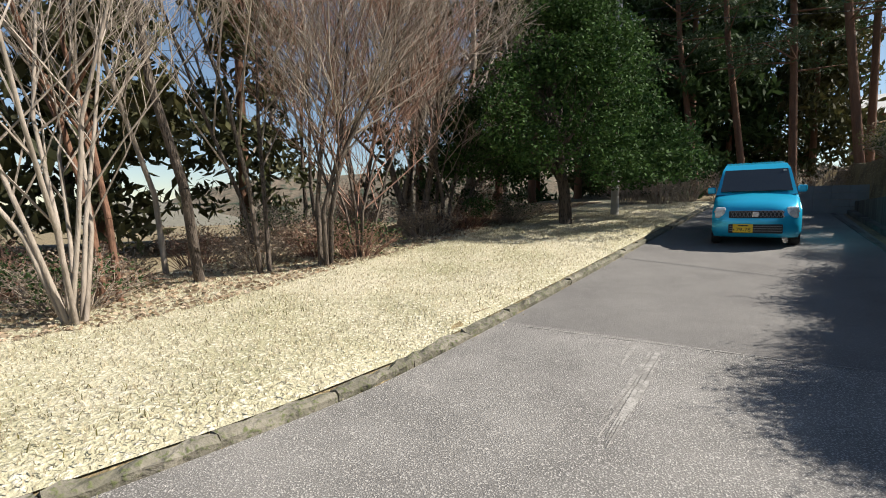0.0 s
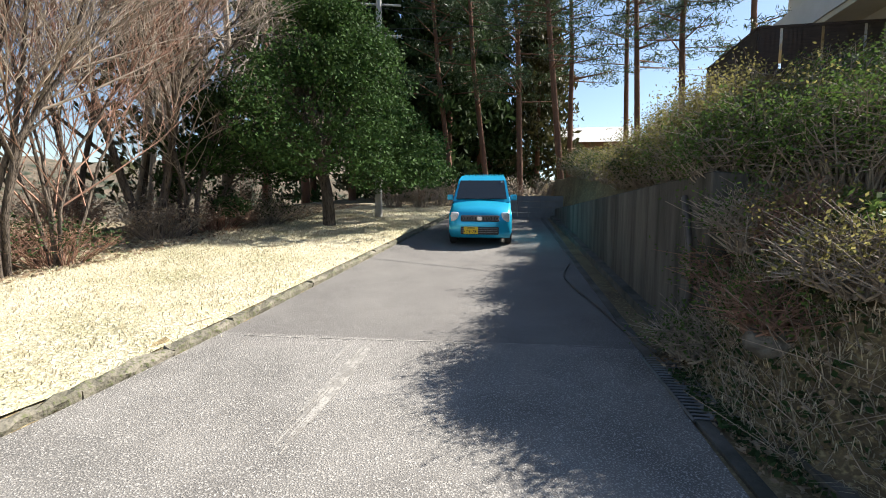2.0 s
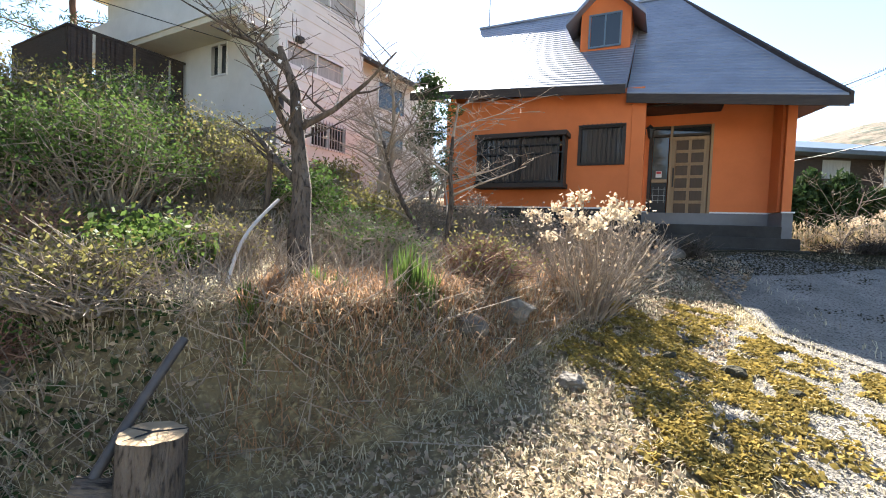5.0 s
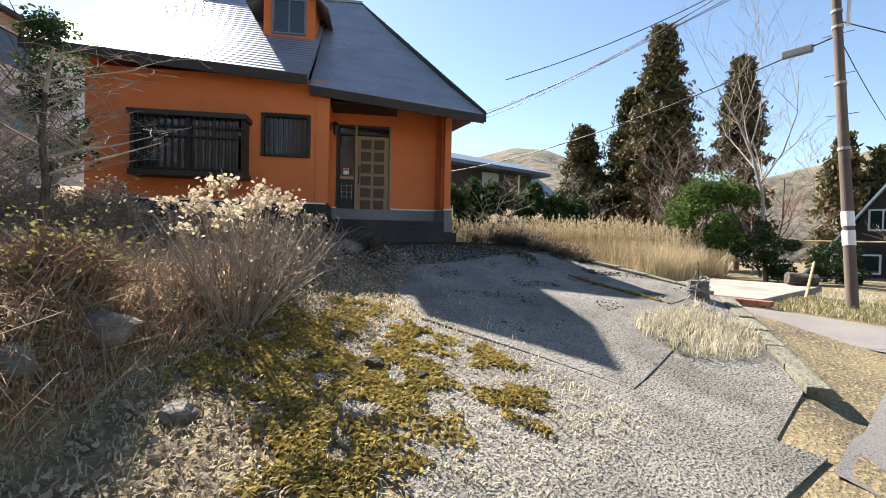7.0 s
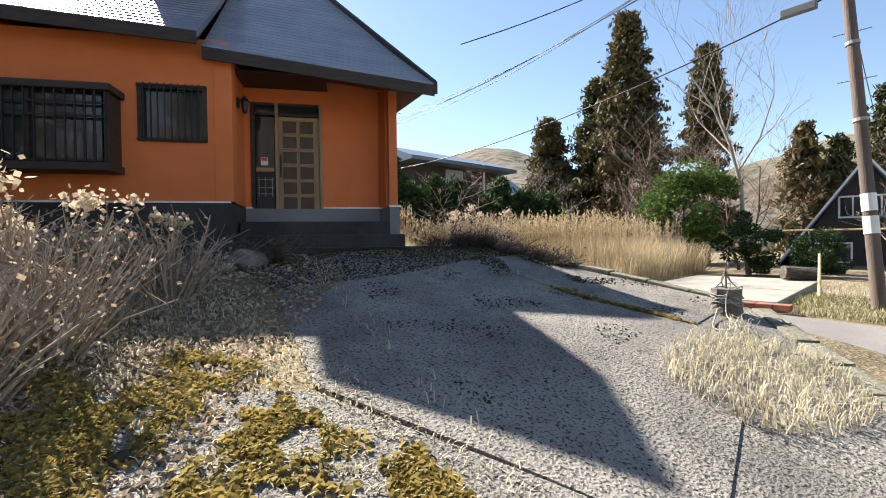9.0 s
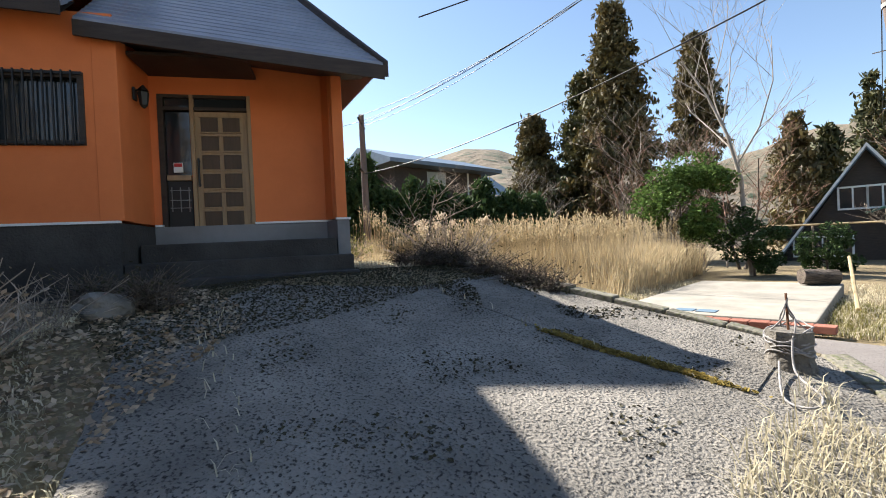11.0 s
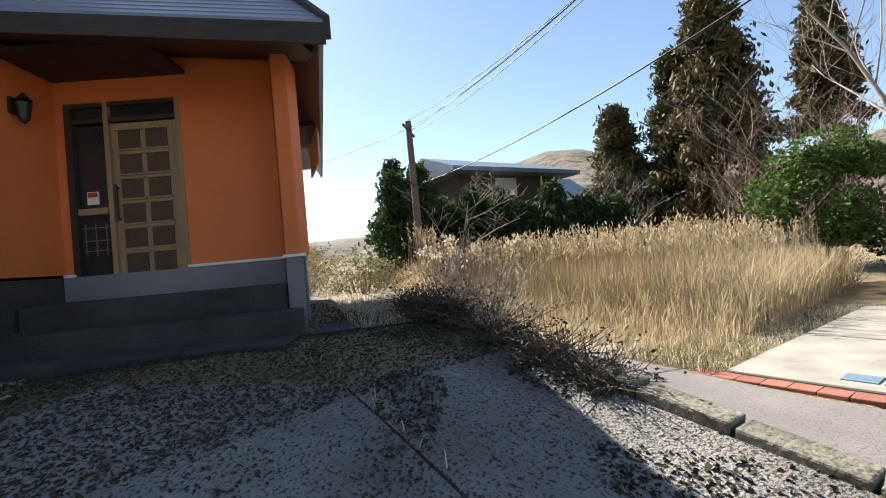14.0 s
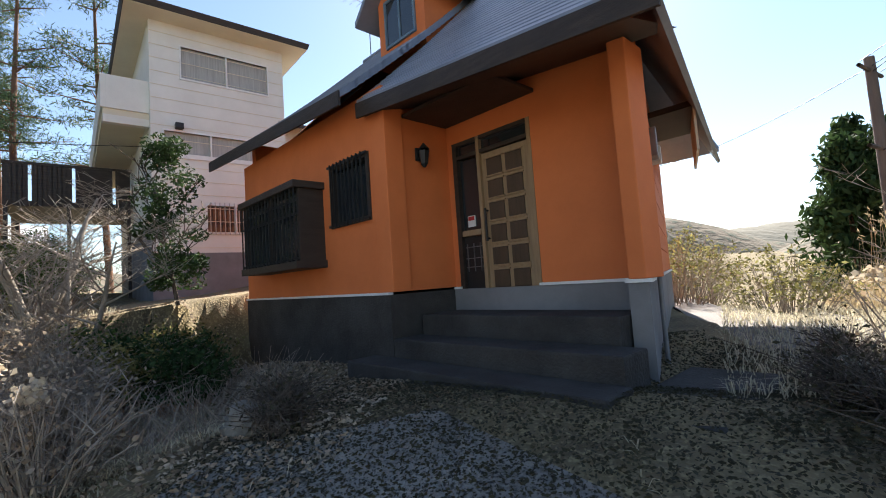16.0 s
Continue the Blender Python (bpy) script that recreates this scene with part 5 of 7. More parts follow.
def conifer(name, x, y, h, r, mat, seed, label, cards=5000, size=0.22, low=0.06, group="conifers", z=None, trunkmat="barkred"):
    rr = np.random.default_rng(seed)
    z = H(x, y) if z is None else z
    t = thing(name, pose(x, y, z - 0.1), label, "tree", group)
    v_, f_ = tubes([(0, 0, 0, 0.010 * h + 0.05, 0.05, 0, h * 0.5, 0.006 * h + 0.03), (0.05, 0, h * 0.5, 0.006 * h + 0.03, 0, 0.03, h * 0.97, 0.02)], 8)
    mesh_object("trunk", v_, f_, M[trunkmat], t, smooth=True)
    nb = 150
    fh = np.sort(low + (1 - low) * rr.uniform(0, 1, nb) ** 0.8)
    a = rr.uniform(0, 2 * np.pi, nb)
    ln = r * np.clip(1.35 * (1 - fh) ** 0.7, 0.06, 1) * rr.uniform(0.6, 1.1, nb)
    k = rr.integers(0, nb, cards)
    f_l = rr.uniform(0.15, 1, cards) ** 0.7
    p = np.stack([np.cos(a[k]) * ln[k] * f_l, np.sin(a[k]) * ln[k] * f_l, h * fh[k] - 0.25 * ln[k] * f_l ** 2], -1) + rr.normal(0, 1, (cards, 3)) * np.array([0.10, 0.10, 0.07]) * r
    v_, f_ = leaf_cards(p, size, rr, -0.3, 0.35)
    mesh_object("crown", v_, f_, M[mat], t)
    return t


def pine(x, y, h, seed, lean=(0, 0), label="tall red pine with a high ragged crown"):
    rr = np.random.default_rng(seed)
    z = H(x, y)
    t = thing("pine_tree", pose(x, y, z - 0.1), label, "tree", "red pines")
    top = Vector((lean[0] * h, lean[1] * h, h))
    mid = top * 0.5 + Vector((rr.normal(0, 0.15), rr.normal(0, 0.15), 0))
    segs = [(0, 0, 0, 0.15, *mid, 0.115), (*mid, 0.115, *top, 0.05)]
    cl = []
    for i in range(30):
        f_ = rr.uniform(0.36, 1.0)
        b0 = mid.lerp(top, (f_ - 0.5) * 2)
        a = rr.uniform(0, 2 * math.pi)
        l_ = (1.15 - f_) * 3.2 * rr.uniform(0.5, 1.1) + 0.4
        e = b0 + Vector((math.cos(a) * l_, math.sin(a) * l_, rr.uniform(-0.1, 0.6)))
        segs.append((*b0, 0.04, *e, 0.012))
        for q in range(5):
            cl.append(tuple(b0.lerp(e, rr.uniform(0.45, 1.05)) + Vector((rr.normal(0, 0.3), rr.normal(0, 0.3), rr.normal(0.12, 0.12)))))
    v_, f_ = tubes(segs, 7)
    mesh_object("trunk", v_, f_, M["barkred"], t, smooth=True)
    cl = np.array(cl)
    n_ = 5500
    p = cl[rr.integers(0, len(cl), n_)] + rr.normal(0, 1, (n_, 3)) * [0.26, 0.26, 0.10]
    v_, f_ = leaf_cards(p, 0.13, rr, 0.1, 0.14)
    mesh_object("crown", v_, f_, M["pine"], t)
    return t


# wood on the verge
WL = "slender bare winter tree at the edge of the lawn"
bare_tree("bare_tree", -5.2, 5.9, 7.5, 0.036, 8, 21, "barkpale", "pale multi-stemmed bare tree beside the lawn", 0.5, (9, 5, 3), 3, 0.07, 0.2, trunkmat="barkpale")
bare_tree("bare_tree", -5.6, 7.1, 8.5, 0.06, 2, 22, "twig", WL, trunkmat="barkred")
bare_tree("bare_tree", -4.9, 8.4, 10, 0.10, 1, 23, "twig", "tall dark straight-trunked bare tree", 0.45, (10, 5, 3), first=0.5)
bare_tree("bare_tree", -3.9, 9.0, 9, 0.05, 3, 24, "twig", WL, 0.5, (12, 8, 5))
bare_tree("bare_tree", -2.7, 9.2, 7.0, 0.058, 4, 25, "twig", "multi-stemmed bare tree with fine brown twigs", 0.5, (12, 8, 5), 3, 0.08, 0.25)
bare_tree("bare_tree", -2.1, 9.8, 6.0, 0.036, 5, 26, "twigred", "reddish twiggy bare tree", 0.5, (11, 7, 5), 3, 0.09, 0.15)
bare_tree("bare_tree", -1.1, 12.5, 8.5, 0.11, 2, 27, "twig", WL, 0.6, (12, 8, 5), 3, 0.07)
bare_tree("bare_tree", -0.3, 12.7, 5.5, 0.065, 3, 28, "twig", WL, 0.65, (12, 8, 5), 3, 0.1, 0.15)
bare_tree("bare_tree", 0.5, 15.5, 10, 0.17, 1, 29, "barkpale", "tall pale bare tree with wide limbs", 0.65, (9, 6, 4), trunkmat="barkpale")
wr = np.random.default_rng(5)
for i in range(16):
    s_, q_ = wr.uniform(4, 17), -wr.uniform(8.5, 14)
    x, y = sq(s_, q_ + 0.08 * s_)
    bare_tree("bare_tree", x, y, wr.uniform(7, 12), wr.uniform(0.06, 0.13), 1, 60 + i, "twig", "bare tree standing in the wood", 0.5, (8, 4, 3), first=0.35, trunkmat=("bark", "barkpale")[i % 2])
for x, y, h, r, sd in ((-8.5, 10.5, 14, 2.2, 81), (-6.8, 14.5, 15, 2.4, 82), (-1.5, 19.5, 15, 2.6, 83), (-11.5, 9.0, 13, 2.3, 84), (2.0, 20.5, 14, 2.4, 85)):
    conifer("cedar_tree", x, y, h, r, "cedar", sd, "dark green conifer standing in the wood", 6500, 0.22, 0.12)
for i, (x, y) in enumerate(((-5.9, 6.6), (-6.3, 7.6), (-4.3, 9.6), (-2.2, 9.9), (-0.9, 12.2), (0.3, 13.2), (1.6, 14.2), (-3.2, 10.2), (-7.0, 5.2), (-8.0, 7.5), (-7.6, 9.4), (-6.2, 10.6), (-4.6, 11.8), (-2.8, 12.8), (-1.2, 14.2), (0.8, 15.6), (-9.4, 6.2), (-9.0, 8.6), (-5.5, 12.8), (-3.4, 14.4))):
    shrub("brushwood", x, y, 0.9 + 0.09 * max(0, i - 8), 1.1, 0.95, "leafdark" if i % 3 == 0 else "deadleaf", 500 + i, "tangled brown brushwood under the trees", 900, 0.035, 90, "twigred" if i % 2 else "twig", group="brushwood")
leafy_tree("evergreen_tree", 3.25, 13.35, 6.2, 7.4, "leafholly", 31, "broad rounded evergreen tree with glossy green leaves", 60000, 0.055, 0.20, 0.24, 95, dome=True)
leafy_tree("evergreen_tree", 0.3, 13.6, 3.6, 2.8, "leafdark", 32, "small dark evergreen tree under the wood", 7000, 0.06, 0.07, 0.15, 18)

# forest behind the car
fr = np.random.default_rng(9)
spots = [(6.5, 24.0), (8.8, 25.5), (10.5, 24.0), (12.3, 26.5), (14.5, 24.5), (16.5, 26.5), (18.5, 24.0), (20.5, 27.0), (9.6, 29.5), (13.5, 30.5), (17.5, 30.5), (5.0, 27.5), (4.0, 23.5), (11.5, 22.5)]
for i, (x, y) in enumerate(spots):
    conifer("forest_conifer", x, y, fr.uniform(12, 17), fr.uniform(2.3, 3.0), "leafdark" if i % 3 else "cedar", 120 + i, "dark green forest conifer behind the road", 7500, 0.24, 0.03, "forest conifers")
pine(12.4, 19.6, 13.5, 41, (-0.10, 0.03))
pine(12.9, 17.6, 13.5, 42, (-0.05, 0.02))
pine(13.6, 15.6, 13.0, 43, (-0.10, 0.03))
pine(16.5, 18.5, 13.5, 44, (-0.04, 0.0))
pine(18.6, 16.0, 14.0, 45, (-0.05, 0.02))
pine(17.8, 13.0, 13.0, 46, (0.02, 0.03))
pine(21.0, 19.0, 15.0, 47, (-0.03, 0.0))
pine(11.0, 20.8, 13.0, 48, (-0.12, 0.0))
pine(20.3, 11.5, 14.0, 49, (0.0, 0.05))
for i, (x, y) in enumerate(((7.9, 17.6), (9.2, 18.3), (10.6, 18.0), (12.0, 17.0), (13.2, 16.2), (14.5, 15.0), (6.8, 18.0))):
    shrub("brushwood", x, y, 1.5, 1.1, 0.9, "deadleaf", 140 + i, "tall tangled brown brushwood by the road's end", 300, 0.04, 80, "twig", group="brushwood")
far_wall = thing("block_wall", pose(10.3, 13.3, H(10.2, 13.2), 0, 0, -32), "low grey concrete block wall across the road's end", "wall", kind="structure")
for r_ in range(4):
    for c_ in range(6):
        box("block", -1.2 + c_ * 0.4 + 0.004, -0.8 + c_ * 0.4 - 0.004, -0.06, 0.06, r_ * 0.2 + 0.004, r_ * 0.2 + 0.196, M["base"], far_wall)
# concrete pole among the trees
vv, ff = tubes([(5.25, 15.0, H(5.25, 15.0) - 0.2, 0.13, 5.3, 15.05, 9.5, 0.09)], 12)
up_ = thing("concrete_pole", pose(0, 0, 0), "grey concrete power pole behind the evergreen tree", "power pole")
mesh_object("shaft", vv, ff, M["polegrey"], up_, smooth=True)
for z in (7.4, 8.4):
    vv, ff = tubes([(4.6, 15.3, z, 0.035, 6.0, 14.8, z, 0.035)], 6)
    mesh_object("crossarm", vv, ff, M["polegrey"], up_)
# distant house among the trees
fh = thing("far_house", pose(24, 25, H(24, 25), 0, 0, -35), "small far house with a pale roof among trees", "house")
box("wall", -2, 2, -1.5, 1.5, 0, 3.0, M["barkred"], fh)
mesh_object("roof", [(-2.5, -2, 2.9), (2.5, -2, 2.9), (2.5, 0, 4.2), (-2.5, 0, 4.2), (2.5, 2, 2.9), (-2.5, 2, 2.9), (-2.5, 0, 2.9), (2.5, 0, 2.9)], [(0, 1, 2, 3), (3, 2, 4, 5), (0, 3, 5, 6), (1, 7, 4, 2)], M["trim"], fh)

# hedge above the wall, shrubs and plants of the garden
hedge = [(*sq(5.8, 3.35), 1.0, 0.8, 0.7), (*sq(6.9, 3.35), 0.95, 0.8, 0.75), (*sq(8.1, 3.4), 0.9, 0.75, 0.75), (*sq(9.4, 3.4), 0.85, 0.75, 0.75), (5.5, 1.9, 0.95, 0.75, 0.7), (6.0, 2.6, 1.0, 0.8, 0.8), (5.9, 3.3, 1.25, 0.9, 0.9), (6.6, 2.4, 1.15, 1.0, 0.9), (6.9, 1.5, 1.0, 0.9, 0.8), (6.9, 4.0, 1.4, 1.0, 1.0), (5.3, 2.7, 0.9, 0.7, 0.6), (7.6, 3.0, 1.4, 1.0, 1.0), (7.7, 5.4, 1.3, 1.0, 1.0)]
for i, (x, y, h, a, b_) in enumerate(hedge):
    shrub("azalea_shrub", x, y, h * 1.15, a, b_, "leafyellow" if i % 3 != 1 else "leaf", 160 + i, "dense twiggy azalea shrub with small yellow-green leaves", 11000, 0.019, 200, "twig", group="hedge shrubs", top=0.25)
for i, (s_, h) in enumerate(((8.5, 0.8), (10.0, 0.75), (11.5, 0.8), (13.0, 0.85), (14.5, 0.9), (16.0, 0.9))):
    x, y = sq(s_, 3.35)
    shrub("wall_shrub", x, y, h, 0.8, 0.75, "leafyellow" if i % 2 else "leafdark", 180 + i, "twiggy shrub hanging over the retaining wall", 4500, 0.024, 120, "twig", group="wall shrubs", top=0.3)
for i, (x, y, h) in enumerate(((4.25, 1.8, 0.4), (4.3, 1.3, 0.4), (4.7, 2.25, 0.5), (4.75, 1.85, 0.55), (4.55, 2.6, 0.4), (4.1, 1.2, 0.3), (4.95, 2.6, 0.6), (5.3, 0.9, 0.5), (5.6, -0.6, 0.5), (5.3, -1.5, 0.5), (6.2, -0.2, 0.6))):
    shrub("bank_shrub", x, y, h, 0.36, 0.36, "leafyellow" if i % 2 else "leaf", 470 + i, "low bare twiggy shrub clinging to the bank", 1500, 0.018, 130, "twig" if i % 3 else "twigred", group="bank shrubs", top=0.3)
shrub("bright_shrub", 4.95, 1.35, 0.42, 0.5, 0.42, "leafbright", 191, "low shrub with bright green pointed leaves", 5200, 0.034, 60, "twig")
for i, (x, y) in enumerate(((7.4, 0.5), (8.2, -0.3), (7.9, 1.2), (9.0, 0.4), (9.3, -1.4), (8.9, -2.6))):
    shrub("garden_shrub", x, y, 0.75, 0.55, 0.5, "leafyellow" if i % 2 else "leaf", 195 + i, "small clipped garden shrub with yellow-green leaves", 2600, 0.03, 40, "twig", group="garden shrubs")
for i, (x, y, h, r_, mt) in enumerate(((9.8, -2.5, 0.75, 0.55, "leafdark"), (9.25, -3.1, 0.6, 0.5, "leafdark"), (10.4, -1.9, 0.8, 0.6, "leafyellow"), (9.2, -2.2, 0.8, 0.55, "leafdark"), (12.6, 3.8, 1.7, 1.0, "leaf"), (13.1, 5.1, 2.0, 1.1, "leafyellow"), (12.2, 6.2, 1.9, 1.1, "leafdark"), (13.9, 6.6, 2.2, 1.2, "leaf"), (14.9, 7.7, 2.2, 1.2, "leafdark"))):
    shrub("garden_shrub", x, y, h, r_, r_ * 0.9, mt, 230 + i, "dense evergreen shrub in the upper garden", 5200, 0.03, 70, "twig", group="upper garden shrubs", top=0.15)
for i, (x, y, h) in enumerate(((8.6, -2.0, 1.0), (8.1, -2.9, 0.85), (8.9, -1.2, 1.0), (7.6, -3.5, 0.7))):
    shrub("dry_bush", x, y, h, 0.5, 0.5, "deadleaf", 245 + i, "straw-coloured dry bush on the garden's edge", 1400, 0.022, 170, "twig", group="dry bushes", top=0.2)
bare_tree("small_bare_tree", 9.7, -0.9, 2.4, 0.05, 3, 249, "barkpale", "pale many-branched bare garden tree", 0.75, (10, 7, 5), 3, 0.2, 0.2, 0.007, "barkpale", "garden trees", 0.5)
leafy_tree("camellia", 10.95, -1.45, 2.7, 1.1, "leafdark", 205, "slim glossy-leaved camellia by the cottage", 6000, 0.035, 0.035, 0.12, 44, "shrub")
bare_tree("plum_tree", 4.92, 0.04, 2.5, 0.115, 1, 206, "bark", "gnarled plum tree with a few white blossoms", 0.75, (8, 6, 4), 3, 0.12, 0.38, 0.008, "bark", "garden trees", 0.6)
pl = bpy.data.objects["plum_tree"]
tw = [c for c in pl.children if c.name.startswith("twig")][0]
tvs = np.array([tuple(v.co) for v in tw.data.vertices])
bl = tvs[np.random.default_rng(4).integers(0, len(tvs), 260)]
bl = bl[bl[:, 2] > 1.1]
v_, f_ = leaf_cards(bl + np.random.default_rng(5).normal(0, 0.012, bl.shape), 0.018, np.random.default_rng(6), 0, 0.8)
mesh_object("blossom", v_, f_, M["trim"], pl, "small white plum blossoms")
bare_tree("small_bare_tree", 9.6, -0.4, 2.6, 0.07, 2, 207, "barkpale", "low crooked bare garden tree", 0.8, (8, 6, 4), 3, 0.2, 0.25, 0.009, "barkpale", "garden trees", 0.4)
bare_tree("small_bare_tree", 7.3, -1.3, 2.4, 0.05, 2, 208, "twig", "low crooked bare garden tree", 0.8, (8, 5, 4), 3, 0.18, 0.25, 0.008, "bark", "garden trees", 0.4)
bare_tree("small_bare_tree", 11.3, -11.6, 2.4, 0.05, 1, 209, "twig", "small bare tree behind the driveway", 0.7, (9, 6, 4), 3, 0.1, 0.2, 0.008, "bark", "garden trees", 0.4)


def hydrangea(x, y, h, r, seed, stems, heads, label):
    rr = np.random.default_rng(seed)
    t = thing("dried_hydrangea", pose(x, y, H(x, y) - 0.03), label, "shrub", "dried hydrangeas")
    segs, tips = [], []
    for i in range(stems):
        a, q = rr.uniform(0, 2 * math.pi), rr.uniform(0, 1) ** 0.6
        b0 = Vector((0.3 * r * q * math.cos(a), 0.3 * r * q * math.sin(a), 0))
        e = Vector((r * q * math.cos(a) + rr.normal(0, 0.1), r * q * math.sin(a) + rr.normal(0, 0.1), h * rr.uniform(0.4, 1.05) * (1 - 0.3 * q * q)))
        m1 = b0.lerp(e, 0.5) + Vector((rr.normal(0, 0.04), rr.normal(0, 0.04), 0.06))
        segs += [(*b0, 0.008, *m1, 0.006), (*m1, 0.006, *e, 0.004)]
        tips.append(e)
        for k in range(2):
            s0 = m1.lerp(e, rr.uniform(0.2, 0.9))
            segs.append((*s0, 0.004, *(s0 + Vector((rr.normal(0, 0.1), rr.normal(0, 0.1), rr.uniform(0.05, 0.2)))), 0.002))
    v_, f_ = tubes(segs, 4)
    tagged(mesh_object("cane", v_, f_, M["twig"], t), kind="stuff")
    tips = sorted(tips, key=lambda e: -e.z + rr.uniform(0, 0.45))
    for e in tips[:heads]:
        c = np.array(tuple(e))
        p = c + rr.normal(0, 1, (60, 3)) * [0.05, 0.05, 0.035]
        v_, f_ = leaf_cards(p, 0.022, rr, 0, 0.9)
        tagged(mesh_object("flower_head", v_, f_, M["bloom"], t), kind="stuff")
    p = np.array([tuple(tips[k]) for k in rr.integers(0, len(tips), 500)]) * rr.uniform(0.3, 1, (500, 1)) + rr.normal(0, 0.05, (500, 3))
    v_, f_ = leaf_cards(p, 0.022, rr, 0, 0.7)
    tagged(mesh_object("dry_foliage", v_, f_, M["deadleaf"], t), kind="stuff")
    return t


hydrangea(5.75, -2.75, 1.25, 0.85, 211, 130, 16, "large dried hydrangea bush with pale brown flower heads")
hydrangea(6.3, -3.2, 1.0, 0.7, 212, 90, 6, "dried hydrangea bush with bare canes")
hydrangea(8.95, -10.2, 1.45, 0.85, 213, 170, 7, "dried hydrangea bush with grey-brown canes beside the cottage")
hydrangea(7.2, -4.1, 0.9, 0.6, 214, 80, 3, "dried hydrangea bush with bare canes")


def daffodils(x, y, n, h, seed):
    rr = np.random.default_rng(seed)
    p = np.stack([x + rr.normal(0, 0.06, n), y + rr.normal(0, 0.06, n), np.zeros(n)], -1)
    p[:, 2] = height(p[:, 0], p[:, 1])
    v_, f_ = blades(p, h, 0.018, 0.25, rr)
    tagged(mesh_object("daffodil_clump", v_, f_, M["leafbright"]), "clump of upright green daffodil leaves", "plant", "daffodil clumps", "stuff")


for i, (x, y, n, h) in enumerate(((4.52, -0.82, 150, 0.36), (4.6, -0.98, 60, 0.2), (4.5, -0.3, 50, 0.16), (4.6, -0.12, 40, 0.2), (4.15, 0.25, 30, 0.2), (9.9, -10.0, 60, 0.2))):
    daffodils(x, y, n, h, 220 + i)


# ---- loose cover: grass, leaves, reeds ----
def scatter(n, poly_fn, box_, rr):
    p = np.stack([rr.uniform(box_[0], box_[1], n), rr.uniform(box_[2], box_[3], n)], -1)
    return p[poly_fn(p[:, 0], p[:, 1])]


def on_ground(p, lift=0.0):
    return np.concatenate([p, (height(p[:, 0], p[:, 1]) + lift)[:, None]], -1)


def stuff(name, vf, mat, label, category):
    return tagged(mesh_object(name, vf[0], vf[1], M[mat]), label, category, kind="stuff")


rg = np.random.default_rng(77)
sq_of = lambda x, y: (0.53 * x + 0.85 * y, 0.85 * x - 0.53 * y)


def verge_mask(x, y, lo=0.14, hi=7.5):
    s_, q_ = sq_of(x, y)
    d = kerb_q(s_) - q_
    return (d > lo) & (d < hi) & (s_ > -3) & (s_ < 20)


p = scatter(150000, verge_mask, (-9, 9, -2, 20), rg)
stuff("lawn_grass", blades(on_ground(p, 0.02), 0.05, 0.010, 1.7, rg, 0.3), "drygrass", "short matted straw-coloured lawn grass", "grass")
p = scatter(9000, verge_mask, (-9, 9, -2, 20), rg)
p = p[(np.sin(p[:, 0] * 1.7) + np.sin(p[:, 1] * 2.1 + 1)) > 0.9]
stuff("green_grass", blades(on_ground(p, 0.02), 0.06, 0.010, 1.0, rg), "leafyellow", "thin green shoots in the dry lawn", "grass")
p = scatter(60000, lambda x, y: verge_mask(x, y, 4.2, 11), (-12, 9, 0, 20), rg)
stuff("wood_litter", leaf_cards(on_ground(p, 0.04), 0.045, rg, 0.85, 0.6), "deadleaf", "brown fallen leaves under the trees", "leaves")
p = scatter(2500, lambda x, y: verge_mask(x, y, -0.12, 0.02), (-4, 9, 0, 17), rg)
stuff("kerb_weeds", blades(on_ground(p), 0.05, 0.010, 1.2, rg, 0.2), "drygrass", "dry grass growing along the kerb", "grass")


def bank_mask(lo, hi):
    return lambda x, y: (bank_d(x, y) > lo) & (bank_d(x, y) < hi) & (sq_of(x, y)[0] < 5.0) & (sq_of(x, y)[1] > 1.9)


p = scatter(90000, bank_mask(-0.1, 1.6), (3, 9.2, -5.5, 4.5), rg)
stuff("bank_grass", blades(on_ground(p), 0.15, 0.007, 1.9, rg, 0.5), "drygrass", "hanging dead grass on the garden bank", "grass")
p = scatter(60000, lambda x, y: bank_mask(0.0, 1.2)(x, y) & (y < 0.3) & (y > -3.6), (3, 9, -5.5, 2), rg)
stuff("bank_bracken", blades(on_ground(p, 0.02), 0.22, 0.008, 1.9, rg, 0.6), "reedred", "rust-brown dead bracken over the bank's edge", "grass")
p = scatter(60000, lambda x, y: (bank_d(x, y) > -1.3) & (bank_d(x, y) < 6) & (sq_of(x, y)[1] > 2.2) & (sq_of(x, y)[0] < 5), (3, 12, -6, 5), rg)
stuff("garden_litter", leaf_cards(on_ground(p, 0.02), 0.026, rg, 0.6, 0.55), "deadleaf", "fallen leaves and twigs over the garden soil", "leaves")
p = scatter(26000, bank_mask(1.2, 6.5), (3.5, 13, -5.5, 4.5), rg)
stuff("garden_grass", blades(on_ground(p), 0.2, 0.005, 1.5, rg, 0.4), "drygrass", "tangled dry grass in the garden", "grass")
p = scatter(16000, bank_mask(-0.05, 4.5), (3.5, 10, -5.0, 4.5), rg)
c3 = on_ground(p)
e3 = c3 + np.stack([rg.normal(0, 0.22, len(p)), rg.normal(0, 0.22, len(p)), rg.uniform(0.05, 0.45, len(p))], -1)
stuff("garden_twigs", tubes(np.concatenate([c3, np.full((len(p), 1), 0.004), e3, np.full((len(p), 1), 0.002)], 1), 3), "twig", "thin dead canes and twigs in the garden", "twigs")
p = scatter(14000, lambda x, y: (bank_d(x, y) > -0.25) & (bank_d(x, y) < 0.8) & (y > 0.6) & (sq_of(x, y)[0] < 4.5), (3.4, 6, -0.3, 4.5), rg)
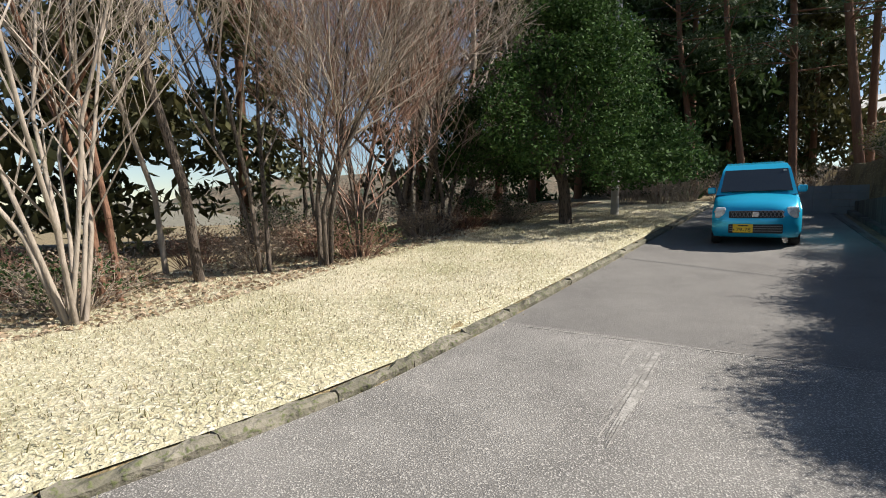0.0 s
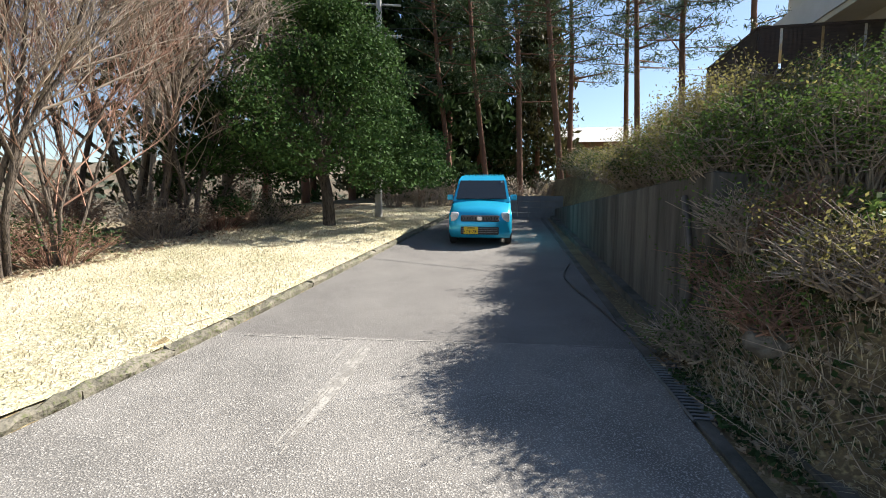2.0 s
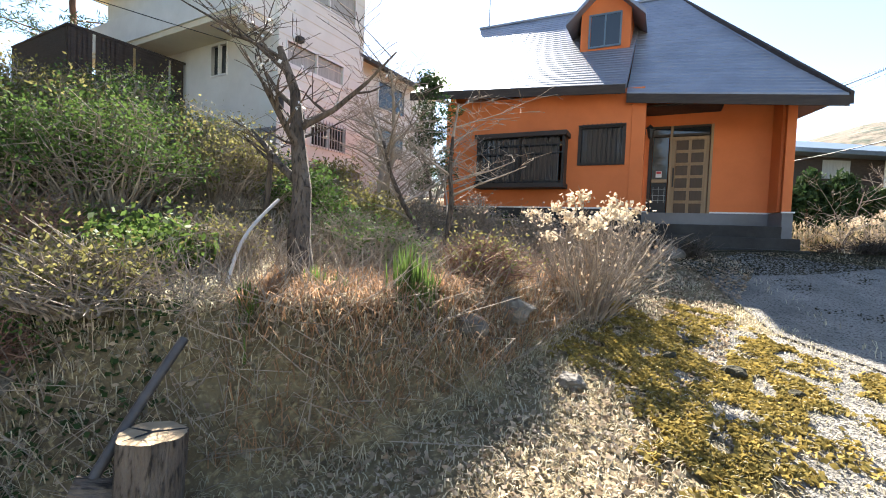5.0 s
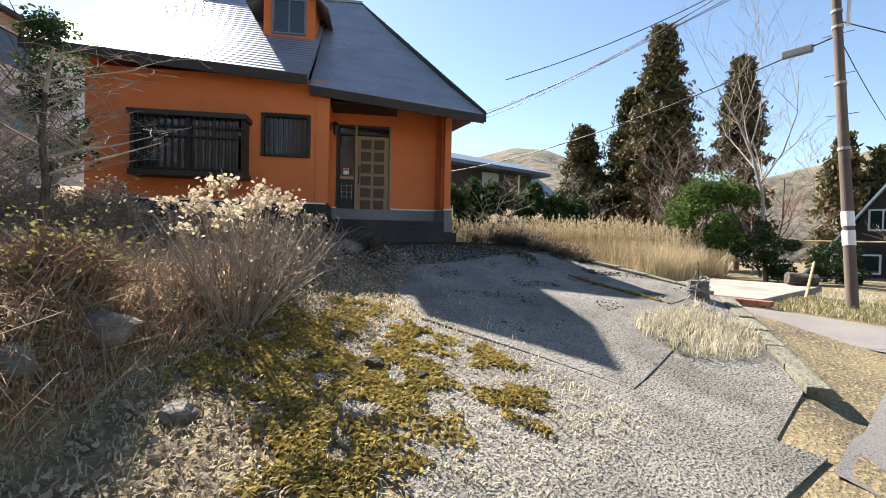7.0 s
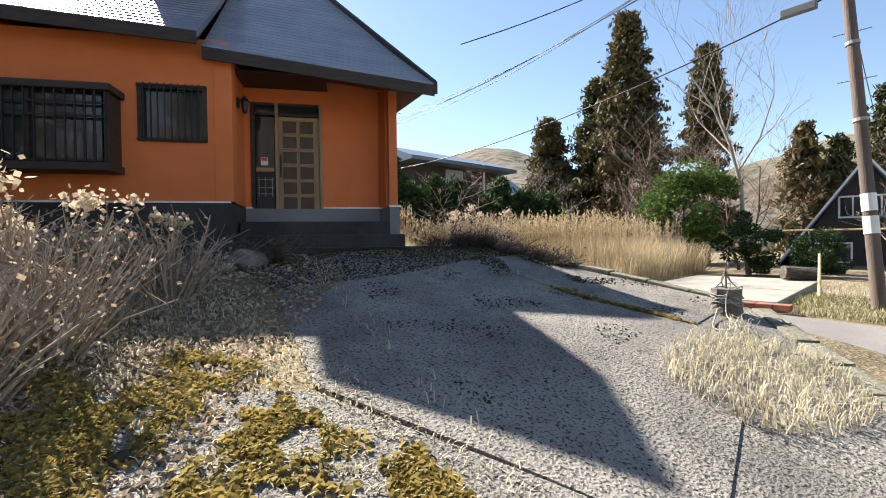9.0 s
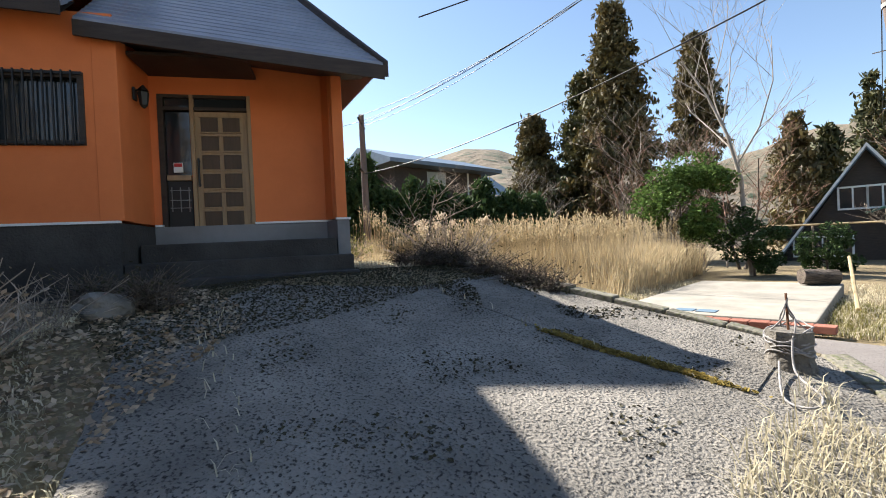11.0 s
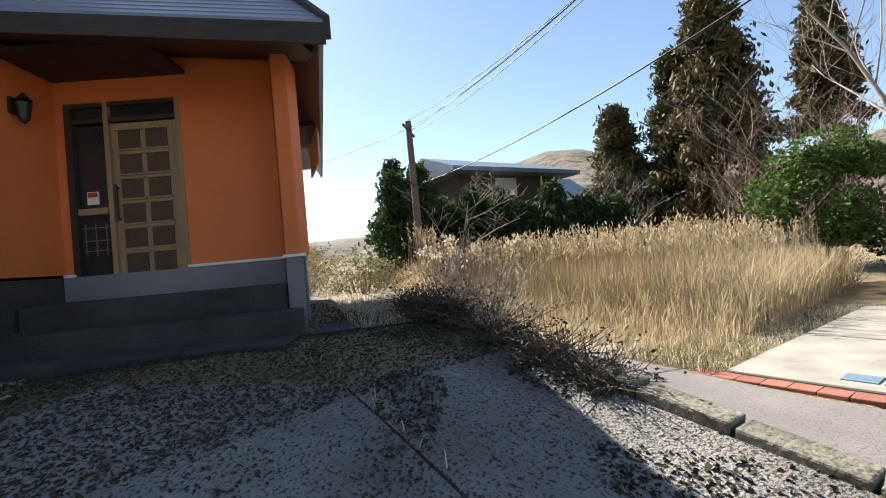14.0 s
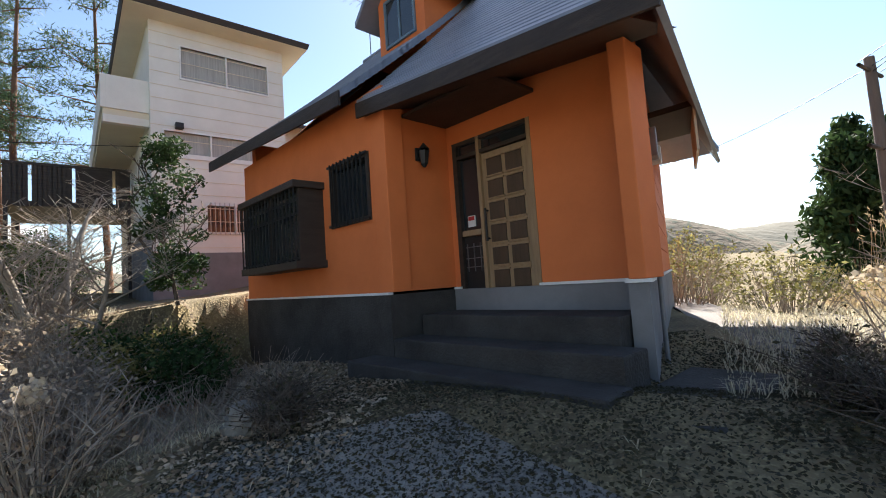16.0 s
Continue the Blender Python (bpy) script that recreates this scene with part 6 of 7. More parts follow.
stuff("ivy", leaf_cards(on_ground(p, 0.04), 0.022, rg, 0.2, 0.8), "leafdark", "dark green ivy on the shaded bank", "ivy")
apron_m = lambda x, y: (bank_d(x, y) < -0.05) & (y < 0.4) & (y > -4.6) & (x > 2.7 + 0.0 * y) & (x < 7.5)
p = scatter(22000, apron_m, (2.6, 7.5, -4.6, 0.6), rg)
stuff("yard_grass", blades(on_ground(p), 0.05, 0.009, 1.6, rg, 0.3), "drygrass", "flattened dry grass at the foot of the bank", "grass")
p = scatter(2500, lambda x, y: (abs((x - 4.2) * 0.3 + (y + 4.75)) < 0.10) | (abs(y + 7.74) < 0.05) | ((abs((x - 3.0) * 1.75 + (y + 8.0)) < 0.25) & (y < -5)), (2.4, 7.6, -8.9, -3.6), rg)
stuff("joint_weeds", blades(on_ground(p, 0.01), 0.10, 0.008, 1.3, rg, 0.35), "drygrass", "dry weeds in the driveway's joints", "grass")
p = scatter(5200, lambda x, y: ((x - 3.35) ** 2 + ((y + 6.9) * 0.7) ** 2 < 0.35) | ((x - 3.72) ** 2 + (y + 7.95) ** 2 < 0.018), (2.4, 4.6, -8.6, -5.5), rg)
stuff("verge_tuft", blades(on_ground(p), 0.20, 0.008, 1.1, rg, 0.35), "drygrass", "tufts of tall dry grass at the driveway's edge", "grass")


def moss_patch(x, y, rx, ry, seed):
    """A cushion of tiny moss tufts, thick in the middle and breaking up towards its edge."""
    rr = np.random.default_rng(seed)
    n_ = int(16000 * rx * ry) + 500
    a, q = rr.uniform(0, 2 * math.pi, n_), rr.uniform(0, 1, n_) ** 0.55
    q = q * (1 + 0.35 * np.sin(3 * a + seed) + 0.22 * np.sin(7 * a + 2 * seed) + rr.normal(0, 0.16, n_))
    p_ = np.stack([x + rx * q * np.cos(a), y + ry * q * np.sin(a)], -1)
    keep = np.sin(p_[:, 0] * 13 + 2 * np.sin(p_[:, 1] * 9)) + np.sin(p_[:, 1] * 15 + seed) > -0.9
    p_ = p_[keep]
    tagged(mesh_object("moss_patch", *leaf_cards(on_ground(p_, 0.02 + 0.01 * rr.uniform(0, 1, len(p_))), 0.022, rr, 0.75, 0.8), M["moss"]), "golden-brown moss spreading over the concrete", "moss", "moss patches", "stuff")


for i, (x, y, rx, ry) in enumerate(((4.75, -2.75, 0.75, 0.55), (4.15, -3.35, 0.6, 0.45), (5.3, -3.3, 0.5, 0.4), (3.6, -2.6, 0.45, 0.35), (4.7, -4.0, 0.3, 0.22), (4.0, -4.25, 0.22, 0.18), (5.0, -7.73, 0.5, 0.05), (4.5, -7.75, 0.35, 0.045), (3.4, -3.9, 0.25, 0.2), (5.6, -3.9, 0.3, 0.2))):
    moss_patch(x, y, rx, ry, 300 + i)
p = scatter(60000, lambda x, y: ((np.sin(x * 5 + np.sin(y * 4)) + np.sin(y * 6.3 + 1.4 * np.sin(x * 3))) > 0.75), (4.2, 7.9, -9.0, -5.0), rg)
p = p[(p[:, 1] < -7.75) & (p[:, 0] > 5.3) & (rg.uniform(0, 1, len(p)) < 0.3) | (rg.uniform(0, 1, len(p)) < 0.10)]
stuff("dark_moss", leaf_cards(on_ground(p, 0.018), 0.014, rg, 0.85, 0.8), "mossdark", "black dry moss scabs on the concrete", "moss")

# shrubs and litter at the foot of the cottage
for i, (x, y, h) in enumerate(((6.2, -9.0, 0.14), (6.6, -9.02, 0.18), (7.1, -9.02, 0.2), (7.7, -9.05, 0.24), (8.1, -9.0, 0.28), (8.5, -9.2, 0.35), (7.9, -9.35, 0.3), (7.3, -9.3, 0.25), (6.7, -9.25, 0.25), (9.6, -9.7, 0.4), (8.2, -9.9, 0.4), (7.9, -5.4, 0.3), (8.4, -5.1, 0.35))):
    shrub("weed_clump", x, y, h, 0.13 + 0.4 * h, 0.16, "mossdark", 320 + i, "dark withered weed clump at the driveway's edge", 260, 0.018, 46, "bark", group="weed clumps")
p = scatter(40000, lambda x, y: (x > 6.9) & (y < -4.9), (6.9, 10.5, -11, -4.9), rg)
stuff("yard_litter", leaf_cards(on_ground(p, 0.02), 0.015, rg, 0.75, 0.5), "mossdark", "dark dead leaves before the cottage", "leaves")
p = scatter(16000, lambda x, y: (y < -8.6 - 0.3 * (x - 9)) & (y > -15), (8.2, 16, -15, -8), rg)
stuff("side_grass", blades(on_ground(p), 0.16, 0.010, 1.4, rg, 0.4), "drygrass", "dry grass beside the cottage", "grass")

# reed field beyond the lane
rf = lambda x, y: (y < -12.6 - 0.0 * x) & (x > 7.3 + 0.10 * (-12.6 - y))
p = scatter(30000, rf, (7.2, 18, -24, -12.6), rg)
stuff("reeds", blades(on_ground(p), 0.28 + 1.05 * sstep(12.9, 15.8, -p[:, 1]), 0.016, 0.75, rg, 0.12), "reed", "tall golden dry reeds filling the field", "reeds")
p = scatter(2600, rf, (8.5, 18, -22, -14.3), rg)
c3 = on_ground(p)
e3 = c3 + np.stack([rg.normal(0, 0.12, len(p)), rg.normal(0, 0.12, len(p)), rg.uniform(1.4, 2.0, len(p))], -1)
stuff("reed_stalks", tubes(np.concatenate([c3, np.full((len(p), 1), 0.006), e3, np.full((len(p), 1), 0.003)], 1), 3), "reed", "reed stalks above the field", "reeds")
pl_ = e3[:, None] + rg.normal(0, 1, (len(p), 5, 3)) * [0.02, 0.02, 0.09]
stuff("reed_plumes", leaf_cards(pl_.reshape(-1, 3), 0.06, rg, -2, 0.22), "reed", "feathery reed plumes", "reeds")
p = scatter(26000, lambda x, y: (y < -11.95) & (y > -19) & ((x > 6.95) & (x < 9.5 + 0.3 * (-12 - y)) | (x < 4.05) & (x > 1.6)), (1.6, 14, -19, -11.9), rg)
stuff("field_grass", blades(on_ground(p), 0.16, 0.012, 1.5, rg, 0.4), "drygrass", "bleached fallen grass by the lane", "grass")
p = scatter(9000, lambda x, y: ((x < 4.05) & (y < -12)) | ((x > 6.95) & (x < 8.0) & (y > -13.5)), (2.2, 8, -15.5, -11.9), rg)
stuff("green_grass", blades(on_ground(p), 0.14, 0.010, 1.0, rg), "leafyellow", "fresh green grass by the lane", "grass")

# ---- across the lane ----
L2 = "dense dark green conifer hedge in front of the cabin"
for i in range(9):
    f_ = i / 8
    conifer("hedge_conifer", 21.0 - 6.5 * f_, -15.9 - 5.6 * f_, 4.5 - 0.9 * f_ + 0.4 * math.sin(i * 2.3), 1.6, "leafdark", 340 + i, L2, 5200, 0.15, 0.0, "hedge conifers")
conifer("cedar_tree", 15.0, -31.5, 15.5, 2.9, "cedarbrown", 361, "tall brown-green cedar across the lane", 34000, 0.2, 0.14)
conifer("cedar_tree", 17.2, -32.0, 12.0, 2.6, "cedar", 362, "tall brown-green cedar across the lane", 26000, 0.2, 0.14)
conifer("cedar_tree", 20.6, -31.2, 10.0, 2.5, "cedarbrown", 363, "broad brown-green cedar across the lane", 26000, 0.2, 0.1)
conifer("cedar_tree", 11.4, -35.0, 13.5, 2.2, "cedarbrown", 364, "slim browned cedar across the lane", 22000, 0.2, 0.12)
for i, (x, y, h) in enumerate(((4.0, -60, 15.5), (2.2, -61, 16), (0.4, -62, 15.2), (8.5, -50, 11), (6.5, -52, 10), (-3, -60, 13))):
    conifer("cedar_tree", x, y, h, 2.6, ("cedar", "cedarbrown")[i % 2], 370 + i, "distant conifer behind the black cabin", 3500, 0.32, 0.05)
conifer("cedar_tree", 31, -21.5, 8.5, 2.2, "leafdark", 380, "distant dark conifer beyond the cottage", 3500, 0.3, 0.05)
leafy_tree("evergreen_tree", 8.6, -22.5, 4.1, 3.2, "leaf", 381, "round-topped evergreen tree at the parking slab", 9000, 0.075, 0.09, 0.35, 22)
leafy_tree("evergreen_shrub", 6.6, -22.6, 2.2, 2.0, "leafdark", 382, "dark evergreen shrub by the black cabin", 4500, 0.06, 0.05, 0.05, 14, "shrub")
leafy_tree("evergreen_shrub", 4.9, -25.0, 1.6, 1.8, "leafdark", 383, "rounded evergreen shrub by the black cabin", 3500, 0.06, 0.05, 0.05, 14, "shrub")
bare_tree("bare_tree", 6.7, -22.8, 8.5, 0.10, 1, 384, "barkpale", "tall bare tree by the parking slab", 0.5, (9, 6, 4), 3, 0.08, 0.35, trunkmat="barkpale")
for i, (x, y, h) in enumerate(((9.6, -27, 6.5), (12.5, -28, 6), (18.0, -27.5, 5.5), (2.4, -26.5, 3.2), (0.6, -40, 8), (-1.5, -42, 8), (10.6, -24.5, 4.5), (7.6, -26, 5))):
    bare_tree("bare_tree", x, y, h, 0.07, 2, 390 + i, ("twig", "twigred", "barkpale")[i % 3], "bare twiggy tree across the lane", 0.6, (9, 6, 3), 3, 0.09, 0.15)
for i in range(16):
    x, y = 9.0 + i * 1.0, -24.5 - 0.5 * math.sin(i * 1.7) + 0.18 * i
    shrub("field_brush", x, y, 1.7, 1.1, 0.8, "leafdark" if i % 3 == 0 else "deadleaf", 420 + i, "grey-brown brushwood behind the reeds", 300, 0.04, 60, "twig", group="field brush")
for i, (x, y, h) in enumerate(((15.0, -11.5, 1.5), (17.0, -10.2, 1.7), (19.5, -10.5, 2.2), (22.0, -12.0, 2.6), (21.0, -8.5, 2.6), (24.5, -9.5, 3.2))):
    shrub("hillside_shrub", x, y, h, 1.5, 1.3, "leafyellow", 440 + i, "yellow-green shrub behind the cottage", 1500, 0.045, 90, "twig", group="hillside shrubs")

# the black A-frame cabin
AF = pose(4.0, -34.2, -0.4, 0, 0, 4) @ Matrix.Scale(0.88, 4)
af = thing("black_cabin", AF, "black A-frame cabin with white windows and trim", "house")
HW, AH = 3.6, 6.7
pr_ = [(-HW, 0, 1.0), (-HW, 0, 0.0), (HW, 0, 0.0), (HW, 0, 1.0), (0, 0, AH)]
vs = pr_ + [(x, -8, z) for x, y, z in pr_]
mesh_object("wall", vs, [(0, 4, 3, 2, 1), (5, 6, 7, 8, 9), (0, 1, 6, 5), (2, 3, 8, 7), (1, 2, 7, 6)], M["darkwood"], af)
for sx in (-1, 1):
    e = [(sx * (HW + 0.7), 0.6, 0.35), (0, 0.6, AH + 0.15), (0, -8.4, AH + 0.15), (sx * (HW + 0.7), -8.4, 0.35)]
    mesh_object("roof_slope", e + [(x, y, z - 0.15) for x, y, z in e], [(0, 1, 2, 3), (4, 7, 6, 5), (0, 4, 5, 1), (1, 5, 6, 2), (2, 6, 7, 3), (3, 7, 4, 0)], M["greyroof"], af)
    e = [(sx * (HW + 0.72), 0.61, 0.28), (0, 0.61, AH + 0.1), (0, 0.61, AH + 0.3), (sx * (HW + 0.72), 0.61, 0.48)]
    mesh_object("barge_board", e + [(x, y + 0.05, z) for x, y, z in e], [(0, 3, 2, 1), (4, 5, 6, 7), (0, 1, 5, 4), (2, 3, 7, 6)], M["trim"], af, "pale grey barge board")
for i in range(10):
    box("log_course", 0.6, HW - 0.05, 0.001, 0.05, 0.15 + i * 0.24, 0.35 + i * 0.24, M["black"], af)
for x0, x1, z0, z1 in ((-1.15, -0.05, 3.55, 4.65), (0.05, 1.15, 3.55, 4.65), (0.7, 3.2, 0.95, 1.95)):
    w = part("window", add_box(bmesh.new(), x0, x1, 0.055, 0.075, z0, z1), M["glass"], af)
    for a, b_, c, d in ((x0 - 0.1, x1 + 0.1, z0 - 0.1, z0), (x0 - 0.1, x1 + 0.1, z1, z1 + 0.1), (x0 - 0.1, x0, z0, z1), (x1, x1 + 0.1, z0, z1), ((x0 + x1) / 2 - 0.04, (x0 + x1) / 2 + 0.04, z0, z1)):
        box("window_frame", a, b_, 0.056, 0.12, c, d, M["trim"], w)
sh_ = part("porch_roof", add_box(bmesh.new(), -6.2, -1.6, -2.5, 2.0, 0, 0.08), M["greenroof"], af, "green metal porch roof")
sh_.matrix_basis = Matrix.Translation((0, 0, 4.15)) @ Matrix.Rotation(radians(19), 4, "Y") @ Matrix.Translation((2.0, 0, -0.9))
for i in range(15):
    x = -6.1 + i * 0.32
    box("roof_rib", x, x + 0.04, -2.5, 2.0, 0.081, 0.12, M["greenroof"], sh_)
for x in (-4.1, -2.4):
    box("porch_post", x - 0.07, x + 0.07, 0.9, 1.04, -0.1, 2.7, M["trim"], af)
box("porch_beam", -4.1, -2.4, 0.9, 1.04, 2.7, 2.85, M["trim"], af)
box("porch_wall", -5.5, -1.8, 0.2, 0.35, -0.1, 3.0, M["darkwood"], af)
rail = thing("bamboo_rail", pose(0, 0, 0), "long pale bamboo pole rail before the black cabin", "rail")
vv, ff = tubes([(9.0, -28.0, 2.0, 0.05, 2.0, -27.0, 1.95, 0.04)], 6)
mesh_object("pole", vv, ff, M["reed"], rail)
for x in (8.5, 5.5, 2.5):
    vv, ff = tubes([(x, -27.6, -0.2, 0.05, x, -27.6, 2.0, 0.04)], 6)
    mesh_object("post", vv, ff, M["barkpale"], rail)
# orange house at the edge and a parked car
oh = thing("peach_house", pose(-5.6, -38, 0, 0, 0, 20), "peach-coloured house with a dark red roof", "house")
box("wall", -5, 2.0, -6, 0, -0.8, 4.4, M["cream"], oh)
box("peach_panel", -4.9, 1.98, 0.001, 0.02, 0.0, 4.3, M["orange"], oh, "peach stucco face")
mesh_object("roof", [(-5.5, 0.8, 4.2), (2.6, 0.8, 4.2), (2.6, -3, 7.2), (-5.5, -3, 7.2), (2.6, -6.8, 4.2), (-5.5, -6.8, 4.2)], [(0, 1, 2, 3), (3, 2, 4, 5), (0, 3, 5), (1, 4, 2)], M["brick"], oh)
w = part("window", add_box(bmesh.new(), 0.4, 1.4, 0.022, 0.05, 2.8, 3.9), M["glass"], oh)
for a, b_, c, d in ((0.3, 1.5, 2.7, 2.8), (0.3, 1.5, 3.9, 4.0), (0.3, 0.4, 2.8, 3.9), (1.4, 1.5, 2.8, 3.9)):
    box("window_frame", a, b_, 0.022, 0.07, c, d, M["trim"], w)
pc = thing("parked_car", pose(0.6, -18.5, H(0.6, -18.5) + 0.02, 0, 0, 75), "grey parked car by the utility pole", "car")
bm = add_box(bmesh.new(), -2.0, 2.0, -0.8, 0.8, 0.28, 0.95, 0.14)
part("body", bm, M["steel"], pc)
bm = add_box(bmesh.new(), -1.1, 1.5, -0.72, 0.72, 0.951, 1.48, 0.16)
part("cabin", bm, M["glass"], pc)
for x in (-1.25, 1.3):
    for y in (-0.74, 0.74):
        wl = new("wheel")
        wl.parent = pc
        wl.matrix_basis = Matrix.Translation((x, y, 0.3))
        bm = bmesh.new()
        bmesh.ops.create_cone(bm, cap_ends=True, segments=24, radius1=0.3, radius2=0.3, depth=0.18, matrix=Matrix.Rotation(radians(90), 4, "X"))
        part("tyre", bm, M["rubber"], wl)
        vv, ff = tubes([(0, -0.1, 0, 0.2, 0, 0.1, 0, 0.2)], 16)
        mesh_object("rim", vv, ff, M["steel"], wl)

# the long dark cabin behind the hedge
cb = thing("brown_cabin", pose(25.5, -27.0, 1.9, 0, 0, -98), "long dark brown cabin with a blue-grey metal roof", "house")
box("wall", -3.8, 3.8, 0, 6, 0, 5.6, M["darkwood"], cb)
mesh_object("roof", [(-4.8, -1.2, 5.5), (4.8, -1.2, 5.3), (4.8, 3, 6.6), (-4.8, 3, 6.9), (4.8, 7, 5.3), (-4.8, 7, 5.5), (-4.8, -1.2, 5.25), (4.8, -1.2, 5.05), (4.8, 7, 5.05), (-4.8, 7, 5.25)], [(0, 1, 2, 3), (3, 2, 4, 5), (6, 9, 8, 7), (0, 6, 7, 1), (5, 4, 8, 9), (0, 3, 5, 9, 6), (1, 7, 8, 4, 2)], M["greyroof"], cb)
box("window", -1.2, 0.4, -0.03, -0.002, 3.9, 5.0, M["curtain"], cb)
box("post", 2.4, 2.52, -0.05, -0.002, 2.0, 5.4, M["trim"], cb)
bx = thing("blue_roof_barn", pose(28, -34.5, 1.7, 0, 0, -100), "low barn with a pale blue corrugated roof", "house")
box("wall", -3, 3, 0, 5, 0, 4.2, M["bluepanel"], bx)
for i in range(16):
    mesh_object("roof_sheet", [(-3.4, -0.6 + i * 0.2, 4.2 + i * 0.13), (3.4, -0.6 + i * 0.2, 4.2 + i * 0.13), (3.4, -0.4 + i * 0.2, 4.36 + i * 0.13), (-3.4, -0.4 + i * 0.2, 4.36 + i * 0.13)], [(0, 1, 2, 3)], M["bluepanel"], bx)


# poles and wires
def pole(name, base, top, r0, r1, mat, label):
    t = thing(name, pose(0, 0, 0), label, "utility pole")
    vv, ff = tubes([(*base, r0, *top, r1)], 14)
    mesh_object("shaft", vv, ff, M[mat], t, smooth=True)
    return t


b0, t0 = Vector((2.90, -13.45, H(2.95, -13.4) - 0.3)), Vector((3.55, -13.9, 8.6))
pa = pole("utility_pole", b0, t0, 0.105, 0.078, "pole", "leaning brown utility pole with cables and fittings")
ax = (t0 - b0).normalized()
for f_ in (0.42, 0.58, 0.72, 0.76, 0.80, 0.86):
    c = b0.lerp(t0, f_)
    rr_ = 0.110 + (0.078 - 0.110) * f_
    vv, ff = tubes([(*(c - ax * 0.03), rr_ + 0.012, *(c + ax * 0.03), rr_ + 0.012)], 14)
    mesh_object("clamp", vv, ff, M["polegrey"], pa)
for z0_, z1_ in ((0.19, 0.225), (0.235, 0.27)):
    c0, c1 = b0.lerp(t0, z0_), b0.lerp(t0, z1_)
    vv, ff = tubes([(*c0, 0.108, *c1, 0.107)], 14)
    mesh_object("notice_sleeve", vv, ff, M["trim"], pa, "white notice plate")
for f_ in (0.5, 0.6, 0.7):
    c = b0.lerp(t0, f_)
    vv, ff = tubes([(c.x - 0.26, c.y, c.z + 0.03, 0.009, c.x + 0.26, c.y, c.z + 0.03, 0.009)], 5)
    mesh_object("climbing_step", vv, ff, M["polegrey"], pa)
c = b0.lerp(t0, 0.72)
box("lamp_arm", c.x - 0.2, c.x - 0.14, c.y - 0.05, c.y + 0.05, c.z, c.z + 0.5, M["trim"], pa)
fp = pole("utility_pole", (18.6, -15.5, 0.6), (18.55, -15.4, 7.3), 0.16, 0.11, "pole", "dark wooden utility pole with two crossarms")
for z, w_ in ((6.95, 0.95), (4.95, 0.95)):
    vv, ff = tubes([(18.55 - 0.62 * w_, -15.4 + 0.6 * w_, z, 0.05, 18.55 + 0.62 * w_, -15.4 - 0.6 * w_, z, 0.05)], 6)
    mesh_object("crossarm", vv, ff, M["pole"], fp)


def wire(a, b_, sag, r=0.012, mat="black"):
    a, b_ = Vector(a), Vector(b_)
    pts_ = [tuple(a.lerp(b_, i / 14) - Vector((0, 0, sag * 4 * (i / 14) * (1 - i / 14)))) for i in range(15)]
    tagged(curve_tube("overhead_wire", pts_, r, M[mat], res=1), "thin black overhead cable between poles", "wire", "overhead wires")


q72 = b0.lerp(t0, 0.70)
wire(q72, (18.6, -15.4, 4.9), 0.5, 0.016)
for dx, dz in ((-0.5, 0), (0.0, 0.1), (0.5, 0)):
    wire(t0 + Vector((dx, 0, dz - 0.3)), (18.55 + dx, -15.4 - dx, 7.05), 0.6, 0.010)
wire(t0 + Vector((0, 0, -0.6)), (18.6, -15.4, 6.9), 0.3, 0.010)
wire(q72, (3.4, -34.0, 6.5), 0.4, 0.010)
wire(q72 + Vector((0, 0, 0.3)), (-6, -34, 7.5), 0.5, 0.012)
wire(t0, (-9, -22, 8.6), 0.6, 0.012)
wire((18.55, -15.4, 7.05), (40, -13, 9.5), 0.6, 0.012)
wire(t0 + Vector((0, 0, -0.2)), (8.2, -9.0, 5.2), 0.3, 0.010)
wire((14.5, 2.9, 6.5), (5.3, 15.0, 7.6), 0.4, 0.010)
for dz in (7.5, 8.3, 8.8):
    wire((5.3, 15.0, dz), (26, 14, dz + 1.5), 0.6, 0.010)
    wire((5.3, 15.0, dz), (-14, 22, dz + 0.5), 0.6, 0.010)
cbx = box("cable_box", -0.28, 0.28, -0.06, 0.06, -0.08, 0.08, M["base"], bevel=0.02)
wp = q72.lerp(Vector((18.6, -15.4, 4.9)), 0.045)
cbx.matrix_basis = Matrix.Translation((wp.x, wp.y, wp.z - 0.06)) @ Matrix.Rotation(math.atan2(-15.4 - q72.y, 18.6 - q72.x), 4, "Z")
tagged(cbx, "grey cable junction box hung on the wire", "cable box")
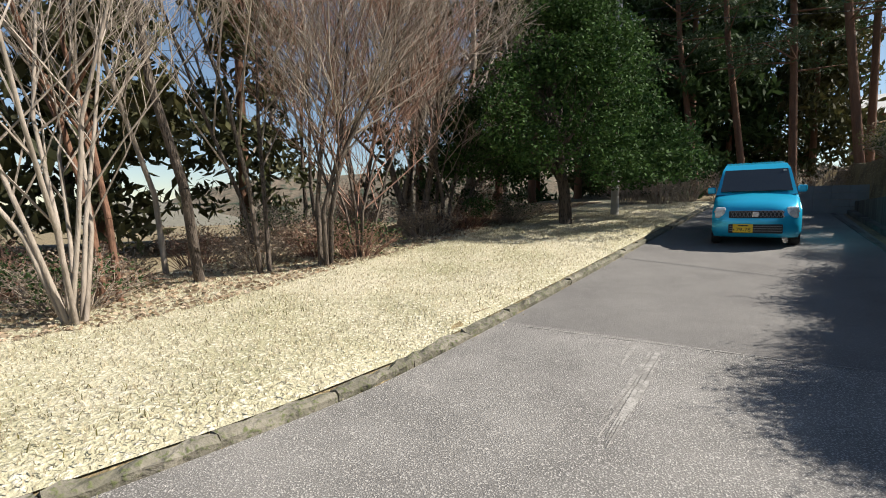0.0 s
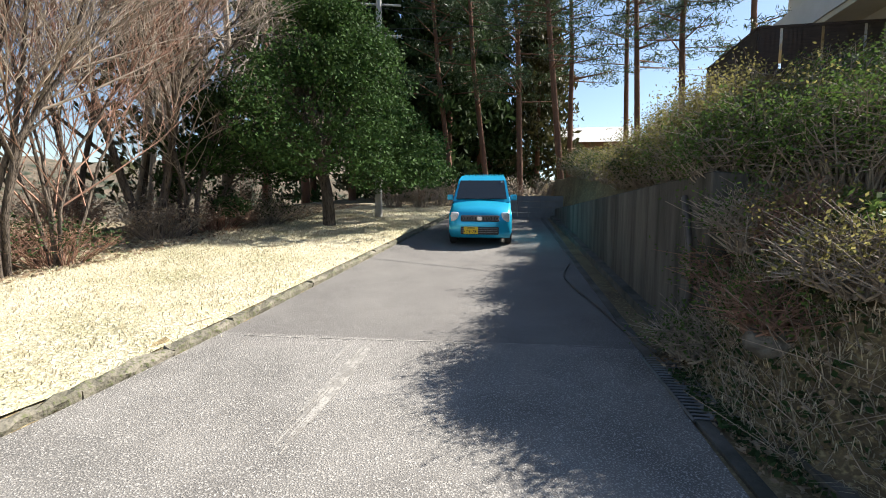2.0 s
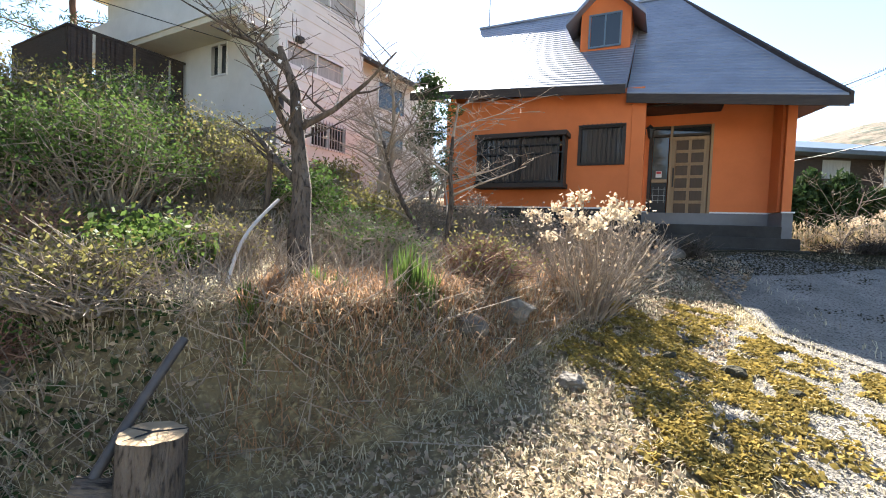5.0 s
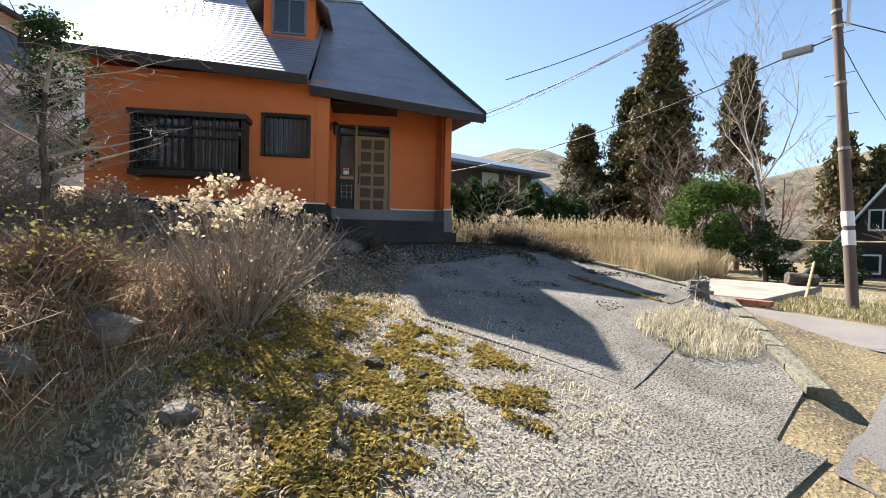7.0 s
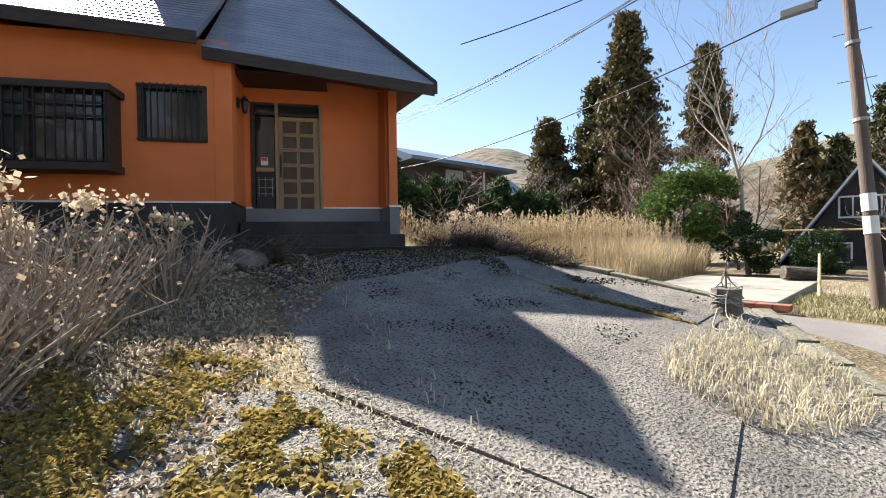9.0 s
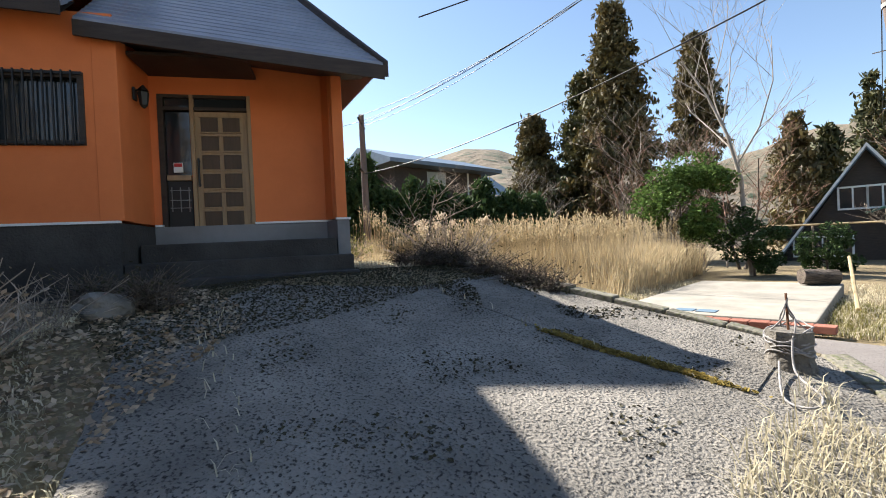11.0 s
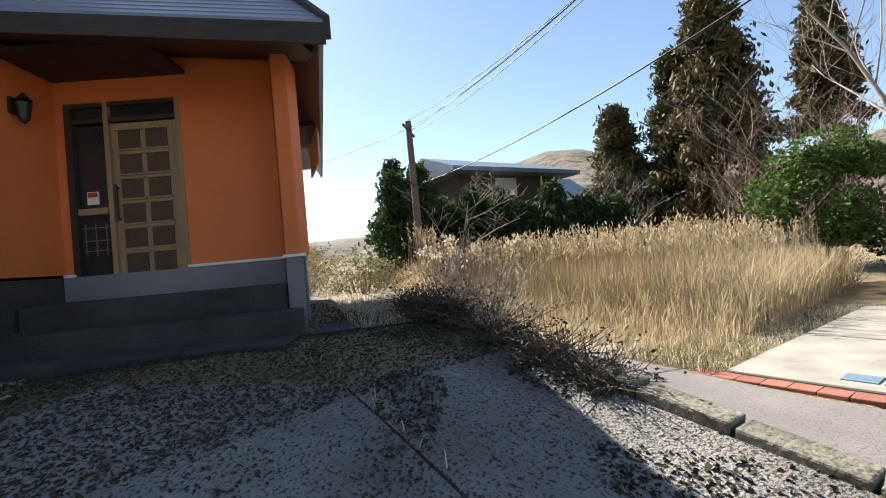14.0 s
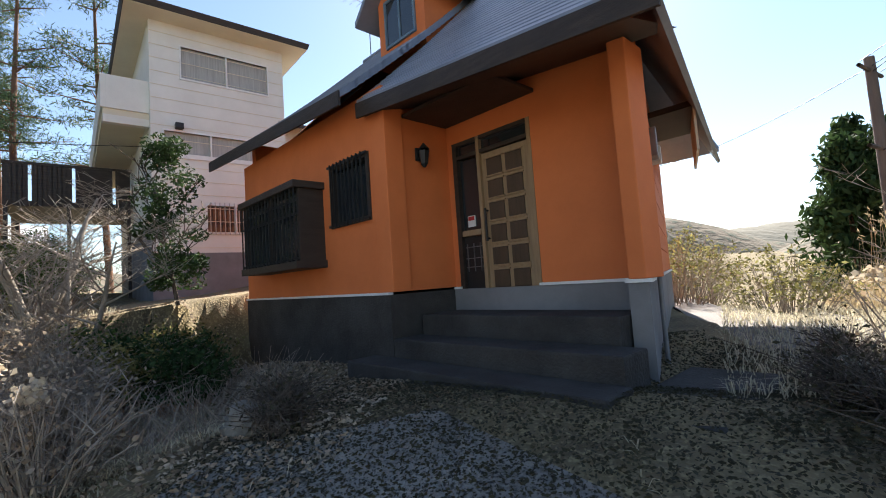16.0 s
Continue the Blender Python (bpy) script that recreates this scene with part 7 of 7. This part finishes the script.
# log and drain covers at the slab
vs, fs, top = log_mesh(0.17, 0.7, rs, 16, 4, 0.03, 0.03)
lg = mesh_object("log", vs, fs + [tuple(top)], M["bark"], smooth=False)
lg.matrix_basis = pose(4.2, -17.4, LANE_Z + 0.20, 0, 86, 35)
tagged(lg, "weathered grey log lying by the parking slab", "log")
for i in range(2):
    o = box("drain_cover", 5.35 + i * 0.32, 5.63 + i * 0.32, -12.62, -12.36, LANE_Z + 0.04, LANE_Z + 0.062, M["bluepanel"], bevel=0.005)
    tagged(o, "blue-grey drain cover in the parking slab", "drain cover", "drain covers")
vv, ff = tubes([(3.75, -13.9, LANE_Z, 0.03, 3.9, -15.4, 1.3, 0.025)], 6)
tagged(mesh_object("leaning_pole", vv, ff, M["reed"]), "pale bamboo pole leaning in the grass", "pole")


# hills on the horizon
def hill(name, cx, cy, length, depth, h, rot, seed, mat, label):
    n1, n2 = 60, 14
    vs, fs = [], []
    for i in range(n1):
        for j in range(n2):
            u_, w_ = i / (n1 - 1) * 2 - 1, j / (n2 - 1) * 2 - 1
            z = h * max(0, 1 - u_ * u_) ** 0.6 * max(0, 1 - w_ * w_) * (1 + 0.30 * noise.noise(Vector((u_ * 3 + seed, w_ * 1.5, 0))) + 0.10 * noise.noise(Vector((u_ * 14, w_ * 4, seed))))
            vs.append((u_ * length / 2, w_ * depth / 2, z - 3))
    for i in range(n1 - 1):
        for j in range(n2 - 1):
            a = i * n2 + j
            fs.append((a, a + n2, a + n2 + 1, a + 1))
    o = mesh_object(name, vs, fs, M[mat], smooth=True)
    o.matrix_basis = pose(cx, cy, 0, 0, 0, rot)
    return tagged(o, label, "hill", kind="structure")


hill("hill_south", 40, -270, 520, 150, 46, 18, 1, "hill", "brown wooded hill on the horizon")
hill("hill_southeast", 190, -200, 420, 140, 40, -40, 2, "hill", "brown wooded hill on the horizon")
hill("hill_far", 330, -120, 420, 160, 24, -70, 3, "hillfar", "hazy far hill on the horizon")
hill("hill_east", 260, 60, 400, 120, 40, 100, 4, "hill", "brown wooded hill on the horizon")
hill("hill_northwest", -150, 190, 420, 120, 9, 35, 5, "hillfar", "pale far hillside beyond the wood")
hill("hill_north", 60, 230, 420, 120, 30, 0, 6, "hill", "brown wooded hill on the horizon")
